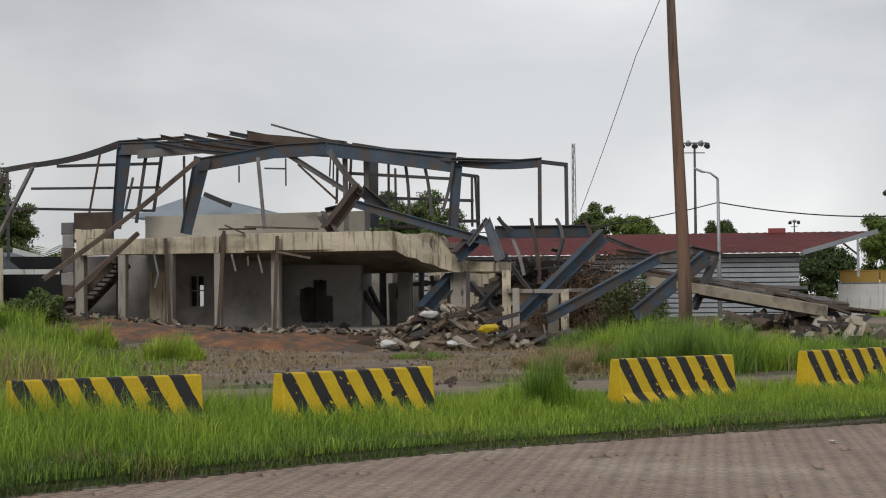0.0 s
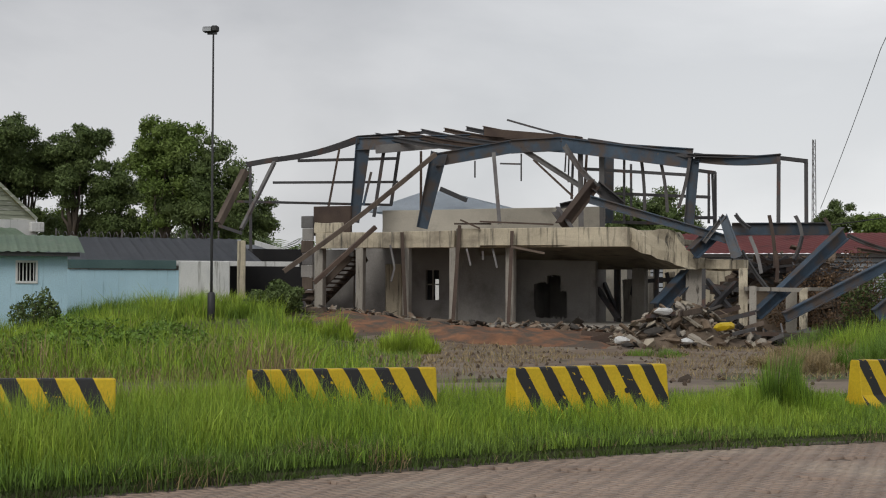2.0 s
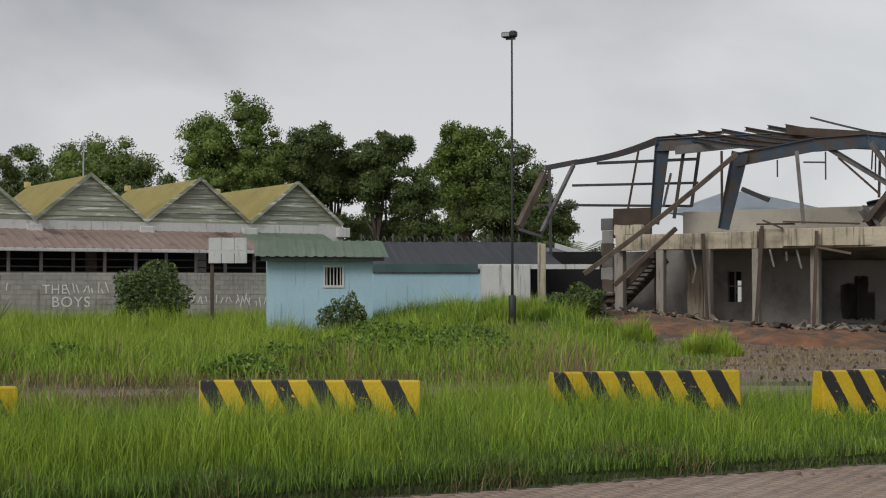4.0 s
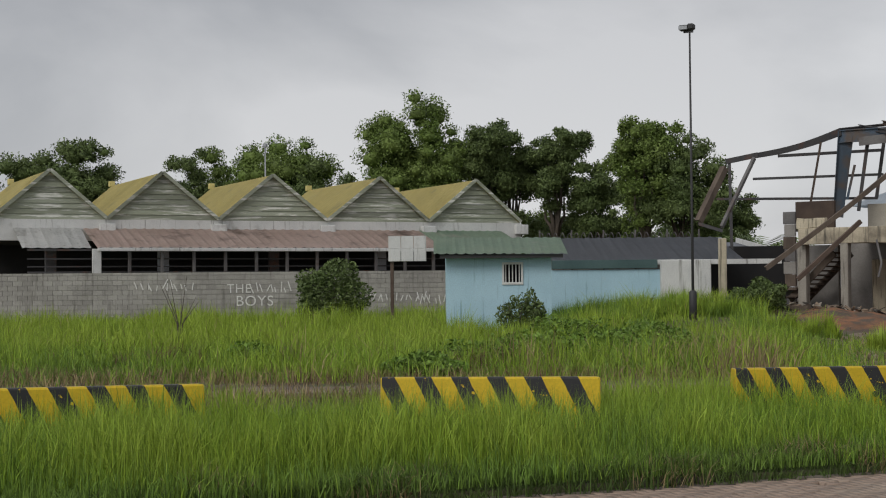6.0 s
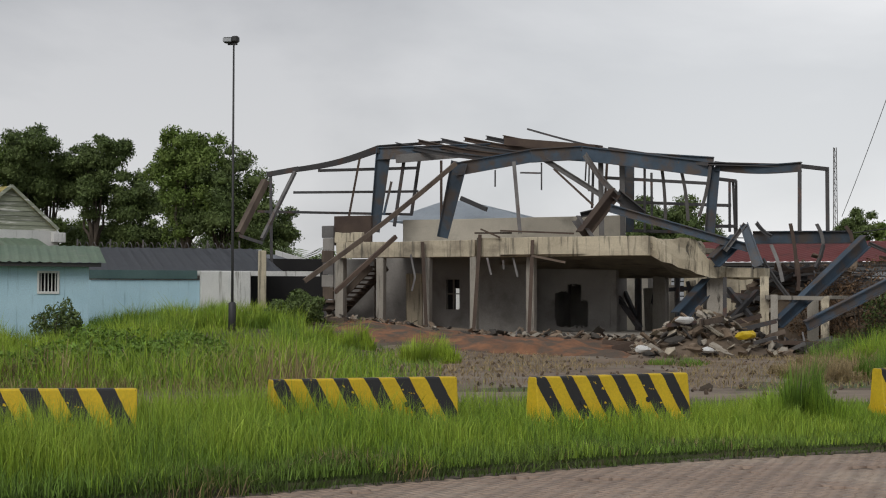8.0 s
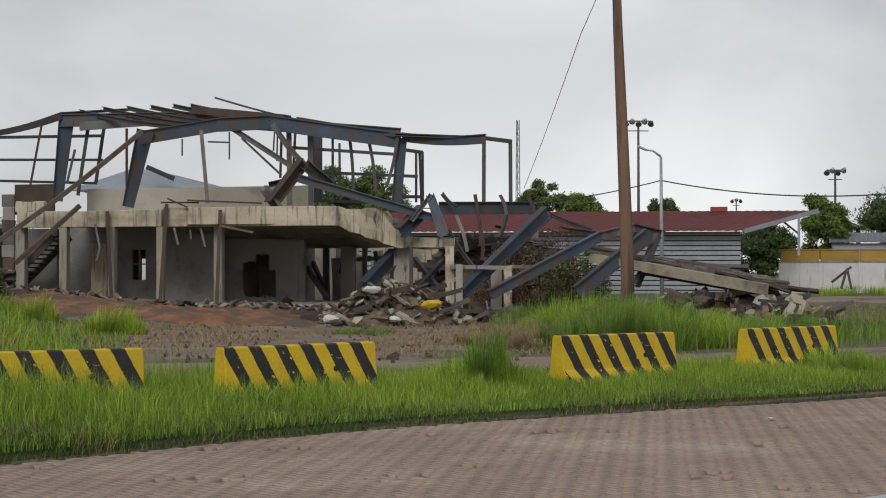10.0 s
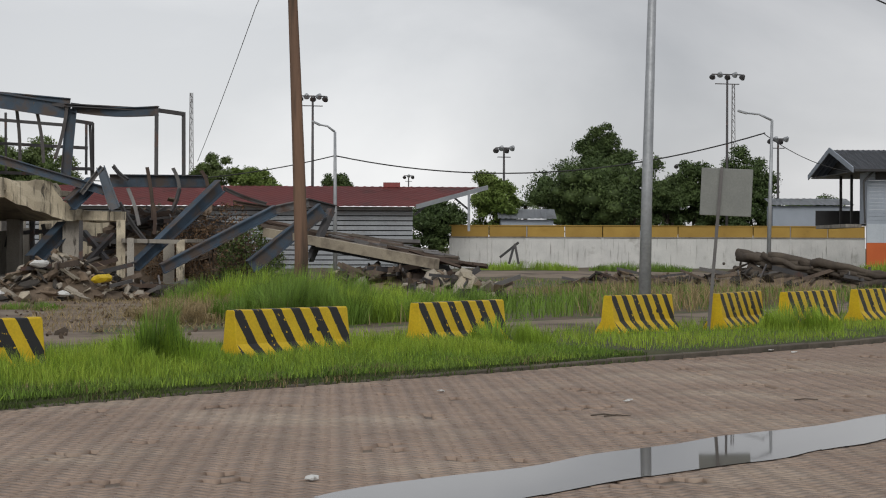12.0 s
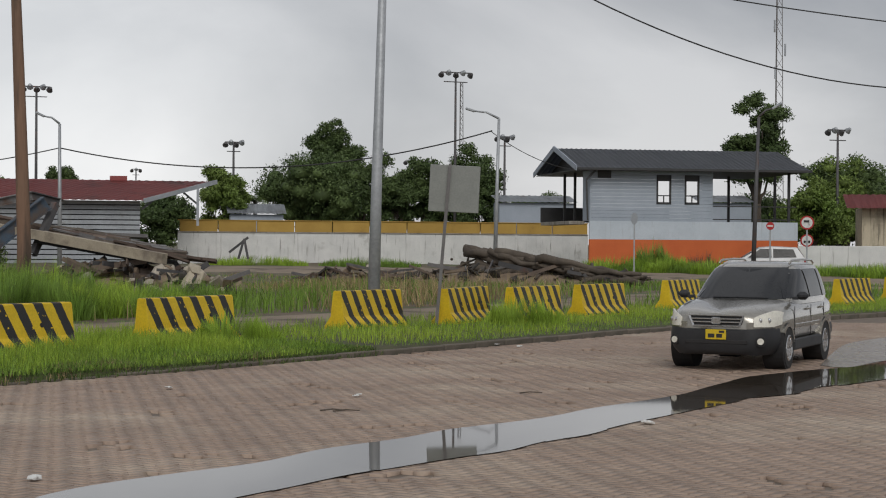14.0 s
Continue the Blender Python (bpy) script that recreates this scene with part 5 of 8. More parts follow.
razor_wire()

# ---- market hall with the row of gables ----
mkt = thing("market_hall", pose(-48.28, 66.28, 0, 0, 0, 47.0), "long market hall with boarded gables and yellow sheet roofs", "market hall")
PK = [4.70, 10.17, 15.76, 21.03]
PZ, VZ = 7.7, 5.45
PK = [PK[0] - 5.3] + PK
half = [(b - a) / 2 for a, b in zip(PK, PK[1:])]
DEEP = 11.0
for i, u in enumerate(PK):
    hl = half[i - 1] if i else half[0]
    hr = half[i] if i < len(half) else 2.55
    hall_r = 2.55 if i == 4 else hr
    pz = PZ - 0.03 * i
    # weatherboards of the gable
    n = 9
    for k in range(n):
        z0, z1 = VZ + (pz - VZ) * k / n, VZ + (pz - VZ) * (k + 1) / n
        f0, f1 = 1 - k / n, 1 - (k + 1) / n
        bm = bmesh.new()
        vs = [(u - hl * f0, 0.0, z0), (u + hr * f0, 0.0, z0), (u + hr * f1, 0.035, z1), (u - hl * f1, 0.035, z1)]
        if k == n - 1:
            vs = vs[:2] + [(u, 0.035, z1)]
        bm.faces.new([bm.verts.new(v) for v in vs])
        r = bmesh.ops.extrude_face_region(bm, geom=bm.faces[:])
        bmesh.ops.translate(bm, vec=(0, 0.05, 0), verts=[v for v in r["geom"] if isinstance(v, bmesh.types.BMVert)])
        bmesh.ops.recalc_face_normals(bm, faces=bm.faces)
        part("board", bm, M_BOARD, mkt)
    for s, hw in ((-1, hl), (1, hr)):
        o = (u, -0.12, pz + 0.05)
        b = Vector((s * hw, 0, VZ - pz))
        sheet("roof", mkt, M_YROOF, (u, -0.15, pz + 0.04), (0, DEEP, 0), b, "mossy yellow sheet roof", 0.5, 0.02)
        a = Vector((u, -0.17, pz + 0.05))
        beam("barge_board", mkt, M_BOARD, mkt.matrix_world @ a, mkt.matrix_world @ (a + b), 0.05, 0.16)
    box("ridge_cap", mkt, M_YROOF, u - 0.15, u + 0.15, DEEP - 0.3, DEEP, pz, pz + 0.3, 0.02)
    # rainwater heads in the valleys
    if i:
        w = (PK[i - 1] + u) / 2
        box("rainwater_head", mkt, M_WHITE, w - 0.38, w + 0.38, -0.3, -0.02, VZ - 0.55, VZ - 0.2, 0.03, "white rainwater head")
        box("rainwater_head", mkt, M_WHITE, w - 0.25, w + 0.25, -0.28, -0.02, VZ - 0.8, VZ - 0.55, 0.03, "white rainwater head")
E0, E1 = PK[0] - 2.6, PK[-1] + 2.6
box("rainwater_head", mkt, M_WHITE, E1 - 0.4, E1 + 0.3, -0.3, -0.02, VZ - 0.6, VZ - 0.1, 0.03, "white rainwater head")
box("front_wall", mkt, M_WHITE, E0, E1, 0.0, 0.2, VZ - 1.0, VZ, 0.01, "weathered white band under the gables")
ZE = 4.04
A0, A1 = 0.93, 17.89
sheet("awning", mkt, M_PROOF, (A0, -3.2, ZE), (A1 - A0, 0, 0), (0, 3.25, VZ - 0.42 - ZE), "faded pink awning sheets", 0.45)
sheet("awning", mkt, M_GREENRF, (A1 + 0.02, -3.2, ZE), (4.6, 0, 0), (0, 3.25, VZ - 0.42 - ZE), "faded green awning sheets", 0.45)
sheet("awning", mkt, M_WHITE, (A0 - 3.2, -2.4, ZE), (3.1, 0, 0), (0, 2.4, VZ - 0.42 - ZE), "pale awning sheets", 0.45)
box("gutter", mkt, M_WHITE, A0, A1 + 4.5, -3.34, -3.2, ZE - 0.16, ZE, 0.02, "white gutter")
# near-black sheets stand in for the shade inside the open hall
box("back_darkness", mkt, M_DARK, E0, E1 + 2, 6.0, 6.1, 0.3, VZ - 0.6, 0.0, "near-black sheet standing in for the shade inside the hall")
box("soffit", mkt, M_DARK, E0, E1 + 2, 0.25, 6.0, VZ - 1.05, VZ - 1.0, 0.0, "near-black soffit sheet with the shade put into its colour")
for k in range(15):
    x = A0 + (A1 + 4 - A0) * k / 14
    box("post", mkt, M_WHITE if k == 0 else M_GREYST, x - (0.2 if k == 0 else 0.07), x + (0.2 if k == 0 else 0.07), -3.1, -2.95, 0.3, ZE - 0.05, 0.02)
for k in range(5):
    box("inner_column", mkt, M_GREYPAINT if k % 2 else M_DARKST, PK[k] - 0.25, PK[k] + 0.25, -0.3, 0.0, 0.3, VZ - 1.0, 0.02)
for z in (2.95, 3.2, 3.55, 3.95):
    box("rail", mkt, M_DARKST, A0 - 3, A1 + 4, -2.6, -2.55, z - 0.03, z + 0.03, 0.0)
# basketball backboard
bb = thing("basketball_board", pose(*(-26.54, 56.03, 3.66)[:2], 0.5, 0, 0, 22), "weathered white basketball backboard on a rusty post", "backboard")
def bb_parts():
    z0, z1 = 3.02, 3.95
    box("post", bb, M_RUST, -0.06, 0.06, 0.1, 0.22, -0.4, z0 - 0.1, 0.01, "rusty post")
    for i in range(3):
        for j in range(2):
            a, b = -0.12 + 0.46 * i, -0.12 + 0.46 * (i + 1) - 0.02
            lo = z0 - 0.5 + (z1 - z0) * j / 2
            box("panel", bb, M_WHITE, a, b, 0, 0.05, lo, lo + (z1 - z0) / 2 - 0.02, 0.006)
    box("arm", bb, M_RUST, -0.02, 0.5, 0.05, 0.15, z0 - 0.3, z0 - 0.22, 0.005)
bb_parts()

# faded chalk writing on the grey wall
M_CHALK = mat("chalk", (0.86, 0.85, 0.82), (0.74, 0.73, 0.70), scale=5, fine=30, bump=0, stain=(0.5, 0.49, 0.46), stain_at=(0.6, 0.72), stain_scale=3)
def chalk(word, u, z, size):
    cu = bpy.data.curves.new("chalk_word", "FONT")
    cu.body, cu.size, cu.extrude, cu.space_character = word, size, 0.004, 1.1
    cu.materials.append(M_CHALK)
    ob = new("chalk_word", cu)
    ob.parent = wal
    ob.matrix_local = pose(u, -0.03, z, 90, 0, 0)
chalk("THE", 6.63, 1.95, 0.52)
chalk("BOYS", 6.99, 1.41, 0.6)
ck = random.Random(2)
for u, z, n in ((7.68, 1.97, 12), (12.45, 1.55, 14), (14.69, 1.46, 8), (3.02, 2.09, 12)):
    for k in range(n):
        a, h = u + k * 0.2 + ck.uniform(-0.05, 0.05), ck.uniform(0.2, 0.45)
        bm = bmesh.new()
        add_box(bm, -0.022, 0.022, -0.03, -0.022, 0, h, 0.0, pose(a, 0, z + ck.uniform(-0.06, 0.06), 0, ck.uniform(-28, 28), 0))
        part("chalk_stroke", bm, M_CHALK, wal)

ap = (-49.26, 87.03, 9.33)
ant = thing("antenna_pole", pose(ap[0], ap[1], 0.5), "thin pale pole with a small lamp behind the market hall", "pole")
pole("shaft", ant, M_GALV, [(ap[0], ap[1], 0.4), (-49.25, 87.03, 10.37)], [0.06, 0.045], 6)
box("lamp_head", ant, M_GALV, -0.12, 0.12, -0.08, 0.08, (-49.25, 87.03, 10.37)[2] - 0.5, (-49.25, 87.03, 10.37)[2] - 0.3, 0.02)

# ---- right side: red-roofed hall, long wall, two-storey house ----
red = thing("red_roof_hall", pose(10.26, 104.50, 0, 0, 0, -8.0), "low hall with a rust-red sheet roof and grey slatted gable wall", "hall")
R0, R1 = -8.63, 15.50
RZ0, RZ1 = 4.32, 5.78
sheet("roof", red, M_RROOF, (R0 - 18, -0.6, RZ0), (11.36 - R0 + 18, 0, 0), (5.0, 7.6, RZ1 - RZ0), "rust-red ribbed roof sheets", 0.5, 0.03)
beam("barge_board", red, M_ZINC, (21.24, 101.81, 4.30), (26.64, 105.70, 5.65), 0.08, 0.26, label="pale barge board")
WR0, WR1 = 6.24, 11.12
zz = 0.5
k = 0
while zz < RZ0:
    box("slat", red, M_ZINC, WR0 - 24, WR1, 0.3, 0.36, zz, min(zz + 0.235, RZ0), 0.01)
    zz += 0.3
# near-black backing puts the shade into the gaps between the slats
box("wall_core", red, M_DARKPAINT_SHADE, WR0 - 24, WR1 - 0.05, 0.42, 0.5, 0.4, RZ0)
box("end_wall", red, M_DARKPAINT_SHADE, WR1 - 0.06, WR1, 0.5, 7, 0.4, RZ0)
beam("post", red, M_ZINC, (25.03, 104.03, 5.15), (25.03, 104.03, 2.87), 0.16, 0.16)
beam("strut", red, M_DARKPAINT_SHADE, (24.18, 104.23, 4.90), (25.00, 104.04, 4.21), 0.12, 0.12)
beam("strut", red, M_DARKPAINT_SHADE, (22.15, 102.64, 4.50), (21.31, 102.81, 3.81), 0.12, 0.12)
beam("ridge_vent", red, M_RROOF, (20.76, 110.06, 5.90), (21.83, 109.85, 5.90), 0.5, 0.3)

fen = thing("long_wall", pose(25.07, 109.16, 0, 0, 0, -10.0), "long white wall with a band of ochre panels on top", "wall", kind="structure")
F1 = 27.24
FZ0, FZ1, FZ2 = 0.35, 2.49, 3.26
box("wall", fen, M_WHITE, -0.1, F1, 0, 0.2, FZ0, FZ1)
box("ledge", fen, M_CONC, -0.1, F1, -0.06, 0.22, FZ1, FZ1 + 0.07)
n = 11
for k in range(n):
    a, b = F1 * k / n, F1 * (k + 1) / n
    box("panel", fen, M_OCHRE, a + 0.03, b - 0.03, 0.0, 0.16, FZ1 + 0.07, FZ2, 0.02)
    box("pier", fen, M_WHITE, a - 0.1, a + 0.1, -0.05, 0.0, FZ0, FZ1 - 0.02, 0.01)
box("cap", fen, M_OCHRE, -0.1, F1, -0.05, 0.22, FZ2, FZ2 + 0.06, 0.01)

hou = thing("two_storey_house", pose(43.69, 87.72, 0, 0, 0, -12.0), "grey-blue boarded house with dark sheet roof and orange base", "house")
H0, H1, H2 = 0.0, 7.27, 12.39
ZU0, ZU1 = 3.23, 6.29
ZO = 2.18
box("base_wall", hou, M_ORANGE, H0, H2, 0, 0.2, 0.3, ZO, 0.01, "bright orange painted base wall")
box("band", hou, M_PALEBLUE, H0, H2, 0.01, 0.2, ZO, ZU0, 0.01, "pale grey-blue band wall")
hw = [(3.92, 4.79), (5.59, 6.46)]
wz0, wz1 = 4.21, 5.88
vz0, vz1 = 5.67, 6.09
zz = ZU0
while zz < ZU1:
    t = min(zz + 0.2, ZU1)
    spans = [(H0, H1)]
    for a, b in hw:
        if zz + 0.1 > wz0 and zz + 0.1 < wz1:
            spans = [q for lo, hi in spans for q in ((lo, min(hi, a)), (max(lo, b), hi)) if q[1] - q[0] > 0.05]
    for a, b in spans:
        box("board", hou, M_GREYPAINT, a, b, 0.03, 0.1, zz, t - 0.008, 0.006)
    zz += 0.2
RL_ = -0.69 - 0.2
box("side_wall", hou, M_GREYPAINT, H0, H0 + 0.12, 0.1, 1.6, ZU0, ZU1)
box("porch_floor", hou, M_CONC, RL_, H0, 1.2, 8.5, ZU0 - 0.2, ZU0)
box("inner_wall", hou, M_DARKPAINT_SHADE, RL_, H1, 8.5, 8.6, ZU0, ZU0 + 0.9, 0.0, "dark porch parapet")
box("side_wall", hou, M_GREYPAINT, H1 - 0.12, H1, 0.1, 1.6, ZU0, ZU1)
for a, b in hw:
    w = box("window", hou, M_DARKPAINT_SHADE, a, a + 0.1, 0.0, 0.12, wz0, wz1, 0.005, "dark window frame with open panes")
    box("frame", w, M_DARKPAINT_SHADE, b - 0.1, b, 0.0, 0.12, wz0, wz1, 0.005)
    box("frame", w, M_DARKPAINT_SHADE, a, b, 0.0, 0.12, wz1 - 0.35, wz1, 0.005)
    box("frame", w, M_DARKPAINT_SHADE, a, b, 0.0, 0.12, wz0, wz0 + 0.12, 0.005)
    box("glazing_bar", w, M_DARKPAINT_SHADE, (a + b) / 2 - 0.03, (a + b) / 2 + 0.03, 0.02, 0.08, wz0 + 0.12, wz0 + 0.5, 0.004)
    box("glazing_bar", w, M_DARKPAINT_SHADE, a + 0.1, b - 0.1, 0.03, 0.07, wz0 + 0.46, wz0 + 0.52, 0.004)
box("vent", hou, M_DARKPAINT_SHADE, 0.46, 1.25, 0.0, 0.04, vz0, vz1, 0.004)
# gable roof with wide eaves; its end faces the field
RL, RR = -0.95, 12.87
rz, VR, VE = 6.17, 4.6, 10.1
pk = 7.55
for lo, hi in (((RL, -0.9, rz), (0, VR + 0.9, pk - rz)), ((RL, VE, rz), (0, VR - VE, pk - rz))):
    sheet("roof", hou, M_DZINC, lo, (RR - RL, 0, 0), hi, "dark grey ribbed roof sheets", 0.3, 0.03, 0.05)
# a near-black triangle stands in for the shade in the open gable
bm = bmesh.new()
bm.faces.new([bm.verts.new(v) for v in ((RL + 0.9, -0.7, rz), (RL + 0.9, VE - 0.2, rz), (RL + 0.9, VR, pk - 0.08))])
part("gable", bm, M_DARKPAINT_SHADE, hou, "near-black sheet in place of the open, shaded gable")
# soffit coloured near-black for the shade under the roof
box("soffit", hou, M_DARKPAINT_SHADE, RL + 0.1, RR - 0.1, -0.8, VE - 0.1, rz - 0.08, rz - 0.03, 0.0, "near-black soffit sheet with the shade put into its colour")
for y0 in (-0.9, VE):
    beam("barge_board", hou, M_GREYPAINT, hou.matrix_world @ Vector((RL - 0.05, y0, rz)), hou.matrix_world @ Vector((RL - 0.05, VR, pk)), 0.06, 0.3)
box("gutter", hou, M_DARKPAINT_SHADE, RL, RR, -1.0, -0.9, rz - 0.1, rz + 0.04, 0.01, "dark gutter")
for px, v in ((0.02, 6.0), (0.03, 3.5), (11.97, 0.3), (12.69, 4.5), (10.29, 6.0)):
    box("porch_post", hou, M_DARKPAINT_SHADE, px - 0.07, px + 0.07, v, v + 0.14, ZU0 - 0.1, rz - 0.05, 0.01)
for z in (ZU0 + 0.15, ZU0 + 0.9):
    box("porch_rail", hou, M_DARKPAINT_SHADE, H1, H2, 0.3, 0.36, z - 0.03, z + 0.03, 0.0)
beam("downpipe", hou, M_DARKPAINT_SHADE, (43.78, 87.12, 6.12), (43.21, 87.18, 5.54), 0.1, 0.1)
beam("downpipe", hou, M_DARKPAINT_SHADE, (43.21, 87.18, 5.54), (43.28, 87.14, 3.25), 0.1, 0.1)

# small red-roofed house and low white wall further right
cot = thing("small_house", pose(*(57.74, 81.65, 2.09)[:2], 0, 0, 0, -30), "small house with cream walls and a red roof", "house")
cz = 1.9 + 100 * 66 / 3053
box("wall", cot, M_CREAM, 0, 6, 0, 4, 0.3, cz, 0.02)
sheet("roof", cot, M_RROOF, (-0.9, -0.9, cz - 0.05), (8, 0, 0), (0, 3, 0.85), "red roof sheets", 0.4)
lw = thing("low_wall", pose(*(52.09, 79.45, 1.75)[:2], 0, 0, 0, -28), "low white wall on the roadside", "wall", kind="structure")
box("wall", lw, M_WHITE, 0, 14, 0, 0.2, 0.2, 1.9 + 95 * 0 / 3053, 0.02)
# sheds glimpsed between the trees
for p, w, h in (((31.46, 113.73, 4.07), 1.8, 0.7), ((49.36, 107.18, 4.99), 2.6, 0.5), ((60.66, 101.22, 5.04), 1.8, 0.5)):
    s = thing("far_shed", pose(p[0], p[1], 0.3, 0, 0, -12), "pale sheet-roofed shed half hidden by trees", "shed")
    box("wall", s, M_GREYPAINT, -w, w, 0, 2, 0, p[2] - 0.6, 0.02)
    sheet("roof", s, M_ZINC, (-w - 0.2, -0.3, p[2] - 0.55), (2 * w + 0.4, 0, 0), (0, 2.3, h), "pale roof sheets", 0.4)
# grey roof behind the ruin
far = thing("grey_roof_house", pose(*(-16.08, 96.67, 6.18)[:2], 0.4, 0, 0, -10), "house with a wide pale grey hipped roof behind the ruin", "house")
fz = lambda py: 1.9 + 98 * (514 - py) / 3053 - 0.4
box("wall", far, M_WHITE, -0.3, 6.5, 0.5, 6, 0, fz(372), 0.02)
bm = bmesh.new()
vs = [bm.verts.new(v) for v in ((-1.6, -0.5, fz(372)), (7.2, -0.5, fz(372)), (7.2, 7, fz(372)), (-1.6, 7, fz(372)), (0.8, 3, fz(331)), (2.2, 3, fz(331)))]
for f in ((0, 1, 5, 4), (1, 2, 5), (2, 3, 4, 5), (3, 0, 4)):
    bm.faces.new([vs[i] for i in f])
bmesh.ops.solidify(bm, geom=bm.faces[:], thickness=0.08)
part("roof", bm, M_PALEBLUE, far, "pale grey hipped sheet roof")
beam("gable_vent", far, M_DARKPAINT_SHADE, (-13.14, 95.10, 7.67), (-11.66, 94.89, 7.02), 0.3, 0.25)

# ---- poles and lamps ----
def lamp_mast():
    b = (-15.02, 54.47, 1.05)
    r = thing("floodlight_pole", pose(b[0], b[1], zland(b[0], b[1])), "thin dark lamp pole with a floodlight head on top", "lamp pole")
    top = (-15.06, 54.46, 10.31)
    h = top[2] - zland(b[0], b[1])
    m = r.matrix_world
    pole("shaft", r, M_DARKPAINT_SHADE, [m @ Vector((0, 0, z)) for z in (-0.3, h * 0.35, h)], [0.05, 0.042, 0.03])
    pole("sleeve", r, M_DARKPAINT_SHADE, [m @ Vector((0, 0, z)) for z in (-0.3, 0.9, 0.95)], [0.14, 0.13, 0.08], 8, "dark concrete sleeve at the foot")
    h1 = box("floodlight", r, M_DARKPAINT_SHADE, -0.34, -0.02, -0.15, 0.15, h + 0.02, h + 0.2, 0.04)
    box("lens", h1, M_GALV, -0.32, -0.05, -0.16, -0.15, h + 0.05, h + 0.17, 0.0, "pale lamp glass")
    box("floodlight", r, M_DARKPAINT_SHADE, -0.06, 0.16, -0.12, 0.16, h + 0.04, h + 0.24, 0.04)
    box("bracket", r, M_DARKPAINT_SHADE, -0.2, 0.12, -0.03, 0.03, h - 0.05, h + 0.03, 0.005)
lamp_mast()

def wood_pole():
    b = (6.09, 43.58, 1.14)
    z0 = zland(b[0], b[1])
    r = thing("utility_pole", pose(b[0], b[1], z0), "crooked weathered brown wooden utility pole", "pole")
    pts = [(b[0], b[1], z0 - 0.3), (6.11, 43.57, 1.71), (6.06, 43.58, 3.28), (6.01, 43.59, 4.71), (5.95, 43.60, 6.28), (5.88, 43.61, 7.99), (5.82, 43.61, 9.99)]
    pole("shaft", r, M_POLE, pts, [0.18, 0.172, 0.162, 0.15, 0.138, 0.122, 0.105], 12)
wood_pole()
cable("stay_wire", (4.95, 43.72, 7.97), (4.78, 59.81, 4.82), 0.08, 0.01, "thin stay wire running down to the field")
cable("stay_wire", (5.82, 43.61, 9.99), (4.95, 43.72, 7.97), 0.02, 0.01, "thin stay wire running down from the pole")

def street_pole():
    b = (13.14, 37.47, 0.12)
    r = thing("street_lamp", pose(b[0], b[1], 0.1), "tall galvanised steel street lamp pole beside a barrier", "street lamp")
    pole("shaft", r, M_GALV, [(b[0], b[1], 0.0), (b[0] + 0.07, b[1] + 0.03, 3.2), (b[0] + 0.3, b[1] + 0.14, 10.7)], [0.15, 0.125, 0.08], 14)
    pole("base_flange", r, M_GALV, [(b[0], b[1], 0.06), (b[0], b[1], 0.14)], [0.2, 0.2], 12)
    cable("overhead_cable", (b[0] + 0.28, b[1] + 0.13, 10.46), (30.26, 39.80, 6.28), 1.2, 0.02, "black overhead cable across the road")
    cable("overhead_cable", (b[0] + 0.25, b[1] + 0.12, 9.22), (29.04, 38.22, 7.81), 0.25, 0.018, "black overhead cable across the road")
street_pole()

M_SIGNBACK = mat("grey_sign_back", (0.27, 0.28, 0.26), (0.23, 0.24, 0.225), rough=0.5, scale=2, bump=0.05)
def sign_back():
    b = (13.76, 35.09, 0.12)
    r = thing("road_sign", pose(b[0], b[1], 0.1, 0, 0, -22), "grey back of a rectangular road sign on a leaning post", "road sign")
    k = math.hypot(b[0], b[1])
    f = k / 3053
    top = 1.9 + (431 - 292) * f
    bot = 1.9 + (431 - 375) * f
    w = 89 * f
    beam("post", r, M_GREYST, (b[0], b[1], 0.0), (b[0] + 0.27, b[1] - 0.1, top + 0.02), 0.07, 0.07)
    bm = bmesh.new()
    add_box(bm, -w / 2 + 0.2, w / 2 + 0.2, 0.10, 0.13, bot - 0.1, top - 0.1, 0.01, pose(0.05, -0.06, 0, 0, 2.5, 0))
    part("panel", bm, M_SIGNBACK, r)
sign_back()

def light_mast(base, top, heads, label, bar=0.62):
    z0 = zland(base[0], base[1])
    r = thing("floodlight_mast", pose(base[0], base[1], z0), label, "floodlight mast", "stadium floodlight masts")
    m = r.matrix_world
    h = top - z0
    pole("shaft", r, M_DARKST, [m @ Vector((0, 0, z)) for z in (-0.3, h)], [0.12, 0.07], 8)
    box("crossarm", r, M_DARKST, -bar, bar, -0.04, 0.04, h - 0.08, h, 0.005)
    box("crossarm", r, M_DARKST, -bar * 0.8, bar * 0.8, -0.04, 0.04, h - 0.72, h - 0.66, 0.005)
    for k in range(heads):
        x = -bar + 2 * bar * k / (heads - 1)
        bm = bmesh.new()
        bmesh.ops.create_cone(bm, cap_ends=True, segments=10, radius1=0.22, radius2=0.1, depth=0.3, matrix=pose(x, -0.1, h - 0.18 + 0.16 * (k % 2), 60, 0, 20 * (x > 0) - 10))
        part("floodlight", bm, M_GALV if k % 2 else M_DARKST, r)
light_mast((16.68, 113.78, 5.90), 1.9 + 115 * (428 - 162) / 3053, 5, "tall floodlight mast with a crossbar of lamps", 0.85)
light_mast((44.97, 111.25, 6.17), 1.9 + 120 * (428 - 125) / 3053, 5, "tall floodlight mast with a crossbar of lamps", 1.1)
light_mast((30.93, 118.01, 6.22), 1.9 + 122 * (428 - 252) / 3053, 4, "floodlight mast standing among the trees", 0.6)
light_mast((48.94, 111.75, 6.23), 1.9 + 122 * (428 - 238) / 3053, 4, "floodlight mast standing among the trees", 0.6)
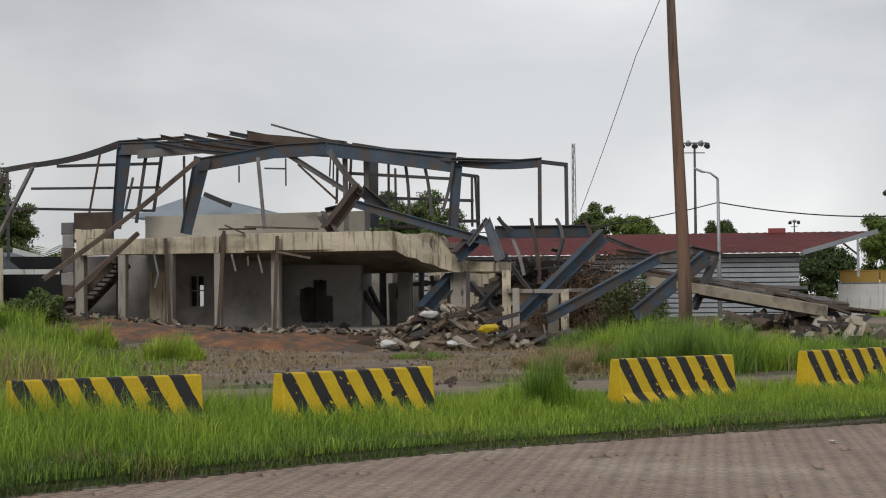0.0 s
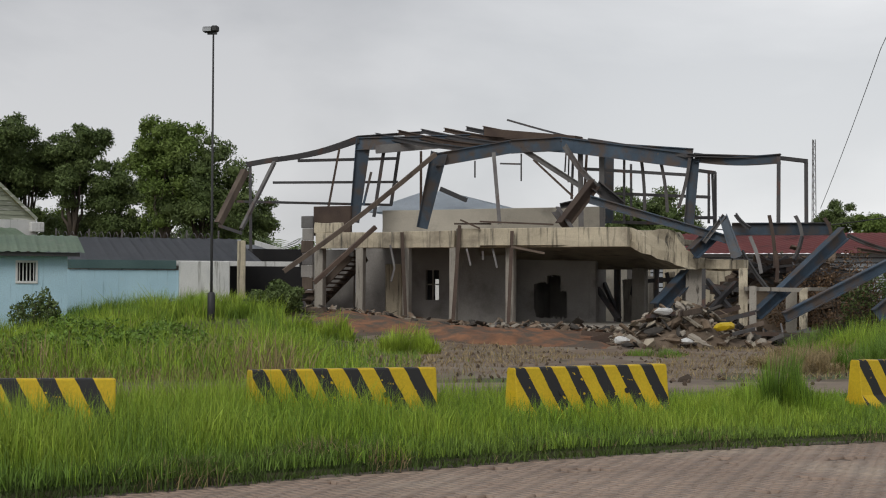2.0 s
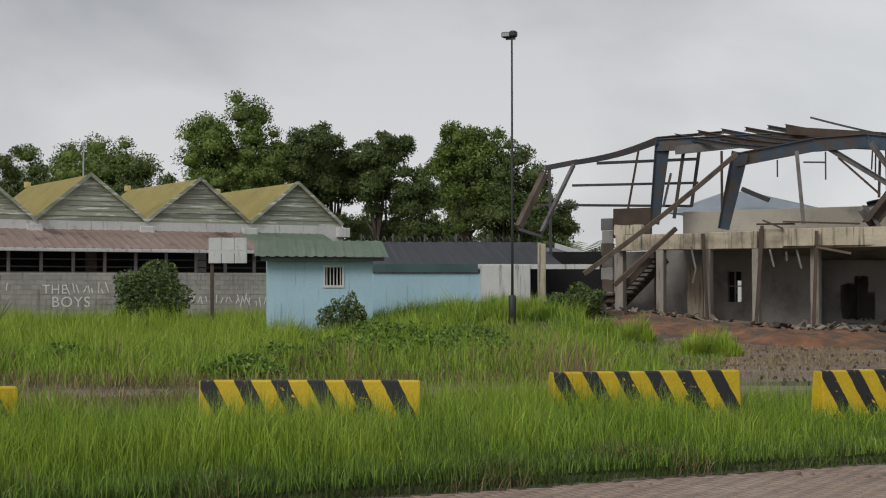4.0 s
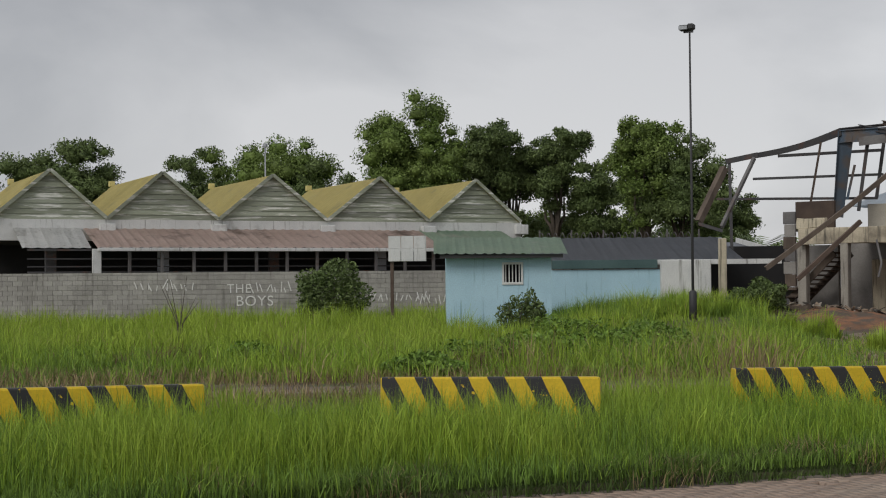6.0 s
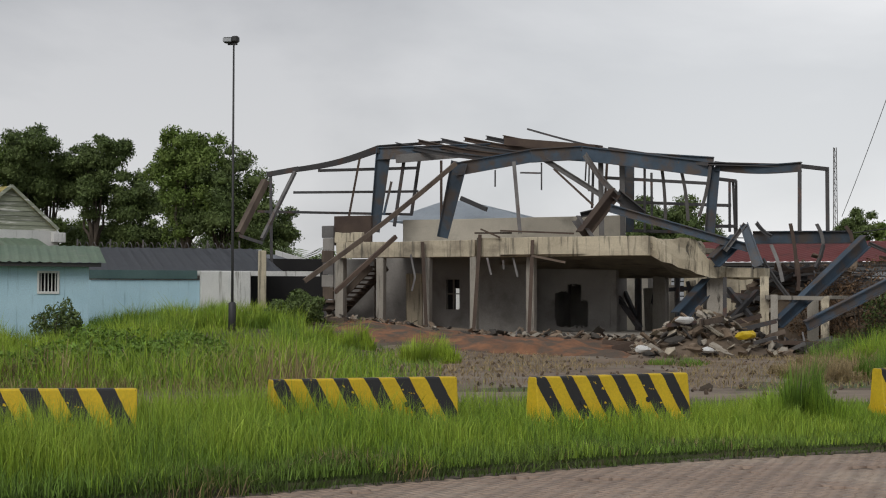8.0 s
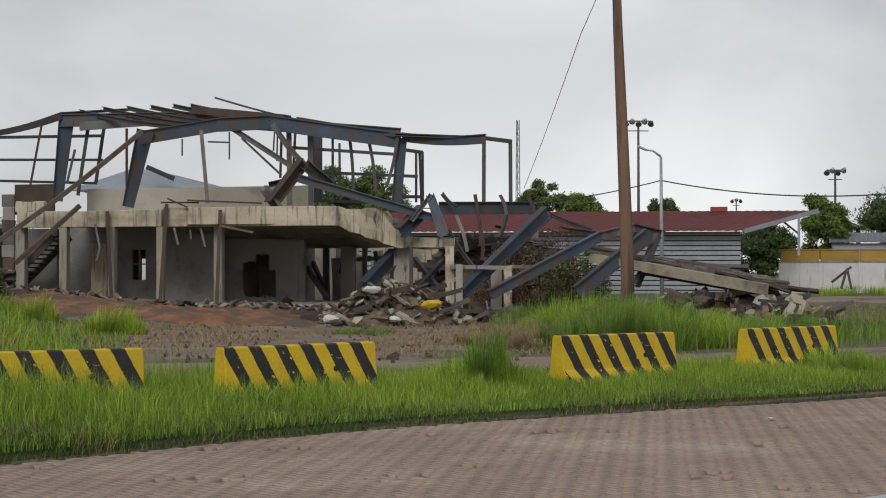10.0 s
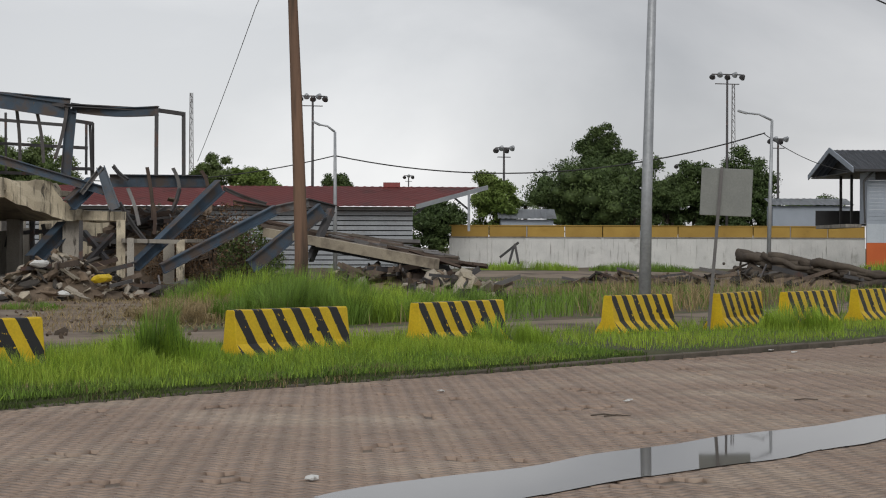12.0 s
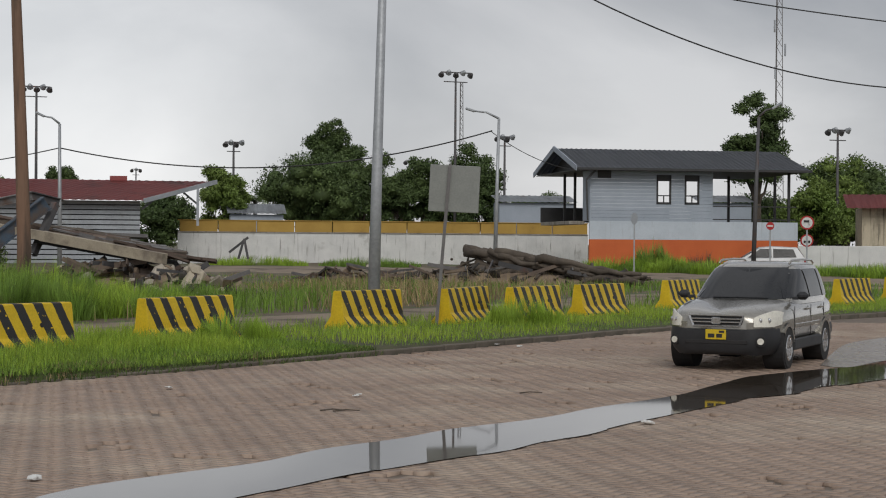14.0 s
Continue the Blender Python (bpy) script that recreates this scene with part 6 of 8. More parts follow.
light_mast((63.42, 92.32, 6.04), 1.9 + 112 * (431 - 230) / 3053, 4, "floodlight mast beside the small house", 0.75)
light_mast((56.01, 149.88, 5.59), 1.9 + 160 * (431 - 285) / 3053, 3, "thin distant floodlight mast beyond the trees", 0.4)
light_mast((39.95, 195.97, 8.27), 1.9 + 200 * (428 - 302) / 3053, 3, "thin distant floodlight mast beyond the trees", 0.5)

def street_lamp(base, top, arm, material, label):
    z0 = zland(base[0], base[1])
    r = thing("street_lamp", pose(base[0], base[1], z0), label, "street lamp", "lamps along the far road")
    pole("shaft", r, material, [(base[0], base[1], z0 - 0.2), top], [0.12, 0.07], 8)
    pole("arm", r, material, [top, Vector(top).lerp(Vector(arm), 0.5) + Vector((0, 0, 0.12)), arm], [0.06, 0.05, 0.04], 6)
    a = Vector(arm)
    d = (a - Vector(top)).normalized()
    bm = bmesh.new()
    add_box(bm, -0.25, 0.25, -0.1, 0.1, -0.06, 0.06, 0.03)
    bm.transform(Matrix.Translation(a + d * 0.2) @ d.to_track_quat("X", "Z").to_matrix().to_4x4())
    bm.transform(r.matrix_world.inverted())
    part("lamp_head", bm, M_GALV, r)
street_lamp((14.24, 88.87, 2.69), (14.20, 88.87, 7.85), (13.42, 88.99, 8.22), M_GALV, "grey street lamp with a short arm")
street_lamp((34.08, 78.96, 1.61), (34.23, 78.89, 8.13), (33.09, 79.38, 8.50), M_GALV, "concrete street lamp post with a short arm")
street_lamp((41.11, 66.29, 1.26), (41.30, 66.17, 7.60), (41.82, 65.84, 7.99), M_DARKST, "dark street lamp post with a short arm")
cable("overhead_cable", (14.20, 88.87, 6.62), (33.93, 79.02, 7.52), 1.4, 0.035, "black overhead cable between the lamp posts")
cable("overhead_cable", (1.49, 91.99, 5.31), (14.20, 88.87, 6.62), 0.49, 0.03, "black overhead cable crossing behind the ruin")
cable("overhead_cable", (33.84, 79.06, 7.51), (40.10, 82.80, 5.88), 0.3, 0.02, "thin service cable to the house")
def lattice(base, top, w, label):
    r = thing("radio_mast", pose(base[0], base[1], 0), label, "radio mast")
    bm = bmesh.new()
    h = top
    for sx, sy in ((-1, -1), (1, -1), (0, 1)):
        add_rod(bm, [(sx * w, sy * w, 0), (sx * w * 0.5, sy * w * 0.5, h)], 0.04, 4)
    n = int(h / (w * 2))
    for i in range(n):
        z0, z1 = h * i / n, h * (i + 1) / n
        k = 1 - 0.5 * i / n
        s = 1 if i % 2 else -1
        add_rod(bm, [(-s * w * k, -w * k, z0), (s * w * k, -w * k, z1)], 0.025, 3)
        add_rod(bm, [(s * w * k, -w * k, z0), (0, w * k, z1)], 0.025, 3)
    part("lattice", bm, M_GREYST, r)
    if w > 0.35:
        for z, a in ((h * 0.72, 0.6), (h * 0.8, -0.6), (h * 0.64, -0.5)):
            box("antenna", r, M_ZINC, a - 0.08, a + 0.08, -0.4, -0.3, z, z + 1.2, 0.02)
lattice((13.68, 179.48, 8.54), 1.9 + 180 * 268 / 3053, 0.28, "thin distant lattice radio mast")
lattice((71.76, 175.93, 10.06), 1.9 + 190 * 285 / 3053, 0.3, "thin distant lattice radio mast")
lattice((91.50, 143.28, 9.28), 1.9 + 170 * 470 / 3053, 0.5, "tall lattice radio mast with antennas")

# road signs by the far road
def round_sign(base, zc, dia, kind, label):
    r = thing("round_road_sign", pose(base[0], base[1], 0.1, 0, 0, -math.degrees(math.atan2(base[0], base[1]))), label, "road sign")
    rad = dia / 2
    if kind != "back":
        for mat_, rr, y in ((M_RSIGN, rad, 0.0),) + (((M_WHITE, rad * 0.78, -0.012),) if kind != "noentry" else ()):
            bm = bmesh.new()
            bmesh.ops.create_cone(bm, cap_ends=True, segments=24, radius1=rr, radius2=rr, depth=0.01, matrix=pose(0, y, zc, 90, 0, 0))
            part("disc", bm, mat_, r)
        if kind == "noentry":
            box("bar", r, M_WHITE, -rad * 0.7, rad * 0.7, -0.02, -0.01, zc - rad * 0.18, zc + rad * 0.18, 0.0)
        if kind == "noturn":
            beam("arrow", r, M_BLK, r.matrix_world @ Vector((rad * 0.3, -0.025, zc - rad * 0.4)), r.matrix_world @ Vector((rad * 0.25, -0.025, zc + rad * 0.15)), 0.07, 0.01)
            beam("arrow", r, M_BLK, r.matrix_world @ Vector((rad * 0.3, -0.025, zc + rad * 0.2)), r.matrix_world @ Vector((-rad * 0.45, -0.025, zc + rad * 0.2)), 0.01, 0.08)
        if kind == "axle":
            box("mark", r, M_BLK, -rad * 0.45, rad * 0.45, -0.025, -0.02, zc - rad * 0.25, zc - rad * 0.12, 0.0)
            box("mark", r, M_BLK, -rad * 0.5, -rad * 0.2, -0.025, -0.02, zc - rad * 0.4, zc, 0.0)
            box("mark", r, M_BLK, rad * 0.2, rad * 0.5, -0.025, -0.02, zc - rad * 0.4, zc, 0.0)
    else:
        bm = bmesh.new()
        bmesh.ops.create_cone(bm, cap_ends=True, segments=24, radius1=rad, radius2=rad, depth=0.02, matrix=pose(0, 0, zc, 90, 0, 55))
        part("disc", bm, M_ZINC, r)
    box("post", r, M_GALV, -0.03, 0.03, 0.02, 0.08, -0.2, zc + rad * 0.6, 0.005)
M_RSIGN = mat("sign_red", (0.5, 0.03, 0.03), (0.42, 0.025, 0.025), rough=0.4, bump=0)
sz = lambda y, r: 1.9 + r * (431 - y) / 3053 - 0.1
round_sign((38.54, 60.82, 1.78), sz(397, 72), 14 / 3053 * 72, "noentry", "red no-entry sign on a thin post")
round_sign((36.46, 55.01, 1.80), sz(391, 66), 24 / 3053 * 66, "noturn", "round white sign with a red rim and a black bent arrow")
round_sign((36.49, 55.06, 1.80), sz(422, 66), 22 / 3053 * 66, "axle", "round white sign with a red rim and a black axle mark")
round_sign((35.15, 66.25, 1.00), sz(385, 75), 20 / 3053 * 75, "back", "grey road sign seen from its edge")

# ---- vehicles ----
M_CARSILV = mat("champagne_car_paint", (0.37, 0.355, 0.315), (0.34, 0.325, 0.29), rough=0.26, metal=0.6, scale=1, bump=0)
M_CARSILV.node_tree.nodes["Principled BSDF"].inputs["Coat Weight"].default_value = 1.0
M_CLAD = mat("grey_plastic_cladding", (0.022, 0.023, 0.026), (0.03, 0.031, 0.034), rough=0.6, scale=2, bump=0)
M_CARWHITE = mat("white_car_paint", (0.62, 0.63, 0.64), (0.57, 0.58, 0.59), rough=0.3, scale=1, bump=0)
M_CARGREY = mat("silver_car_paint", (0.40, 0.42, 0.44), (0.36, 0.38, 0.40), rough=0.32, metal=0.4, scale=1, bump=0)
M_LAMP = mat("headlamp_glass", (0.86, 0.84, 0.74), (0.78, 0.76, 0.68), rough=0.2, scale=6, fine=30, bump=0.1)
M_CHROME = mat("chrome", (0.62, 0.62, 0.62), (0.55, 0.55, 0.55), rough=0.18, metal=0.9, scale=4, bump=0)
M_PLATE = mat("yellow_plate", (0.70, 0.50, 0.02), (0.66, 0.47, 0.02), rough=0.4, bump=0)
M_REDLAMP = mat("red_lamp", (0.35, 0.02, 0.02), (0.28, 0.015, 0.015), rough=0.2, bump=0)

def loft(name, parent, material, sections, label="", smooth=True, bevel=0.0):
    """Skin over cross-sections: rows of (x, [(y, z), ...]) for one half, mirrored."""
    bm = bmesh.new()
    rings = []
    for x, half in sections:
        ring = [(x, y, z) for y, z in half] + [(x, -y, z) for y, z in reversed(half)]
        rings.append([bm.verts.new(v) for v in ring])
    n = len(rings[0])
    for p, q in zip(rings, rings[1:]):
        for j in range(n):
            bm.faces.new((p[j], p[(j + 1) % n], q[(j + 1) % n], q[j]))
    bm.faces.new(rings[0])
    bm.faces.new(rings[-1][::-1])
    bmesh.ops.recalc_face_normals(bm, faces=bm.faces)
    ob = part(name, bm, material, parent, label)
    if smooth:
        for f in ob.data.polygons:
            f.use_smooth = True
        ob.data.set_sharp_from_angle(angle=radians(38))
    return ob

def panel(name, parent, material, pts, label="", thick=0.012):
    """A thin plate through a few corners, with thickness."""
    bm = bmesh.new()
    bm.faces.new([bm.verts.new(p) for p in pts])
    bmesh.ops.solidify(bm, geom=bm.faces[:], thickness=thick)
    bmesh.ops.recalc_face_normals(bm, faces=bm.faces)
    return part(name, bm, material, parent, label)

def wheel(parent, x, y, r, w):
    bm = bmesh.new()
    prof = [(r * 0.62, -w / 2), (r * 0.93, -w / 2), (r, -w / 2 + 0.04), (r, w / 2 - 0.04), (r * 0.93, w / 2), (r * 0.62, w / 2)]
    rings = []
    for k in range(24):
        a = 2 * math.pi * k / 24
        rings.append([bm.verts.new((x + math.cos(a) * q, y + t, r + math.sin(a) * q)) for q, t in prof])
    for i in range(24):
        p, q = rings[i], rings[(i + 1) % 24]
        for j in range(len(prof)):
            bm.faces.new((p[j], q[j], q[(j + 1) % len(prof)], p[(j + 1) % len(prof)]))
    bmesh.ops.recalc_face_normals(bm, faces=bm.faces)
    tyre = part("tyre", bm, M_RUBBER, parent)
    out = w / 2 * (1 if y > 0 else -1)
    bm = bmesh.new()
    bmesh.ops.create_cone(bm, cap_ends=True, segments=20, radius1=r * 0.63, radius2=r * 0.63, depth=w * 0.6, matrix=pose(x, y + out * 0.25, r, 90, 0, 0))
    part("rim", bm, M_GREYST, tyre)
    for k in range(6):
        bm = bmesh.new()
        add_box(bm, -0.05, 0.05, -0.012, 0.012, 0.03, r * 0.62, 0.008, pose(x, y + out * 0.92, r, 0, 60 * k, 0))
        part("spoke", bm, M_CHROME, tyre)
    bm = bmesh.new()
    bmesh.ops.create_cone(bm, cap_ends=True, segments=20, radius1=r * 0.65, radius2=r * 0.6, depth=0.03, matrix=pose(x, y + out * 0.8, r, 90, 0, 0))
    bmesh.ops.delete(bm, geom=[f for f in bm.faces if len(f.verts) > 4], context="FACES")
    bmesh.ops.solidify(bm, geom=bm.faces[:], thickness=0.03)
    part("rim_ring", bm, M_CHROME, tyre)

def arch(parent, x, y, r, material, w=0.07, depth=0.06):
    bm = bmesh.new()
    prev = None
    for k in range(15):
        a = math.pi * ((0.24 if x > 0 else 0.02) + (0.74 if x > 0 else 0.96) * k / 14)
        cur = [bm.verts.new((x + math.cos(a) * q, y + d, r * 0.9 + math.sin(a) * q)) for q, d in ((r * 1.1, 0), (r * 1.1 + w, 0), (r * 1.1 + w, -depth if y > 0 else depth), (r * 1.1, -depth if y > 0 else depth))]
        if prev:
            for j in range(4):
                bm.faces.new((prev[j], prev[(j + 1) % 4], cur[(j + 1) % 4], cur[j]))
        prev = cur
    bmesh.ops.recalc_face_normals(bm, faces=bm.faces)
    return part("wheel_arch", bm, material, parent, "dark plastic wheel arch")

def skin(name, parent, material, rows, label="", thick=0.0, smooth=True):
    """A smooth patch over a grid of points."""
    bm = bmesh.new()
    g = [[bm.verts.new(p) for p in row] for row in rows]
    for p, q in zip(g, g[1:]):
        for k in range(len(p) - 1):
            bm.faces.new((p[k], p[k + 1], q[k + 1], q[k]))
    bmesh.ops.recalc_face_normals(bm, faces=bm.faces)
    if thick:
        bmesh.ops.solidify(bm, geom=bm.faces[:], thickness=thick)
        bmesh.ops.recalc_face_normals(bm, faces=bm.faces)
    ob = part(name, bm, material, parent, label)
    if smooth:
        ob.data.polygons.foreach_set("use_smooth", [True] * len(ob.data.polygons))
        ob.data.set_sharp_from_angle(angle=radians(40))
    return ob

def suv(m, label):
    """A compact off-road car: x forward, the ground at 0."""
    r = thing("suv", m, label, "car")
    HALF, NOSE = 0.885, 2.28
    def wide(x, n=5.0):
        return HALF * max(0.0, 1 - abs(x / NOSE) ** (n if x > 0 else 8)) ** (1 / (n if x > 0 else 8))
    def reach(y, n=5.0):
        return NOSE * max(0.0, 1 - abs(y / HALF) ** n) ** (1 / n)
    def bonnet(x):
        for (xa, za), (xb, zb) in zip(((2.3, 0.85), (2.2, 0.89), (2.05, 0.935), (1.6, 1.01), (1.05, 1.075), (0.2, 1.08)), ((2.2, 0.89), (2.05, 0.935), (1.6, 1.01), (1.05, 1.075), (0.2, 1.08), (-2.4, 1.10))):
            if xb <= x <= xa:
                return za + (zb - za) * (xa - x) / (xa - xb)
        return 1.08
    xs = (2.262, 2.24, 2.2, 2.12, 2.0, 1.85, 1.6, 1.3, 1.0, 0.6, 0.0, -0.6, -1.2, -1.7, -2.0, -2.15, -2.24, -2.27)
    def body_row(x):
        w, zt = wide(x), bonnet(x)
        return x, [(0.0, 0.42), (w - 0.1, 0.42), (w - 0.03, 0.5), (w, 0.64), (w, 0.76), (w - 0.012, zt - 0.17), (w - 0.045, zt - 0.09), (w - 0.11, zt - 0.03), (w - 0.22, zt), (w * 0.5, zt + 0.018), (0.0, zt + 0.026)]
    loft("body", r, M_CARSILV, [body_row(x) for x in xs])
    def low_row(x, top, drop=0.0):
        w = wide(x / 1.012) + 0.012
        return x, [(0.0, 0.25 + drop), (w - 0.12, 0.25 + drop), (w - 0.04, 0.34 + drop), (w, 0.46), (w, 0.56), (w - 0.015, top), (0.0, top)]
    loft("bumper", r, M_CLAD, [low_row(x, z, d) for x, z, d in ((2.295, 0.63, 0.08), (2.26, 0.655, 0.03), (2.2, 0.665, 0), (2.1, 0.67, 0), (1.95, 0.67, 0), (1.72, 0.66, 0))], "dark grey front bumper")
    loft("rear_bumper", r, M_CLAD, [low_row(x, 0.62) for x in (-1.72, -2.0, -2.15, -2.25, -2.3)], "dark grey rear bumper")
    # the cabin, ring over ring
    levels = ((1.0, 1.16, -2.24, 0.845), (1.08, 1.05, -2.22, 0.835), (1.2, 0.86, -2.19, 0.805), (1.35, 0.62, -2.12, 0.765), (1.48, 0.40, -2.03, 0.722), (1.57, 0.23, -1.95, 0.685), (1.62, 0.10, -1.88, 0.64), (1.655, -0.05, -1.78, 0.56), (1.675, -0.25, -1.6, 0.42), (1.68, -0.5, -1.3, 0.2))
    def level(z):
        for p, q in zip(levels, levels[1:]):
            if p[0] <= z <= q[0]:
                k = (z - p[0]) / (q[0] - p[0])
                return [a_ + (b_ - a_) * k for a_, b_ in zip(p, q)]
        return levels[-1]
    P = 4.5
    def side_y(x, z):
        _, fx, rx_, hw = level(z)
        e = abs((x - (fx + rx_) / 2) / ((fx - rx_) / 2))
        return hw * max(0.0, 1 - e ** P) ** (1 / P)
    def front_x(y, z, sign=1):
        _, fx, rx_, hw = level(z)
        return (fx + rx_) / 2 + sign * (fx - rx_) / 2 * max(0.0, 1 - abs(y / hw) ** P) ** (1 / P)
    rings = []
    for z, fx, rx_, hw in levels:
        ring = []
        for k in range(48):
            t = 2 * math.pi * k / 48
            c, q = math.cos(t), math.sin(t)
            ring.append(((fx + rx_) / 2 + (fx - rx_) / 2 * math.copysign(abs(c) ** (2 / P), c), hw * math.copysign(abs(q) ** (2 / P), q), z))
        rings.append(ring + ring[:1])
    cab = skin("cabin", r, M_CARSILV, rings)
    box("roof_panel", r, M_CARSILV, -1.32, -0.48, -0.21, 0.21, 1.66, 1.683, 0.004)
    def spread_(a_, b_, k):
        return [a_ + (b_ - a_) * i / k for i in range(k + 1)]
    skin("windscreen", r, M_GLASS, [[(front_x(g * level(z)[3], z) + 0.012, g * level(z)[3], z + 0.006) for g in spread_(-0.86, 0.86, 12)] for z in spread_(1.085, 1.585, 6)], "dark tinted windscreen", 0.006)
    skin("rear_window", r, M_GLASS, [[(front_x(g * level(z)[3], z, -1) - 0.012, g * level(z)[3], z) for g in spread_(-0.8, 0.8, 8)] for z in spread_(1.15, 1.55, 4)], "", 0.006)
    for x0 in (0.30, 0.80):
        skin("wiper", r, M_CLAD, [[(front_x(g, z) + 0.03, g, z + 0.012) for g in spread_(-0.55 + x0 * 0.5, 0.0 + x0 * 0.6, 6)] for z in (1.10, 1.115)], "", 0.012)
    for s in (-1, 1):
        for lo, hi, cut in ((-0.26, 0.86, 0.56), (-1.22, -0.34, 0.0), (-1.92, -1.31, -0.12)):
            rows = []
            for z in spread_(1.105, 1.565, 5):
                k = (z - 1.105) / 0.46
                a_, b_ = (lo - (cut * k if cut < 0 else 0), hi - (cut * k if cut > 0 else 0))
                rows.append([(x, s * (side_y(x, z) + 0.018), z) for x in spread_(a_, b_, 6)])
            skin("side_window", r, M_GLASS, rows, "dark tinted side window", 0.004)
        box("mirror", r, M_CLAD, 0.64, 0.79, s * 0.87, s * 1.05, 1.08, 1.21, 0.05, "dark wing mirror")
        box("mirror_arm", r, M_CLAD, 0.66, 0.76, s * 0.80, s * 0.9, 1.08, 1.13, 0.01)
        # headlight wrapping round the corner
        ys = spread_(0.56, 0.85, 10)
        lamp_rows = []
        for f in spread_(0.0, 1.0, 4):
            row = []
            for y_ in ys:
                k = (y_ - 0.56) / 0.29
                lo_, hi_ = 0.69 + 0.03 * max(0, k - 0.8) * 5, 0.83 + 0.13 * k ** 0.75 - 0.06 * max(0, k - 0.85) * 6
                z = lo_ + (hi_ - lo_) * f
                row.append((reach(y_) + 0.014 - 0.07 * f * f * (0.3 + k), s * (y_ + 0.006), z))
            lamp_rows.append(row)
        lamp = skin("headlight", r, M_LAMP, lamp_rows, "large clear headlight", 0.03)
        for y_, q in ((0.64, 0.04), (0.74, 0.045)):
            bm = bmesh.new()
            bmesh.ops.create_uvsphere(bm, u_segments=12, v_segments=6, radius=q, matrix=pose(reach(y_) - 0.005, s * y_, 0.79, 0, 90, 0) @ Matrix.Diagonal((1, 1, 0.35, 1)))
            part("reflector", bm, M_CHROME, lamp)
        bm = bmesh.new()
        bmesh.ops.create_cone(bm, cap_ends=True, segments=16, radius1=0.055, radius2=0.05, depth=0.05, matrix=pose(reach(0.66) + 0.05, s * 0.66, 0.47, 0, 90, s * 22))
        fog = part("fog_light", bm, M_LAMP, r, "round fog light")
        bm = bmesh.new()
        bmesh.ops.create_cone(bm, cap_ends=True, segments=16, radius1=0.085, radius2=0.08, depth=0.04, matrix=pose(reach(0.66) + 0.04, s * 0.66, 0.47, 0, 90, s * 22))
        part("bezel", bm, M_DARK, fog)
        box("sill", r, M_CLAD, -0.95, 0.98, s * 0.83, s * 0.905, 0.28, 0.46, 0.02, "dark plastic sill")
        box("rub_strip", r, M_CARSILV, -0.85, 0.9, s * 0.88, s * 0.90, 0.64, 0.70, 0.008)
        for x in (0.93, -0.22, -1.2):
            box("door_gap", r, M_DARK, x - 0.006, x + 0.006, s * 0.878, s * 0.8875, 0.5, 0.98, 0.0)
        pole("roof_rail", r, M_CARSILV, [r.matrix_world @ Vector((x, s * 0.575, z)) for x, z in ((0.0, 1.65), (-0.15, 1.70), (-0.9, 1.715), (-1.6, 1.70), (-1.75, 1.65))], 0.018, 6)
        for x in (0.02, -0.98):
            box("door_handle", r, M_CARSILV, x - 0.1, x + 0.1, s * 0.875, s * 0.91, 0.90, 0.94, 0.01)
        for x in (1.33, -1.29):
            # a black disc just proud of the flank stands in for the shaded well
            bm = bmesh.new()
            bmesh.ops.create_cone(bm, cap_ends=True, segments=28, radius1=0.375, radius2=0.375, depth=0.32, matrix=pose(x, s * (wide(x) - 0.153), 0.36, 90, 0, 0))
            part("wheel_well", bm, M_DARK, r)
            wheel(r, x, s * 0.785, 0.335, 0.215)
            arch(r, x, s * (wide(x) + 0.018), 0.335, M_CARSILV, 0.055, 0.08)
    # grille with its bright surround
    gr_ = skin("grille", r, M_DARK, [[(2.272, y_ * k, z) for y_ in spread_(-1, 1, 4)] for z, k in ((0.695, 0.35), (0.73, 0.39), (0.80, 0.415), (0.86, 0.41))], "black grille with chrome bars", 0.02)
    for z, k in ((0.865, 0.42), (0.81, 0.40), (0.76, 0.385), (0.70, 0.35)):
        box("grille_bar", gr_, M_CHROME, 2.27, 2.296, -k, k, z - 0.011, z + 0.011, 0.004)
    for s in (-1, 1):
        beam("grille_edge", r, M_CHROME, r.matrix_world @ Vector((2.282, s * 0.35, 0.695)), r.matrix_world @ Vector((2.282, s * 0.42, 0.865)), 0.03, 0.03)
    box("badge", r, M_CHROME, 2.28, 2.305, -0.075, 0.075, 0.725, 0.84, 0.02, "chrome badge")
    pl = box("number_plate", r, M_PLATE, 2.30, 2.312, -0.16, 0.16, 0.49, 0.645, 0.005, "yellow plate with dark bars")
    for a, b, z0, z1 in ((-0.12, -0.02, 0.52, 0.58), (0.01, 0.10, 0.52, 0.58), (0.05, 0.13, 0.595, 0.63)):
        box("bar", pl, M_BLK, 2.312, 2.315, a, b, z0, z1, 0.0)
    box("lower_intake", r, M_DARK, 2.27, 2.303, -0.48, 0.48, 0.42, 0.485, 0.01, "dark air intake")
    box("under_tray", r, M_DARK, -1.9, 1.9, -0.7, 0.7, 0.24, 0.45, 0.03)
    return r

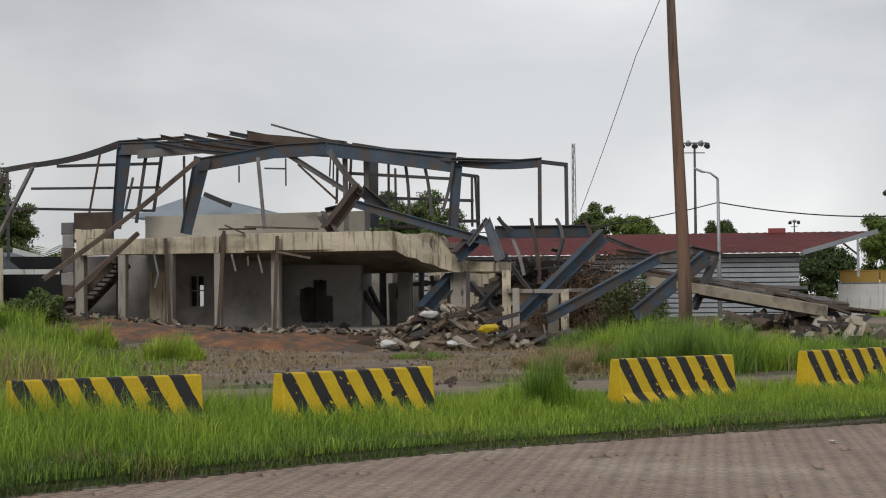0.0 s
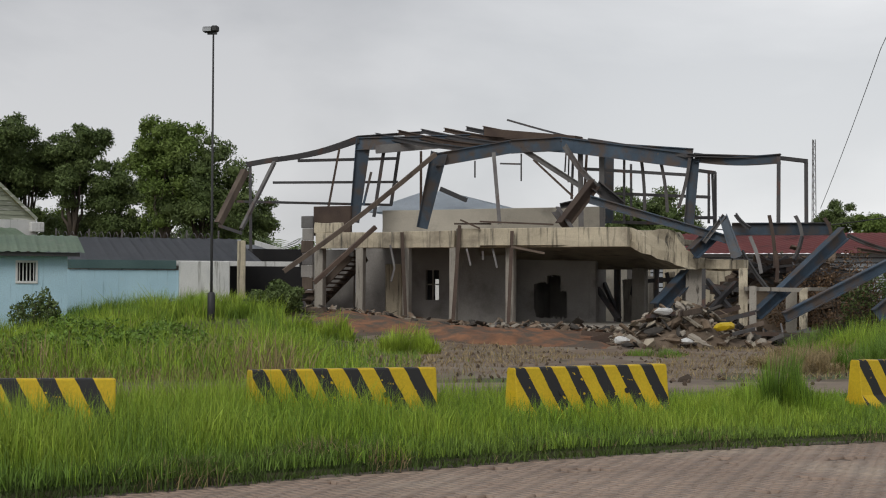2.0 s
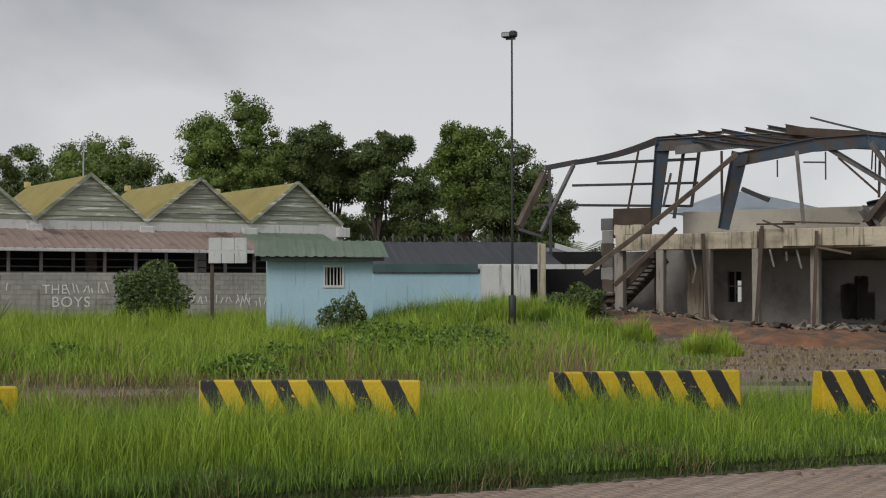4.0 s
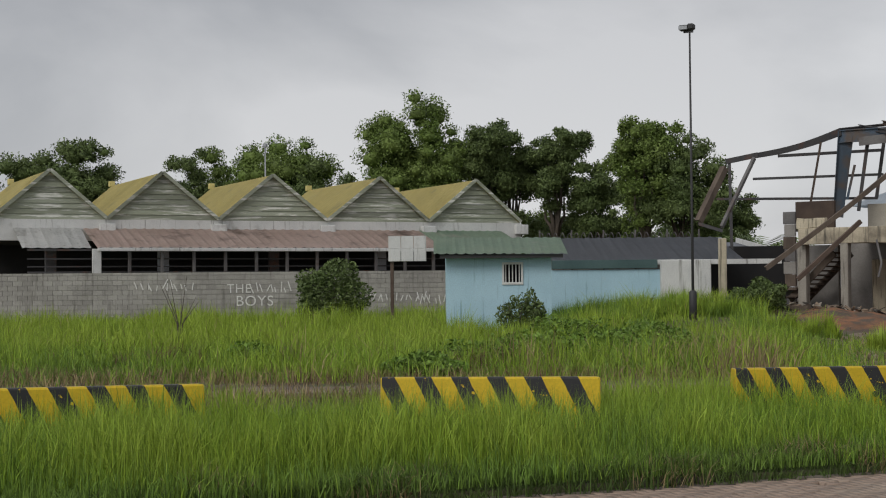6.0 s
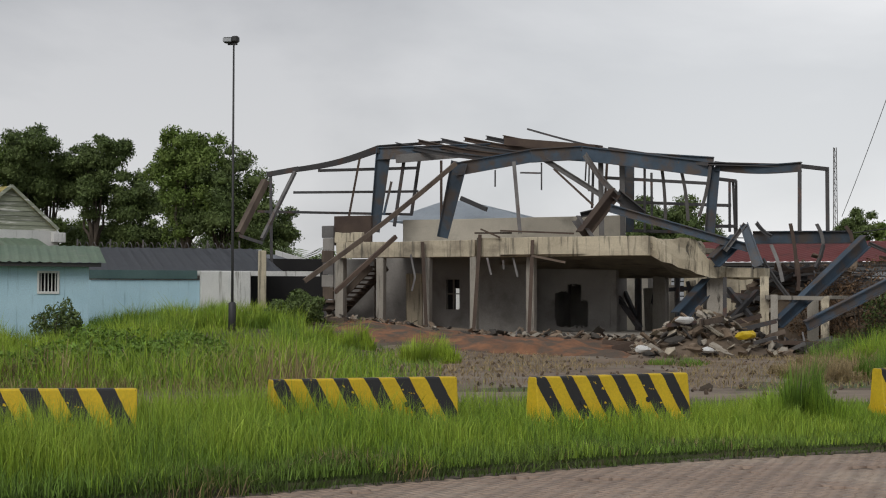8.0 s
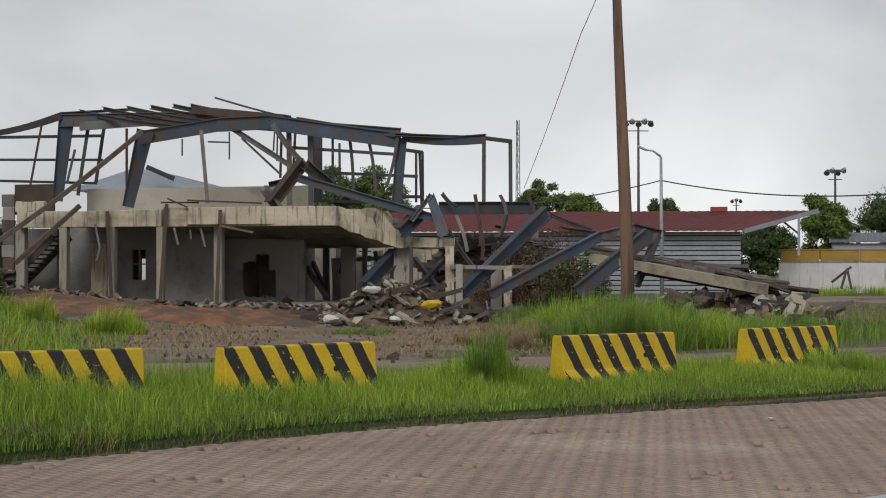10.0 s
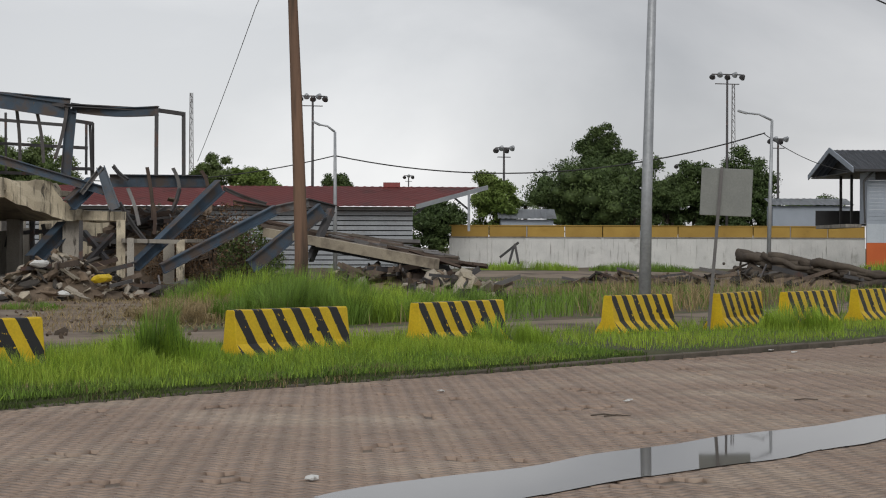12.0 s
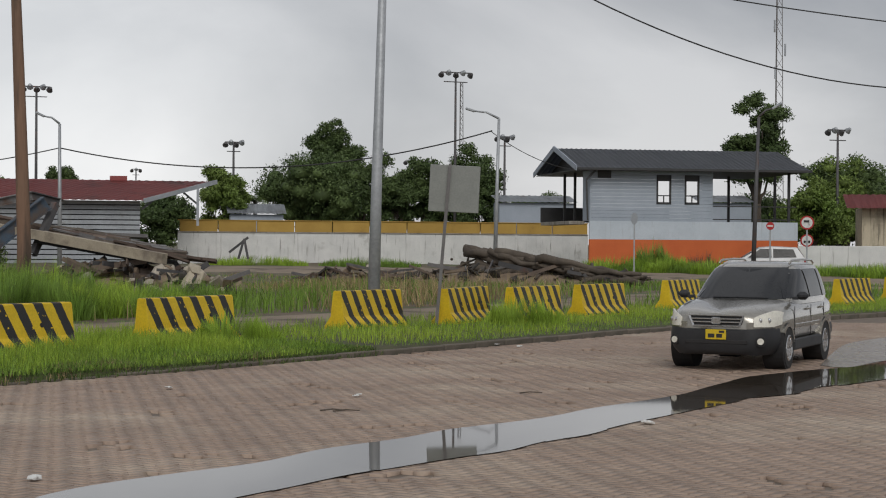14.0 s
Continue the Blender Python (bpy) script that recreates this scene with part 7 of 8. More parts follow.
def hatchback(m, material, label):
    r = thing("car", m, label, "car")
    def sec(x, zb, zt, w):
        return x, [(0, zb), (w * 0.94, zb), (w, zb + 0.2), (w, zt - 0.08), (w * 0.93, zt), (0, zt + 0.02)]
    loft("body", r, material, [sec(-1.95, 0.4, 0.9, 0.72), sec(-1.75, 0.28, 0.95, 0.83), sec(0.0, 0.24, 0.93, 0.85), sec(1.0, 0.26, 0.90, 0.84), sec(1.7, 0.3, 0.78, 0.8), sec(1.95, 0.36, 0.66, 0.66)])
    loft("cabin", r, material, [(-1.9, [(0, 0.88), (0.76, 0.88), (0.74, 0.93), (0, 0.94)]), (-1.55, [(0, 0.88), (0.8, 0.88), (0.62, 1.42), (0, 1.46)]), (-0.4, [(0, 0.88), (0.81, 0.88), (0.64, 1.47), (0, 1.51)]), (0.25, [(0, 0.88), (0.81, 0.88), (0.62, 1.42), (0, 1.46)]), (1.15, [(0, 0.86), (0.78, 0.86), (0.74, 0.89), (0, 0.91)])])
    panel("windscreen", r, M_GLASS, [(1.14, -0.68, 0.925), (1.14, 0.68, 0.925), (0.28, 0.57, 1.44), (0.28, -0.57, 1.44)])
    panel("rear_window", r, M_GLASS, [(-1.90, -0.64, 0.98), (-1.90, 0.64, 0.98), (-1.62, 0.56, 1.40), (-1.62, -0.56, 1.40)])
    for s in (-1, 1):
        y = lambda z: s * (0.82 - (z - 0.88) * 0.3 + 0.012)
        panel("side_window", r, M_GLASS, [(0.85, y(0.95), 0.95), (-0.3, y(0.95), 0.95), (-0.3, y(1.38), 1.38), (0.22, y(1.38), 1.38)])
        panel("side_window", r, M_GLASS, [(-0.38, y(0.95), 0.95), (-1.5, y(0.98), 0.98), (-1.35, y(1.36), 1.36), (-0.38, y(1.38), 1.38)])
        panel("headlight", r, M_LAMP, [(1.93, s * 0.4, 0.56), (1.72, s * 0.79, 0.58), (1.70, s * 0.77, 0.72), (1.88, s * 0.5, 0.68)], "", 0.04)
        box("tail_light", r, M_REDLAMP, -1.97, -1.85, s * 0.6, s * 0.78, 0.7, 0.92, 0.02, "red tail light")
        for x in (1.25, -1.2):
            wheel(r, x, s * 0.74, 0.3, 0.19)
            arch(r, x, s * 0.86, 0.3, M_CLAD, 0.03, 0.03)
    return r

suv(pose(15.08, 24.27, 0.0, 0, 0, 224.0) @ Matrix.Diagonal((1, 1, 0.975, 1)), "champagne compact off-road car with dark cladding on the wet road")
c = (45.79, 72.80, 0.45)
hatchback(pose(c[0], c[1], zland(c[0], c[1]) + 0.05, 0, 0, 152), M_CARWHITE, "white hatchback on the far road")
c = (-17.98, 71.00)
hatchback(pose(c[0], c[1], zland(c[0], c[1]) + 0.1, 0, 0, 205), M_CARGREY, "silver car parked in the open bay beside the ruin")

# ---- rubble, timber, junk ----
M_CHUNKS = [mat("rubble_concrete", (0.42, 0.375, 0.31), (0.30, 0.265, 0.215), scale=1.5, rnd=0.25), mat("rubble_brown", (0.25, 0.185, 0.13), (0.16, 0.12, 0.085), scale=1.5, rnd=0.3),
            mat("rubble_cream", (0.50, 0.44, 0.34), (0.40, 0.35, 0.27), scale=1.5, rnd=0.2), mat("rubble_dark", (0.08, 0.07, 0.06), (0.05, 0.045, 0.04), scale=1.5, rnd=0.3)]
def chunk_meshes():
    out = []
    rng = random.Random(4)
    for m_ in M_CHUNKS:
        for k in range(4):
            bm = bmesh.new()
            if k < 2:
                bmesh.ops.create_icosphere(bm, subdivisions=1, radius=0.5)
            else:
                add_box(bm, -0.55, 0.55, -0.38, 0.38, -0.12, 0.12, 0.04)
            for v in bm.verts:
                v.co += Vector([rng.uniform(-0.16, 0.16) for _ in range(3)]) * (1 if k < 2 else 0.5)
            me = bpy.data.meshes.new("chunk")
            bm.to_mesh(me)
            bm.free()
            me.materials.append(m_)
            out.append(me)
    return out
CHUNKS = chunk_meshes()

def rubble(name, a, b, width, height, n, sizes, label, seed, mats=(0, 1, 2, 3), planks=0, category="rubble heap", bank=0.0):
    """A heap of chunks strewn between two points, with planks stuck in it."""
    rng = random.Random(seed)
    a, b = Vector((*a[:2], 0)), Vector((*b[:2], 0))
    c = (a + b) / 2
    root = thing(name, pose(c.x, c.y, zland(c.x, c.y) + bank), label, category)
    for k in range(n):
        f = rng.random()
        w = rng.gauss(0, 0.35)
        p = a.lerp(b, f)
        d = (b - a).normalized()
        p += Vector((-d.y, d.x, 0)) * w * width
        top = height * math.sin(math.pi * min(0.95, max(0.05, f))) ** 0.7 * max(0, 1 - abs(w) * 1.2)
        z = rng.random() ** 0.7 * top
        s = rng.uniform(*sizes)
        ob = new("chunk", CHUNKS[rng.choice(mats) * 4 + rng.randrange(4)])
        ob.parent = root
        ob.matrix_local = Matrix.Translation((p.x - c.x, p.y - c.y, z + zland(p.x, p.y) - zland(c.x, c.y) + s * 0.12)) @ Euler([rng.uniform(-0.7, 0.7), rng.uniform(-0.7, 0.7), rng.uniform(0, 6.3)]).to_matrix().to_4x4() @ Matrix.Diagonal((s * rng.uniform(0.8, 1.7), s * rng.uniform(0.4, 1), s * rng.uniform(0.25, 0.8), 1))
    # the body of the heap
    bm = bmesh.new()
    nseg = 18
    rings = []
    d = (b - a).normalized()
    nr = Vector((-d.y, d.x, 0))
    for i in range(nseg + 1):
        f = i / nseg
        p = a.lerp(b, f) - c
        hh = height * 0.75 * math.sin(math.pi * f) ** 0.7
        ring = []
        for j in range(9):
            w = -1 + j / 4
            q = p + nr * w * width * 0.75
            ring.append(bm.verts.new((q.x, q.y, hh * max(0, 1 - w * w) * (0.8 + 0.5 * noise.noise(q * 1.1)) - 0.08)))
        rings.append(ring)
    for p, q in zip(rings, rings[1:]):
        for j in range(8):
            bm.faces.new((p[j], p[j + 1], q[j + 1], q[j]))
    bmesh.ops.recalc_face_normals(bm, faces=bm.faces)
    core = part("heap_core", bm, M_CHUNKS[1], root, "packed earth and dust of the heap")
    core.location.z = 0
    for k in range(planks):
        f = rng.random()
        p = a.lerp(b, f)
        z = zland(p.x, p.y) + height * 0.7 * math.sin(math.pi * f)
        an = rng.uniform(-0.5, 0.5) + (0 if rng.random() < 0.7 else 1.2)
        ln = rng.uniform(0.8, 2.4)
        v = Vector((math.cos(an) * ln / 2, math.sin(an) * ln / 2, rng.uniform(-0.35, 0.35)))
        q = Vector((p.x, p.y, z + 0.1)) + nr * rng.uniform(-0.5, 0.5) * width
        beam("plank", root, (M_WOOD, M_RUST, M_DARKST, M_GREYST)[rng.randrange(4)], q - v, q + v, 0.05, rng.uniform(0.08, 0.2))
    return root

rubble("rubble_heap", (-2.06, 54.96, 0.53), (2.53, 55.94, 0.52), 2.4, 1.5, 560, (0.06, 0.44), "heap of broken concrete and earth before the ruin", 1, (1, 1, 1, 1, 0, 2, 3, 0), 12)
rubble("rubble_heap", (-8.02, 59.46, 0.79), (-1.73, 58.97, 0.91), 1.6, 0.3, 150, (0.1, 0.4), "line of small rubble along the slab's edge", 2, (0, 1, 1, 3), 8, bank=0.36)
rubble("rubble_heap", (-13.65, 61.50, 0.95), (-7.88, 61.50, 0.80), 1.6, 0.25, 130, (0.1, 0.35), "line of small rubble along the slab's edge", 3, (0, 1, 1, 3), 6, bank=0.36)
rubble("rubble_heap", (-15.61, 57.93, 1.00), (-12.85, 60.65, 1.06), 1.4, 0.4, 60, (0.15, 0.45), "junk and rubble below the broken stair", 4, (1, 3, 3, 0), 14)
rubble("charred_heap", (1.87, 57.97, 0.94), (4.51, 58.33, 0.94), 1.2, 0.5, 60, (0.15, 0.5), "charred black debris around the stumps", 5, (3, 3, 1), 24)
rubble("debris_heap", (0.66, 68.00, 1.32), (8.00, 65.51, 1.25), 3.0, 3.9, 220, (0.2, 0.8), "tall heap of collapsed timber and masonry", 6, (1, 1, 3, 0), 150)
rubble("debris_heap", (8.35, 59.42, 1.06), (13.63, 56.38, 0.72), 2.4, 1.2, 120, (0.2, 0.8), "heap of collapsed roof timber and broken plaster", 7, (1, 1, 3, 0, 2), 60)
rubble("rubble_heap", (10.66, 54.98, 0.94), (14.40, 54.12, 0.91), 1.6, 0.9, 90, (0.2, 0.75), "pale rubble at the end of the fallen slab", 8, (0, 1, 2, 3), 14)
rubble("rubble_heap", (21.60, 70.78, 0.70), (26.83, 68.96, 0.63), 1.2, 0.6, 70, (0.2, 0.6), "low rubble heap overgrown with grass", 9, (1, 1, 3, 0), 12)
# pale sacks and a yellow scrap on the heap
for p, s, m_, lb in (((-0.50, 54.50, 1.33), 0.28, M_WHITE, "crumpled white sack on the rubble"), ((1.40, 54.18, 0.88), 0.32, M_PLATE, "crumpled yellow sheet on the rubble"), ((0.25, 53.50, 0.44), 0.26, M_WHITE, "white broken slab at the heap's foot"), ((-1.73, 52.97, 0.48), 0.24, M_WHITE, "white broken slab at the heap's foot")):
    bm = bmesh.new()
    bmesh.ops.create_icosphere(bm, subdivisions=2, radius=s)
    for v in bm.verts:
        v.co = Vector((v.co.x, v.co.y * 0.7, v.co.z * 0.45)) + Vector(noise.noise_vector(v.co * 3 + Vector(p))) * s * 0.35
    ob = part("debris_scrap", bm, m_, None)
    ob.location = p
    tagged(ob, lb, "debris")
# the fallen roof slab sloping to the ground on the right
fs = thing("fallen_slab", pose(*(11.79, 57.81, 1.47)[:2], 0.1), "long fallen roof slab with a cream edge and dark boards on top", "slab")
beam("edge", fs, M_PALECONC, (8.92, 59.33, 2.06), (12.30, 55.66, 1.33), 0.3, 0.34, label="cream concrete edge")
beam("edge", fs, M_PALECONC, (7.28, 61.07, 2.39), (8.96, 59.33, 2.06), 0.3, 0.30, label="cream concrete edge")
# near-black underside: the shade below the slab is in its colour
beam("underside", fs, M_DARK, (9.26, 60.29, 1.88), (12.63, 57.12, 1.20), 1.6, 0.12)
bd = random.Random(31)
for k in range(64):
    f, g = bd.random(), bd.uniform(0, 0.72)
    hi0, hi1 = Vector((6.97, 64.63, 2.71)), Vector((8.48, 60.41, 2.19))
    lo0, lo1 = Vector((13.00, 62.67, 1.95)), Vector((14.33, 55.68, 1.07))
    a, b = hi0.lerp(lo0, g), hi1.lerp(lo1, g)
    p = a.lerp(b, f)
    q = hi0.lerp(lo0, min(1, g + bd.uniform(0.2, 0.45))).lerp(hi1.lerp(lo1, min(1, g + bd.uniform(0.2, 0.45))), f + bd.uniform(-0.15, 0.15))
    beam("roof_board", fs, (M_WOOD, M_RUST, M_GREYST, M_BARK)[k % 4], p + Vector((0, 0, bd.uniform(-0.05, 0.22))), q + Vector((0, 0, bd.uniform(-0.1, 0.2))), bd.uniform(0.12, 0.3), bd.uniform(0.05, 0.13), roll=bd.uniform(-0.5, 0.5))
beam("prop", fs, M_DARKST, (14.93, 55.01, 2.05), (14.33, 55.17, 1.55), 0.06, 0.08)
beam("prop", fs, M_DARKST, (14.77, 55.05, 1.90), (14.62, 55.09, 1.34), 0.06, 0.08)
beam("prop", fs, M_DARKST, (14.80, 55.04, 2.01), (14.93, 55.01, 1.34), 0.06, 0.08)
# logs by the far road
lg = random.Random(9)
for k in range(44):
    f0 = lg.uniform(0, 0.65)
    a = Vector((27.98, 68.51, 0.72)).lerp(Vector((32.87, 61.80, 0.49)), f0)
    b = Vector((27.98, 68.51, 0.72)).lerp(Vector((32.87, 61.80, 0.49)), min(1, f0 + lg.uniform(0.3, 0.55)))
    lift = max(0.1, 1.25 * (1 - 0.8 * f0) * lg.random() + 0.12)
    a = Vector((a.x, a.y + lg.uniform(-1, 1), zland(a.x, a.y) + lift + 0.2))
    b = Vector((b.x, b.y + lg.uniform(-1, 1), zland(b.x, b.y) + lift * 0.5 + 0.1))
    r0 = lg.uniform(0.06, 0.18)
    d_ = b - a
    pts = [a + d_ * f + Vector((lg.uniform(-0.09, 0.09), lg.uniform(-0.09, 0.09), lg.uniform(-0.10, 0.10))) for f in (0, 0.12, 0.3, 0.5, 0.7, 0.88, 1)]
    ob = pole("log", None, M_BARK, pts, [r0 * q * lg.uniform(0.85, 1.15) for q in (1.25, 1.05, 1.0, 0.95, 0.9, 0.85, 0.6)], 9)
    tagged(ob, "dark weathered tree trunk lying in a pile", "log", "logs in the pile")
for k in range(34):
    f0 = lg.random()
    p = Vector((27.6, 68.9, 0)).lerp(Vector((33.2, 61.6, 0)), f0)
    p = Vector((p.x, p.y + lg.uniform(-0.8, 0.8), zland(p.x, p.y) + lg.uniform(0.2, 1.3 * (1 - 0.6 * f0))))
    v = Vector((lg.uniform(-1, 1), lg.uniform(-1, 1), lg.uniform(-0.35, 0.6))) * lg.uniform(0.4, 0.9)
    ob = pole("branch", None, M_BARK, [p - v, p + Vector((0, 0, lg.uniform(-0.1, 0.1))), p + v], [0.07, 0.055, 0.02], 6)
    tagged(ob, "dark broken branch sticking out of the log pile", "branch", "branches in the pile")
rubble("log_pile_soil", (24.81, 68.65, 0.47), (33.34, 62.69, 0.40), 1.8, 0.9, 90, (0.2, 0.6), "dark earth and roots below the logs", 10, (1, 3, 3), 20)
# yellow-walled hut at the edge of the long wall

# clods and scraps strewn over the yard
def clods(n, seed):
    rng = random.Random(seed)
    root = thing("clods", pose(*(-2.92, 44.64, 0.20)[:2], 0.2), "clods and scraps strewn over the muddy yard", "clods", kind="stuff")
    inv = root.matrix_world.inverted()
    bm = bmesh.new()
    for k in range(n):
        az, r = radians(rng.uniform(-12.5, 5.5)), rng.uniform(33, 57)
        x, y = math.sin(az) * r, math.cos(az) * r
        s = rng.uniform(0.02, 0.07) * (2 if rng.random() < 0.06 else 1)
        g = bmesh.ops.create_icosphere(bm, subdivisions=1, radius=s, matrix=Matrix.Translation((x, y, zland(x, y) + 0.06)) @ Euler((rng.random() * 3, rng.random() * 3, rng.random() * 3)).to_matrix().to_4x4() @ Matrix.Diagonal((1.4, 0.9, 0.55, 1)))
    bm.transform(inv)
    part("clod", bm, M_CLOD, root)
M_CLOD = mat("clod_soil", (0.17, 0.12, 0.08), (0.10, 0.075, 0.055), scale=1.0, island=0.5)
clods(380, 5)

# ---- plants ----
def blades(name, X, Y, Z, H, W, material, label, seed, lean=0.35, category="grass"):
    """Grass blade by blade: a tapering, bent strip for each root point."""
    nr = np.random.RandomState(seed)
    n = len(X)
    a = nr.uniform(0, 2 * np.pi, n)
    la, lm = nr.uniform(0, 2 * np.pi, n), np.abs(nr.normal(0, lean, n)) * H
    wx, wy = np.cos(a) * W / 2, np.sin(a) * W / 2
    base = np.stack([X, Y, Z], 1)
    side = np.stack([wx, wy, np.zeros(n)], 1)
    out = np.stack([np.cos(la) * lm, np.sin(la) * lm, np.zeros(n)], 1)
    up = np.stack([np.zeros(n), np.zeros(n), H], 1)
    mid = base + up * 0.55 + out * 0.35
    tip = base + up * (1 - 0.25 * (lm / (H + 1e-6))[:, None]) + out
    V = np.stack([base - side, base + side, mid + side * 0.8, mid - side * 0.8, tip], 1).reshape(-1, 3)
    i = np.arange(n) * 5
    ob = quads_mesh(name, V, np.stack([i, i + 1, i + 2, i + 3], 1), np.stack([i + 3, i + 2, i + 4], 1), material)
    return tagged(ob, label, category, kind="stuff")

def cloud(field_scale, X, Y, seed):
    return np.array([noise.noise((x * field_scale, y * field_scale, seed)) for x, y in zip(X, Y)])

def along_kerb(n, s0, s1, i0, i1, rng):
    k = rng.uniform(i0, i1 - 1.001, n)
    i = k.astype(int)
    p, d = KA[i], KA[i + 1] - KA[i]
    f = (k - i)[:, None]
    L = np.hypot(d[:, 0], d[:, 1])
    s = rng.uniform(s0, s1, n)
    q = p + d * f
    return q[:, 0] - d[:, 1] / L * s, q[:, 1] + d[:, 0] / L * s, s

gr = np.random.RandomState(5)
N = len(KA)
near = np.where((KA[:, 0] > -15) & (KA[:, 0] < 11))[0]
away_ = np.where((KA[:, 0] >= 10.5) & (KA[:, 0] < 55))[0]
# verge: rank at one end of the row of barriers, shorter towards the other
X, Y, s = [np.concatenate(q) for q in zip(along_kerb(165000, -0.02, 6.0, near[0], near[-1], gr), along_kerb(55000, -0.02, 6.3, away_[0], away_[-1], gr))]
c = cloud(0.55, X, Y, 1.0) + 0.5 * cloud(1.9, X, Y, 2.0)
tall = 0.17 + 0.36 * step(-X, -2.0, 7.0) + 0.07 * step(-X, -16, 0)
edge = 0.40 + 0.60 * step(s, 0.15, 1.7)
H = tall * edge * (1 + 0.55 * c) * gr.uniform(0.55, 1.35, len(X))
keep = (H > 0.03) & ~((X > 8) & (s < 0.12)) & (gr.uniform(0, 1, len(X)) < np.where(s > 4.4, 0.45, 1.0))
half_mask = 0.62 * gr.uniform(0, 1, len(X)) + 0.75 * c + 0.18 - 0.42 * (1 - step(s, 0.1, 1.3))
Zv = np.where(s < 3.4, 0.10, land(X, Y))
for name, sel, mt, lb in (("dark_verge_grass", keep & (half_mask < 0.25), M_GRASS2, "darker green roadside grass"), ("verge_grass", keep & (half_mask >= 0.25) & (half_mask < 0.60), M_GRASS, "lush green roadside grass"), ("pale_grass", keep & (half_mask >= 0.60), M_GRASSY, "yellow-green roadside grass blades")):
    blades(name, X[sel], Y[sel], Zv[sel], H[sel], gr.uniform(0.006, 0.013, sel.sum()), mt, lb, 6, 0.4)

def polar(n, az0, az1, r0, r1, rng):
    az = np.radians(rng.uniform(az0, az1, n))
    r = np.sqrt(rng.uniform(r0 * r0, r1 * r1, n))
    return np.sin(az) * r, np.cos(az) * r, np.degrees(az), r

def off_track(X, Y):
    t = np.array([v[:2] for v in TRACK])
    d = np.full(len(X), 1e9)
    for p in t:
        d = np.minimum(d, np.hypot(X - p[0], Y - p[1]))
    return d

# tall field on the side of the hut
X, Y, az, r = polar(150000, -41, -8.5, 28, 71, gr)
c = cloud(0.16, X, Y, 3.0) + 0.4 * cloud(0.6, X, Y, 4.0)
wild = step(-az, 9.5, 14) * step(r, 31, 38) + 0.15
clump = cloud(0.9, X, Y, 21.0) + 0.7 * cloud(0.33, X, Y, 22.0)
H = (0.22 + 0.40 * np.clip(wild, 0, 1)) * (1 + 0.6 * c + 0.8 * clump) * gr.uniform(0.5, 1.3, len(X))
H = np.maximum(H, 0.08) * np.where((np.abs(az + 15.4) < 1.3) & (r > 43) & (r < 56.5), 0.35, 1.0)
ok = (off_track(X, Y) > 2.1) & (beyond(X, Y) > 5.5) & (~((az > -13.0) & (r > 54))) & (gr.uniform(0, 1, len(X)) < 0.35 + 0.65 * np.clip(wild, 0, 1))
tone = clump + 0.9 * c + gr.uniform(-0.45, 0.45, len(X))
# yellow-green blades gain ground in the far outer part of the field
yellow_zone = step(-az, 19, 24) * step(r, 41, 48)
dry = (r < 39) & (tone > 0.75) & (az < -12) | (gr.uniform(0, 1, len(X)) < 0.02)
bright = (tone + 0.75 * yellow_zone > 0.38) & ~dry
deep = (tone + 0.5 * yellow_zone < -0.28 + 0.35 * step(az, -22, -17)) & ~dry
for name, sel, mt, lb in (("field_grass", ok & ~bright & ~dry & ~deep, M_GRASS, "rank green field grass"), ("bright_field_grass", ok & bright, M_GRASSY, "bright yellow-green field grass"), ("dark_field_grass", ok & deep, M_GRASS2, "darker green patches of the field grass"), ("dry_grass", ok & dry, M_DRY, "dry straw-coloured grass")):
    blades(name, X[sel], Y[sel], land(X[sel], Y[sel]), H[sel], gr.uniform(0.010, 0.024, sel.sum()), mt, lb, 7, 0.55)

# trodden, half-dead strip between the track and the field
X, Y, az, r = polar(60000, -41, -7, 26, 44, gr)
away_k = beyond(X, Y)
sel = (away_k > 5.6) & (r < 37.5) & (az < -12.5) & (off_track(X, Y) > 1.5) & (off_track(X, Y) < 4.6 + 1.6 * cloud(0.4, X, Y, 31.0))
pick = gr.uniform(0, 1, len(X))
for name, q, mt, lb in (("straw_strip", sel & (pick < 0.42), M_DRY, "straw-coloured stalks along the dirt track"), ("dead_strip", sel & (pick > 0.8), M_DEAD, "dead brown stalks along the dirt track")):
    blades(name, X[q], Y[q], land(X[q], Y[q]), gr.uniform(0.1, 0.42, q.sum()), gr.uniform(0.008, 0.018, q.sum()), mt, lb, 17, 0.8)

# sparse growth over the yard, the right-hand field and the far verge
X, Y, az, r = polar(95000, -9, 38, 29, 92, gr)
c = cloud(0.13, X, Y, 5.0) + 0.5 * cloud(0.5, X, Y, 6.0)
lush = step(az, 3.8, 7.5) * step(r, 36, 42) * (1 - 0.75 * step(r, 52, 60) * (1 - step(az, 13, 19)))
H = (0.10 + 0.52 * lush * np.where(r < 58, 1, np.where(r < 68, 0.55, 0.16))) * (1 + 0.6 * c) * gr.uniform(0.5, 1.3, len(X))
ok = (off_track(X, Y) > 2.1) & (beyond(X, Y) > 5.5) & (gr.uniform(0, 1, len(X)) < 0.10 + 0.9 * lush) & ~((r > 82) & (r < 99) & (az > 12))
ok &= ~((az < 4) & (r > 52)) & ~((r > 79) & (r < 93) & (az > 16))
dry = (c + gr.uniform(-0.3, 0.3, len(X)) > 0.22) | ((az < 5) & (gr.uniform(0, 1, len(X)) < 0.5))
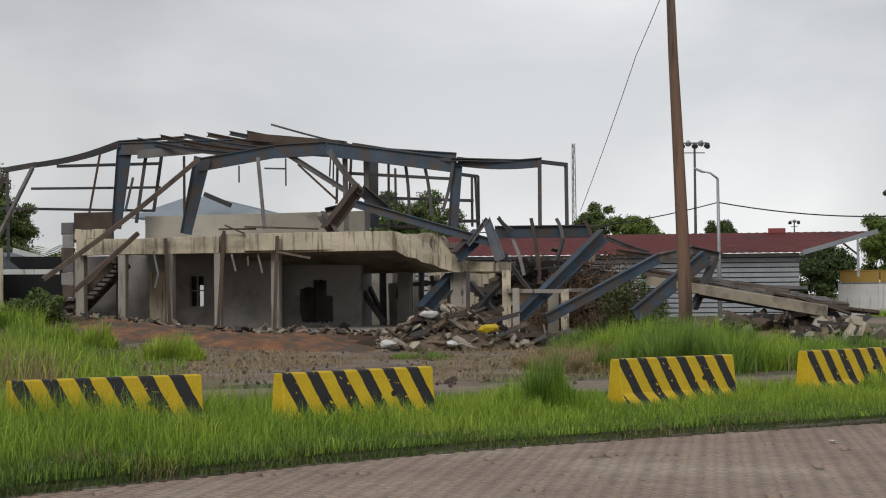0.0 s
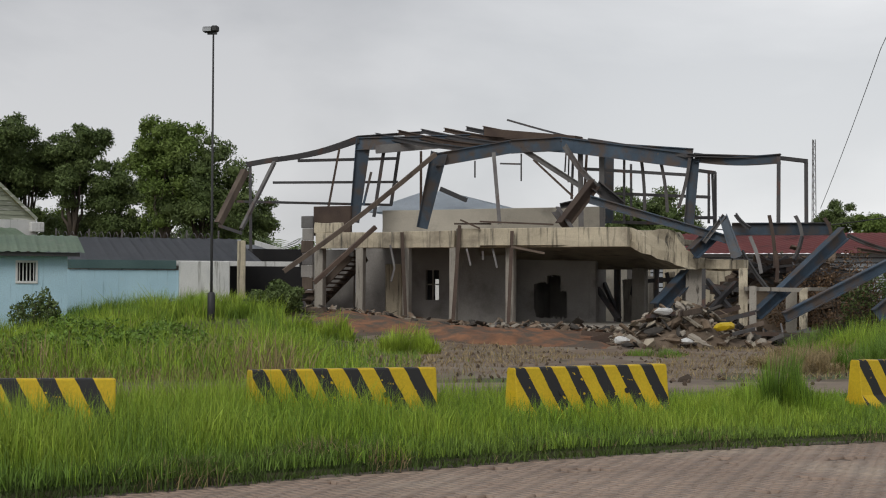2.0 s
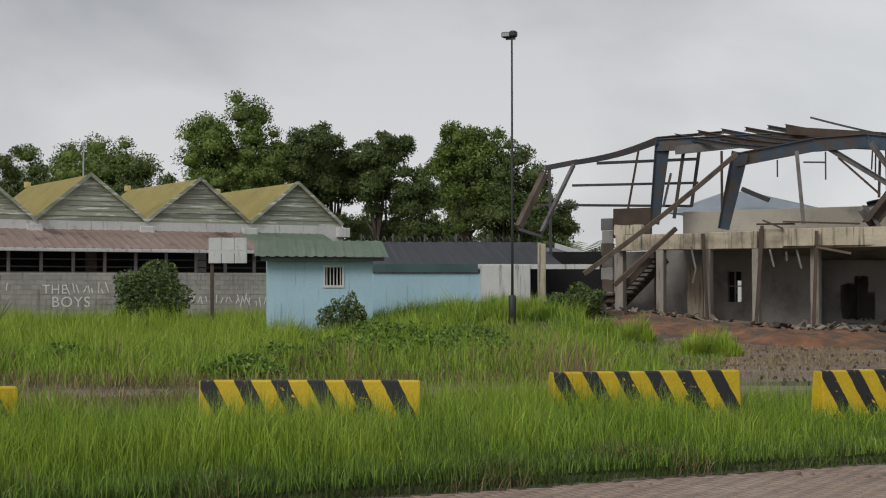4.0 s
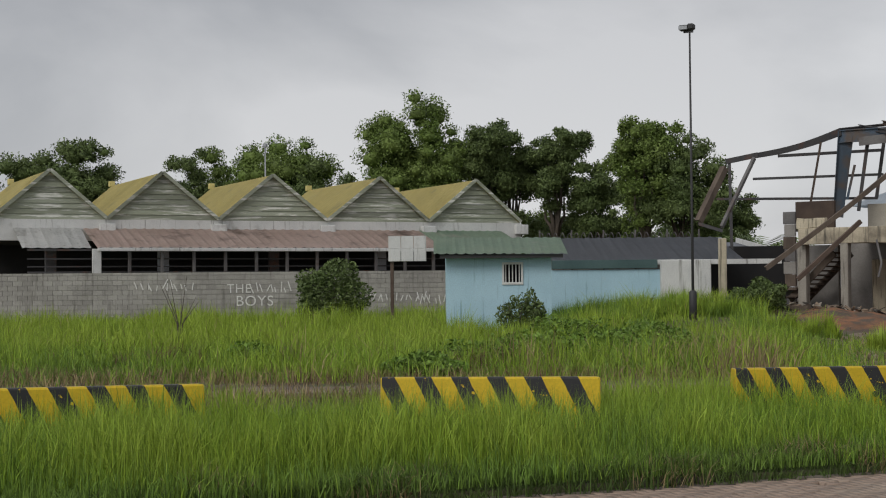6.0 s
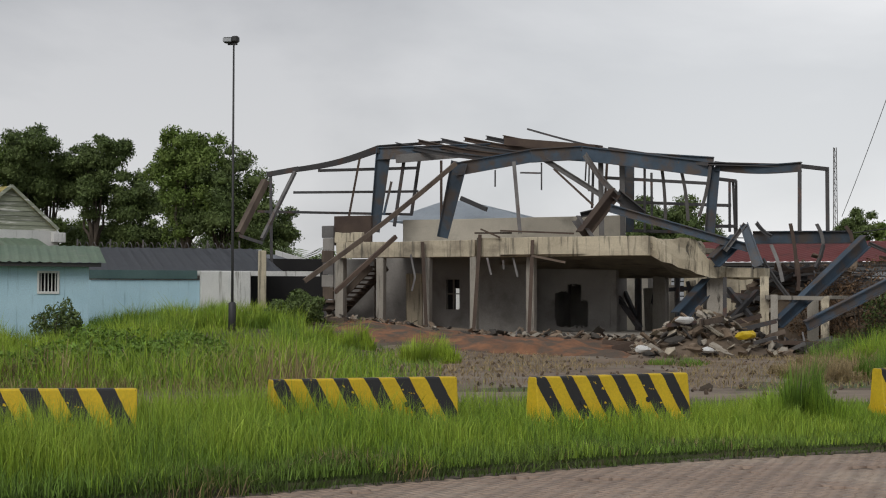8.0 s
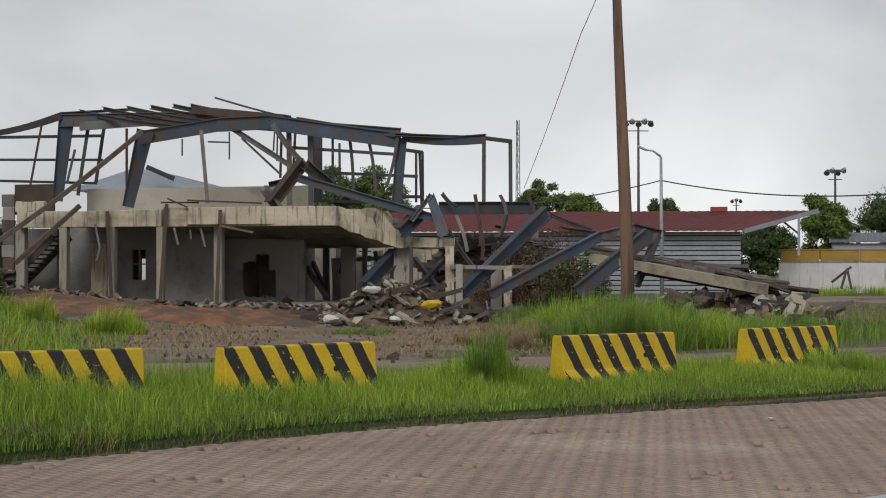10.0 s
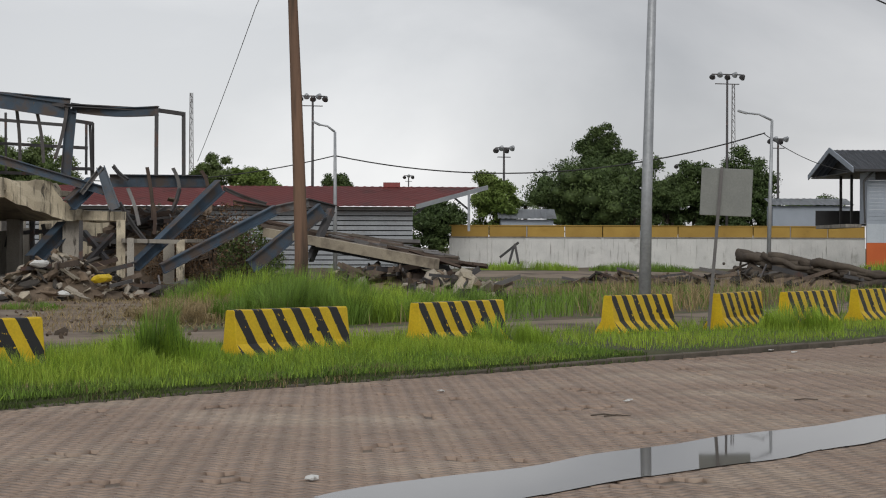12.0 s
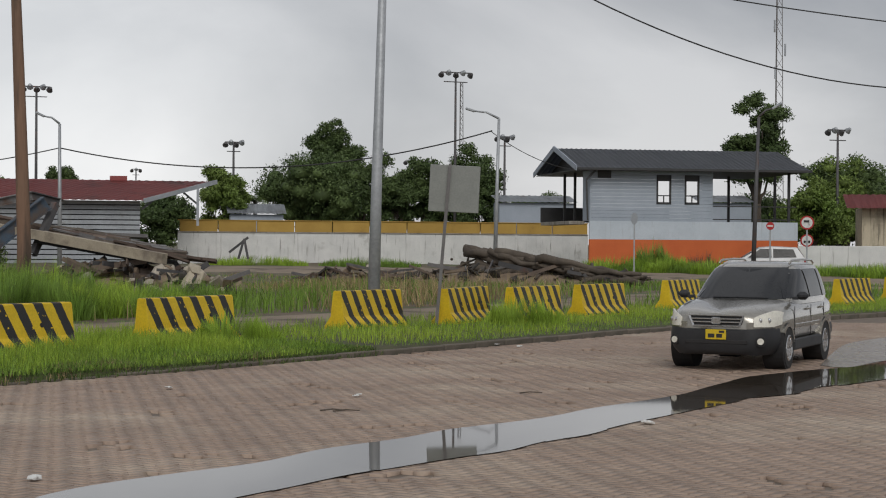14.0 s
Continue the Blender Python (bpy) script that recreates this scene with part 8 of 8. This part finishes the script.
for name, sel, mt, lb in (("rough_grass", ok & ~dry, M_GRASS2, "rough green grass over the waste ground"), ("straw_grass", ok & dry, M_DRY, "dry straw grass over the waste ground")):
    blades(name, X[sel], Y[sel], land(X[sel], Y[sel]), H[sel], gr.uniform(0.012, 0.03, sel.sum()), mt, lb, 8, 0.45)

def tuft(p, rad, h, n, mt, label, seed, w=0.02, lean=0.38):
    rr = np.random.RandomState(seed)
    a, q = rr.uniform(0, 6.283, n), np.sqrt(rr.uniform(0, 1, n)) * rad
    X, Y = p[0] + np.cos(a) * q, p[1] + np.sin(a) * q
    H = h * (1 - 0.55 * (q / rad) ** 2) * rr.uniform(0.45, 1.1, n)
    ob = blades("grass_tuft", X, Y, np.maximum(land(X, Y), 0.05), H, rr.uniform(w * 0.5, w, n), mt, label, seed, lean)
    return ob
tuft((1.52, 25.45, 0.37), 0.36, 1.25, 800, M_GRASS2, "tall green grass tuft between two barriers", 30, 0.02, 0.22)
tuft((1.42, 25.46, 0.37), 0.7, 0.85, 1500, M_GRASS, "tall green grass tuft between two barriers", 31, 0.018)
tuft((1.02, 24.48, 0.26), 0.7, 0.55, 1100, M_GRASS, "green grass tuft on the verge", 32, 0.014)
tuft((2.00, 25.92, 0.34), 0.8, 0.5, 1200, M_GRASS, "green grass tuft on the verge", 33, 0.014)
tuft((7.98, 29.96, 0.36), 0.8, 0.65, 1400, M_GRASS, "green grass tuft against a barrier", 34, 0.016)
tuft((15.89, 35.07, 0.54), 0.9, 0.75, 1500, M_GRASS, "green grass tuft before a barrier", 35, 0.018)
tuft((-11.48, 51.74, 0.41), 0.65, 1.0, 700, M_GRASSY, "bright green tuft in the yard", 36, 0.03)
tuft((-10.39, 51.97, 0.41), 0.55, 1.05, 600, M_GRASSY, "bright green tuft in the yard", 37, 0.03)
tuft((-7.42, 47.42, 0.42), 0.85, 1.0, 1100, M_GRASSY, "bright green tuft in the yard", 38, 0.03)
tuft((-0.62, 47.00, 0.58), 0.9, 0.35, 700, M_GRASS2, "low green tuft in the mud", 39, 0.025)
tuft((3.95, 43.82, 0.40), 1.8, 0.75, 3000, M_DRY, "heap of dry cut grass", 40, 0.022, 0.9)
tuft((5.14, 45.71, 0.49), 1.5, 0.7, 2200, M_DRY, "heap of dry cut grass", 41, 0.022, 0.9)
tuft((5.43, 45.68, 1.08), 1.6, 1.15, 2600, M_GRASS2, "tall green grass round the wooden pole", 42, 0.026)
tuft((5.59, 39.61, 1.13), 1.5, 1.25, 2600, M_GRASS2, "tall green grass round the wooden pole", 43, 0.024)
tuft((6.95, 43.45, 1.12), 1.7, 1.1, 2400, M_GRASS2, "tall green grass beyond the wooden pole", 44, 0.024)
for k, (p, w, h) in enumerate((((45.55, 83.37, 0.77), 1.6, 1.3), ((44.20, 84.09, 0.60), 1.3, 0.6), ((48.18, 83.03, 0.78), 2.2, 0.6), ((50.27, 80.61, 0.82), 2.2, 0.7), ((51.92, 77.16, 1.02), 2.6, 0.7), ((53.93, 74.53, 1.06), 2.6, 0.8), ((26.67, 96.38, 0.53), 3.0, 0.7), ((32.91, 94.43, 0.56), 3.0, 0.7))):
    tuft(p, w, h, 1500, M_GRASS2 if k % 2 else M_GRASS, "tall grass along the far wall", 60 + k, 0.04)
bush("bush", *pt((-29.45, 56.82, 1.85)), 1.35, 2.3, "dark rounded shrub before the grey wall", M_LEAF2, 8000, 3, 0.075)
bush("bush", *pt((-19.52, 50.35, 1.28)), 0.7, 1.2, "small leafy weed against the blue hut", M_LEAF2, 1400, 4, 0.06)
bush("bush", *pt((-19.11, 50.51, 1.37)), 0.45, 1.3, "small leafy weed against the blue hut", M_LEAF2, 1100, 5, 0.06)
bush("bush", *pt((-13.57, 58.45, 1.38)), 0.8, 1.1, "dark green creeper bush by the stair", M_LEAF2, 4200, 6, 0.07)
bush("bush", *pt((-13.98, 57.32, 1.20)), 0.6, 0.8, "dark green creeper bush by the stair", M_LEAF2, 2600, 7, 0.07)
bush("bush", *pt((53.38, 114.13, 4.05)), 1.9, 4.6, "shrub growing over the wall end", M_LEAF2, 1500, 9, 0.2)
bush("bush", *pt((5.70, 43.63, 1.28)), 1.0, 0.9, "leafy weeds beside the wooden pole", M_LEAF, 900, 10, 0.1)
for k, (x, y, w, h) in enumerate(((-21.3, 33.5, 0.9, 0.75), (-22.4, 33.8, 0.7, 0.6), (-14.3, 33.6, 0.8, 0.7), (-15.1, 34.0, 0.7, 0.6), (-20.4, 35.8, 0.8, 0.6), (-17.6, 34.6, 0.9, 0.55), (-12.6, 35.2, 0.6, 0.5))):
    tuft((x, y), w, h, 420, M_DEAD, "dead brown stalks at the edge of the field", 230 + k, 0.022, 0.7)
# bare sapling in the field
sp = thing("bare_sapling", pose(*(-25.67, 40.56, 1.13)[:2], 0.4), "thin bare sapling in the tall grass", "sapling")
bm = bmesh.new()
for k in range(7):
    a = k * 0.9
    add_rod(bm, [(0, 0, -0.3), (0.08 * math.cos(a), 0.08 * math.sin(a), 0.7), (0.6 * math.cos(a), 0.3 * math.sin(a), 1.3 + 0.12 * k)], [0.02, 0.014, 0.005], 5)
part("twigs", bm, M_BARK, sp)["kind"] = "stuff"

for k, (p, w, h) in enumerate((((-18.22, 55.06, 1.04), 2.2, 1.0), ((-16.96, 56.51, 1.02), 2.0, 1.05), ((-15.83, 58.39, 0.99), 1.8, 0.9), ((-18.25, 52.94, 1.07), 2.2, 1.0), ((-14.19, 56.24, 1.03), 1.0, 0.6))):
    tuft(p, w, h, 2600, (M_GRASS2, M_GRASS, M_GRASSY)[k % 3], "rank grass on the mound by the yard wall", 80 + k, 0.03)
for k, (p, w, h) in enumerate((((-14.50, 35.13, 0.60), 1.0, 0.6), ((-13.98, 37.48, 0.59), 1.3, 0.7), ((-13.26, 39.85, 0.58), 1.2, 0.65), ((-14.45, 31.88, 0.60), 0.8, 0.45), ((-13.08, 43.06, 0.77), 1.2, 0.7), ((-19.86, 34.72, 0.72), 0.9, 0.5), ((-15.70, 44.30, 0.89), 1.2, 0.75), ((-11.04, 40.52, 0.57), 0.9, 0.5))):
    bush("weed_clump", *pt(p), w, h * 1.15, "dark broad-leaved weeds among the field grass", M_GRASS2, 1700, 20 + k, 0.06)
bush("creeper", *pt((5.71, 63.24, 2.60)), 1.9, 3.0, "withered creeper over the collapsed timber", M_DEAD, 3600, 41, 0.055)
bush("creeper", *pt((6.85, 62.63, 2.39)), 1.3, 2.4, "green creeper over the collapsed timber", M_LEAF2, 3000, 42, 0.06)
bush("creeper", *pt((4.12, 63.87, 2.19)), 1.0, 2.2, "withered creeper over the collapsed timber", M_DEAD, 2200, 43, 0.055)

# the belt of tall grass round the wooden pole and before the fallen roof
tg = random.Random(77)
for k in range(17):
    az, r_ = radians(4.6 + 8.6 * k / 16), tg.uniform(40.5, 47)
    tuft((math.sin(az) * r_, math.cos(az) * r_), tg.uniform(0.8, 1.4), tg.uniform(0.85, 1.5) * (1.0 if k < 10 else 0.7), 1300, (M_GRASS2, M_GRASS2, M_GRASS, M_GRASSY)[k % 4], "tall rank grass around the wooden pole", 120 + k, 0.024)
for k in range(10):
    az, r_ = radians(3.4 + 4.6 * k / 9), tg.uniform(38.5, 43)
    tuft((math.sin(az) * r_, math.cos(az) * r_), tg.uniform(0.7, 1.2), tg.uniform(0.35, 0.75), 1300, M_DRY, "flattened heap of straw-coloured cut grass", 150 + k, 0.02, 1.3)
# trodden straw on the mud
X, Y, az, r = polar(9000, -10.5, 7.5, 33.5, 54, gr)
c = cloud(0.25, X, Y, 9.0)
sel = (off_track(X, Y) > 1.4) & (c > -0.12)
blades("trodden_straw", X[sel], Y[sel], land(X[sel], Y[sel]) + 0.05, gr.uniform(0.06, 0.2, sel.sum()), gr.uniform(0.01, 0.022, sel.sum()), M_DRY, "trodden straw on the muddy yard", 9, 1.6)

for k in range(12):
    p = Vector((43.56, 83.86, 0.76)).lerp(Vector((54.53, 71.60, 1.10)), k / 11)
    tuft(p, tg.uniform(1.6, 2.6), tg.uniform(0.6, 1.15), 1300, (M_GRASS, M_GRASS2)[k % 2], "tall grass below the orange wall", 180 + k, 0.045)
tuft((45.49, 83.40), 1.1, 1.9, 900, M_GRASS2, "dark reedy weeds against the orange wall", 51, 0.05, 0.25)
tuft((48.1, 82.6), 0.9, 1.3, 500, M_DEAD, "brown reedy stalks against the orange wall", 52, 0.04, 0.3)

for k, (p, h) in enumerate((((5.40, 41.15, 0.91), 1.5), ((6.18, 41.54, 0.90), 1.45), ((5.61, 40.11, 0.94), 1.2), ((5.04, 41.70, 0.90), 1.3), ((6.87, 41.94, 0.89), 1.2))):
    tuft(p, 0.9, h, 1500, (M_GRASS2, M_GRASS)[k % 2], "tall rank grass around the wooden pole", 210 + k, 0.024, 0.3)
# ragged fringe hanging over the kerb
X, Y, s = along_kerb(48000, -0.10, 0.85, near[0], near[-1], gr)
c = cloud(1.4, X, Y, 12.0)
H = (0.10 + 0.10 * step(-X, -3, 6)) * (1 + 0.9 * c) * gr.uniform(0.5, 1.3, len(X))
dark = gr.uniform(0, 1, len(X)) + 0.5 * c
for name, sel, mt, lb in (("kerb_fringe", (H > 0.03) & (dark < 0.78), M_WEED, "ragged dark grass fringe over the kerb"), ("dry_fringe", (H > 0.03) & (dark >= 0.98), M_DRY, "dry stalks along the kerb")):
    blades(name, X[sel], Y[sel], np.where(s[sel] < 0.05, -0.01, 0.06), H[sel], gr.uniform(0.007, 0.014, sel.sum()), mt, lb, 14, 0.8)

# ---- water and litter on the road ----
def puddle():
    up = smooth_line([(1.89, 12.87, 0.00), (3.27, 13.91, 0.00), (5.14, 15.28, 0.00), (6.93, 16.41, 0.00), (8.39, 17.43, 0.00), (10.80, 19.15, 0.00), (13.31, 21.46, 0.00), (15.28, 22.48, 0.00), (16.89, 23.40, 0.00), (21.08, 26.14, 0.00)], 0.25)
    dn = smooth_line([(2.81, 11.96, 0.00), (3.87, 12.87, 0.00), (5.01, 13.70, 0.00), (6.22, 14.33, 0.00), (7.30, 15.16, 0.00), (9.61, 17.04, 0.00), (11.36, 18.32, 0.00), (13.39, 19.61, 0.00), (14.96, 20.54, 0.00), (19.00, 23.29, 0.00)], 0.25)
    V, F = [], []
    n = 90
    for i in range(n):
        a, b = up[int(i / (n - 1) * (len(up) - 1))], dn[int(i / (n - 1) * (len(dn) - 1))]
        a = a + (a - b) * 0.16 * noise.noise((i * 0.16, 0, 0))
        b = b + (b - a) * 0.10 * noise.noise((i * 0.2, 9, 0))
        V += [(a.x, a.y, 0.012), (b.x, b.y, 0.012)]
    F = [(2 * i, 2 * i + 1, 2 * i + 3, 2 * i + 2) for i in range(n - 1)]
    m = bpy.data.materials.new("puddle_water")
    m.use_nodes = True
    b = m.node_tree.nodes["Principled BSDF"]
    b.inputs["Base Color"].default_value = (0.06, 0.05, 0.04, 1)
    b.inputs["Roughness"].default_value = 0.03
    b.inputs["IOR"].default_value = 1.42
    b.inputs["Specular IOR Level"].default_value = 0.9
    w = m.node_tree.nodes.new("ShaderNodeTexNoise")
    w.inputs["Scale"].default_value = 3.0
    bp = m.node_tree.nodes.new("ShaderNodeBump")
    bp.inputs["Strength"].default_value, bp.inputs["Distance"].default_value = 0.02, 0.01
    m.node_tree.links.new(w.outputs[0], bp.inputs["Height"])
    m.node_tree.links.new(bp.outputs[0], b.inputs["Normal"])
    ob = raw_mesh("puddle", V, F, m)
    tagged(ob, "long shallow puddle mirroring the grey sky", "puddle", kind="structure")
puddle()
def wet_patch():
    """Paving darkened and glazed by standing water beyond the puddle."""
    rim = smooth_line([(15.62, 23.17), (18.06, 26.32), (19.83, 28.38), (21.78, 29.95), (23.83, 31.27), (17.97, 23.58), (17.29, 23.77), (15.75, 22.62), (15.62, 23.17)], 0.3)
    c = sum(rim, Vector()) / len(rim)
    V = [(c.x, c.y, 0.011)] + [(p.x, p.y, 0.011) for p in rim]
    m = mat("wet_paving", (0.26, 0.215, 0.175), (0.20, 0.165, 0.135), rough=0.26, scale=1.2, fine=9, bump=0.5, spec=1.0)
    ob = raw_mesh("wet_paving", V, [(0, i, i + 1) for i in range(1, len(rim))], m)
    tagged(ob, "glistening wet stretch of paving beside the puddle", "wet paving", kind="structure")
wet_patch()
lt = random.Random(12)
LITTER = [(2.04, 13.82, 0.00), (6.87, 20.13, 0.00), (8.75, 16.11, 0.00), (8.73, 16.15, 0.00), (6.79, 19.98, 0.00), (12.99, 28.91, 0.00), (12.80, 29.50, 0.00), (-1.34, 20.98, 0.10), (4.90, 21.83, 0.00), (2.03, 13.84, 0.00)]
for p in LITTER:
    bm = bmesh.new()
    bmesh.ops.create_icosphere(bm, subdivisions=1, radius=0.045)
    for v in bm.verts:
        v.co = Vector((v.co.x * 1.3, v.co.y, v.co.z * 0.35 + 0.02)) + Vector(noise.noise_vector(v.co * 9 + Vector(p))) * 0.03
    ob = part("paper_litter", bm, M_WHITE)
    ob.location = (p[0], p[1], max(p[2], 0.0) + 0.01)
    tagged(ob, "crumpled white scrap of paper on the ground", "litter", "litter on the road")
for p in ((6.15, 18.41, 0.00), (9.12, 19.93, 0.00), (6.03, 18.52, 0.00)):
    ob = pole("twig", None, M_BARK, [(p[0] - 0.16, p[1], 0.012), (p[0], p[1] + 0.04, 0.02), (p[0] + 0.14, p[1] - 0.03, 0.012)], [0.009, 0.008, 0.005], 5)
    tagged(ob, "dark broken stick lying on the paving", "stick", "sticks on the road")

# ---- kerb stones and paving, piece by piece ----
kerb = tagged(new("kerb"), "worn concrete kerb with grass hanging over it", "kerb", kind="structure")
def kerb_stones():
    bm = bmesh.new()
    add_box(bm, -0.485, 0.485, -0.07, 0.07, -0.15, 0.1, 0.018)
    me = bpy.data.meshes.new("kerb_stone")
    bm.to_mesh(me)
    bm.free()
    me.materials.append(M_KERB)
    rng = random.Random(3)
    walked, k = 0.0, 0
    for a, b in zip(KERB_LINE, KERB_LINE[1:]):
        d = b - a
        while walked < d.length:
            p = a + d.normalized() * walked
            if -16 < p.x < 60:
                ob = new("kerb_stone", me)
                ob.parent = kerb
                ob.matrix_local = pose(p.x, p.y, rng.uniform(-0.02, 0.0) - 0.085 * (1 - float(step(p.x, 0.0, 13.0))), rng.uniform(-2, 2), rng.uniform(-0.6, 0.6), math.degrees(math.atan2(d.y, d.x)) + rng.uniform(-1, 1))
            walked += 1.0
        walked -= d.length
kerb_stones()

paving = tagged(new("paving"), "reddish-grey concrete block paving, worn and damp", "paving", kind="structure")
def pavers():
    head = math.radians(36)
    cu, su = math.cos(head), math.sin(head)
    L, Wd = 0.21, 0.105
    I, J = np.meshgrid(np.arange(-290, 590), np.arange(-210, 250))
    I, J = I.ravel(), J.ravel()
    lying, upright = (I - J) % 4 == 0, (I - J) % 4 == 2
    U_ = np.concatenate([I[lying] + 1.0, I[upright] + 0.5]) * Wd
    V_ = np.concatenate([J[lying] + 0.5, J[upright] + 0.0]) * Wd
    turn = np.concatenate([np.zeros(lying.sum()), np.ones(upright.sum())])
    X, Y = U_ * cu - V_ * su, U_ * su + V_ * cu
    r, az = np.hypot(X, Y), np.degrees(np.arctan2(X, Y))
    s = beyond(X, Y)
    nr = np.random.RandomState(8)
    ok = (s < -0.16) & (r > 10.5) & (r < 44) & (az > -27) & (az < 38)
    X, Y, r, s, turn = X[ok], Y[ok], r[ok], s[ok], turn[ok]
    n = len(X)
    dip = np.array([noise.noise((x * 0.3, y * 0.3, 4.0)) for x, y in zip(X, Y)])
    hole = np.array([noise.noise((x * 1.1, y * 1.1, 8.0)) for x, y in zip(X, Y)])
    Z = 0.006 * dip + nr.uniform(-0.003, 0.003, n) - 0.045 * ((hole > 0.44) & (nr.uniform(0, 1, n) < 0.6))
    order = np.argsort(r)
    hx, hy = L / 2 - 0.003, Wd / 2 - 0.003
    bm = bmesh.new()
    add_box(bm, -hx, hx, -hy, hy, -0.06, 0.0, 0.004)
    me = bpy.data.meshes.new("paver")
    bm.to_mesh(me)
    bm.free()
    me.materials.append(M_PAVER_ONE)
    for i in order[:300]:
        ob = new("paver", me)
        ob.parent = paving
        ob.matrix_local = pose(X[i], Y[i], Z[i], nr.uniform(-0.8, 0.8), nr.uniform(-0.8, 0.8), 36 + 90 * turn[i])
    rest = order[300:]
    m = len(rest)
    tx, ty = nr.uniform(-0.012, 0.012, m), nr.uniform(-0.02, 0.02, m)
    corners = []
    for sx, sy, dz in ((-1, -1, 0), (1, -1, 0), (1, 1, 0), (-1, 1, 0), (-1, -1, 1), (1, -1, 1), (1, 1, 1), (-1, 1, 1)):
        k = 1.0 if dz else 0.97
        flat = turn[rest] < 0.5
        ux, vy = np.where(flat, sx * hx, sy * -hy) * k, np.where(flat, sy * hy, sx * hx) * k
        corners.append(np.stack([X[rest] + ux * cu - vy * su, Y[rest] + ux * su + vy * cu, Z[rest] - 0.0 + tx * ux + ty * vy - dz * 0.045], 1))
    V = np.stack(corners, 1).reshape(-1, 3)
    b = np.arange(m)[:, None] * 8
    faces = np.concatenate([b + np.array([[0, 1, 2, 3]]), b + np.array([[0, 4, 5, 1]]), b + np.array([[1, 5, 6, 2]]), b + np.array([[2, 6, 7, 3]]), b + np.array([[3, 7, 4, 0]])])
    ob = quads_mesh("paving_field", V, faces, np.zeros((0, 3), int), M_PAVER)
    ob.parent = paving
    ob["kind"] = "stuff"
M_PAVER_ONE = mat("paver_single", (0.405, 0.30, 0.232), (0.322, 0.237, 0.183), rough=0.66, scale=0.35, fine=30, bump=0.3, rnd=0.16)
pavers()
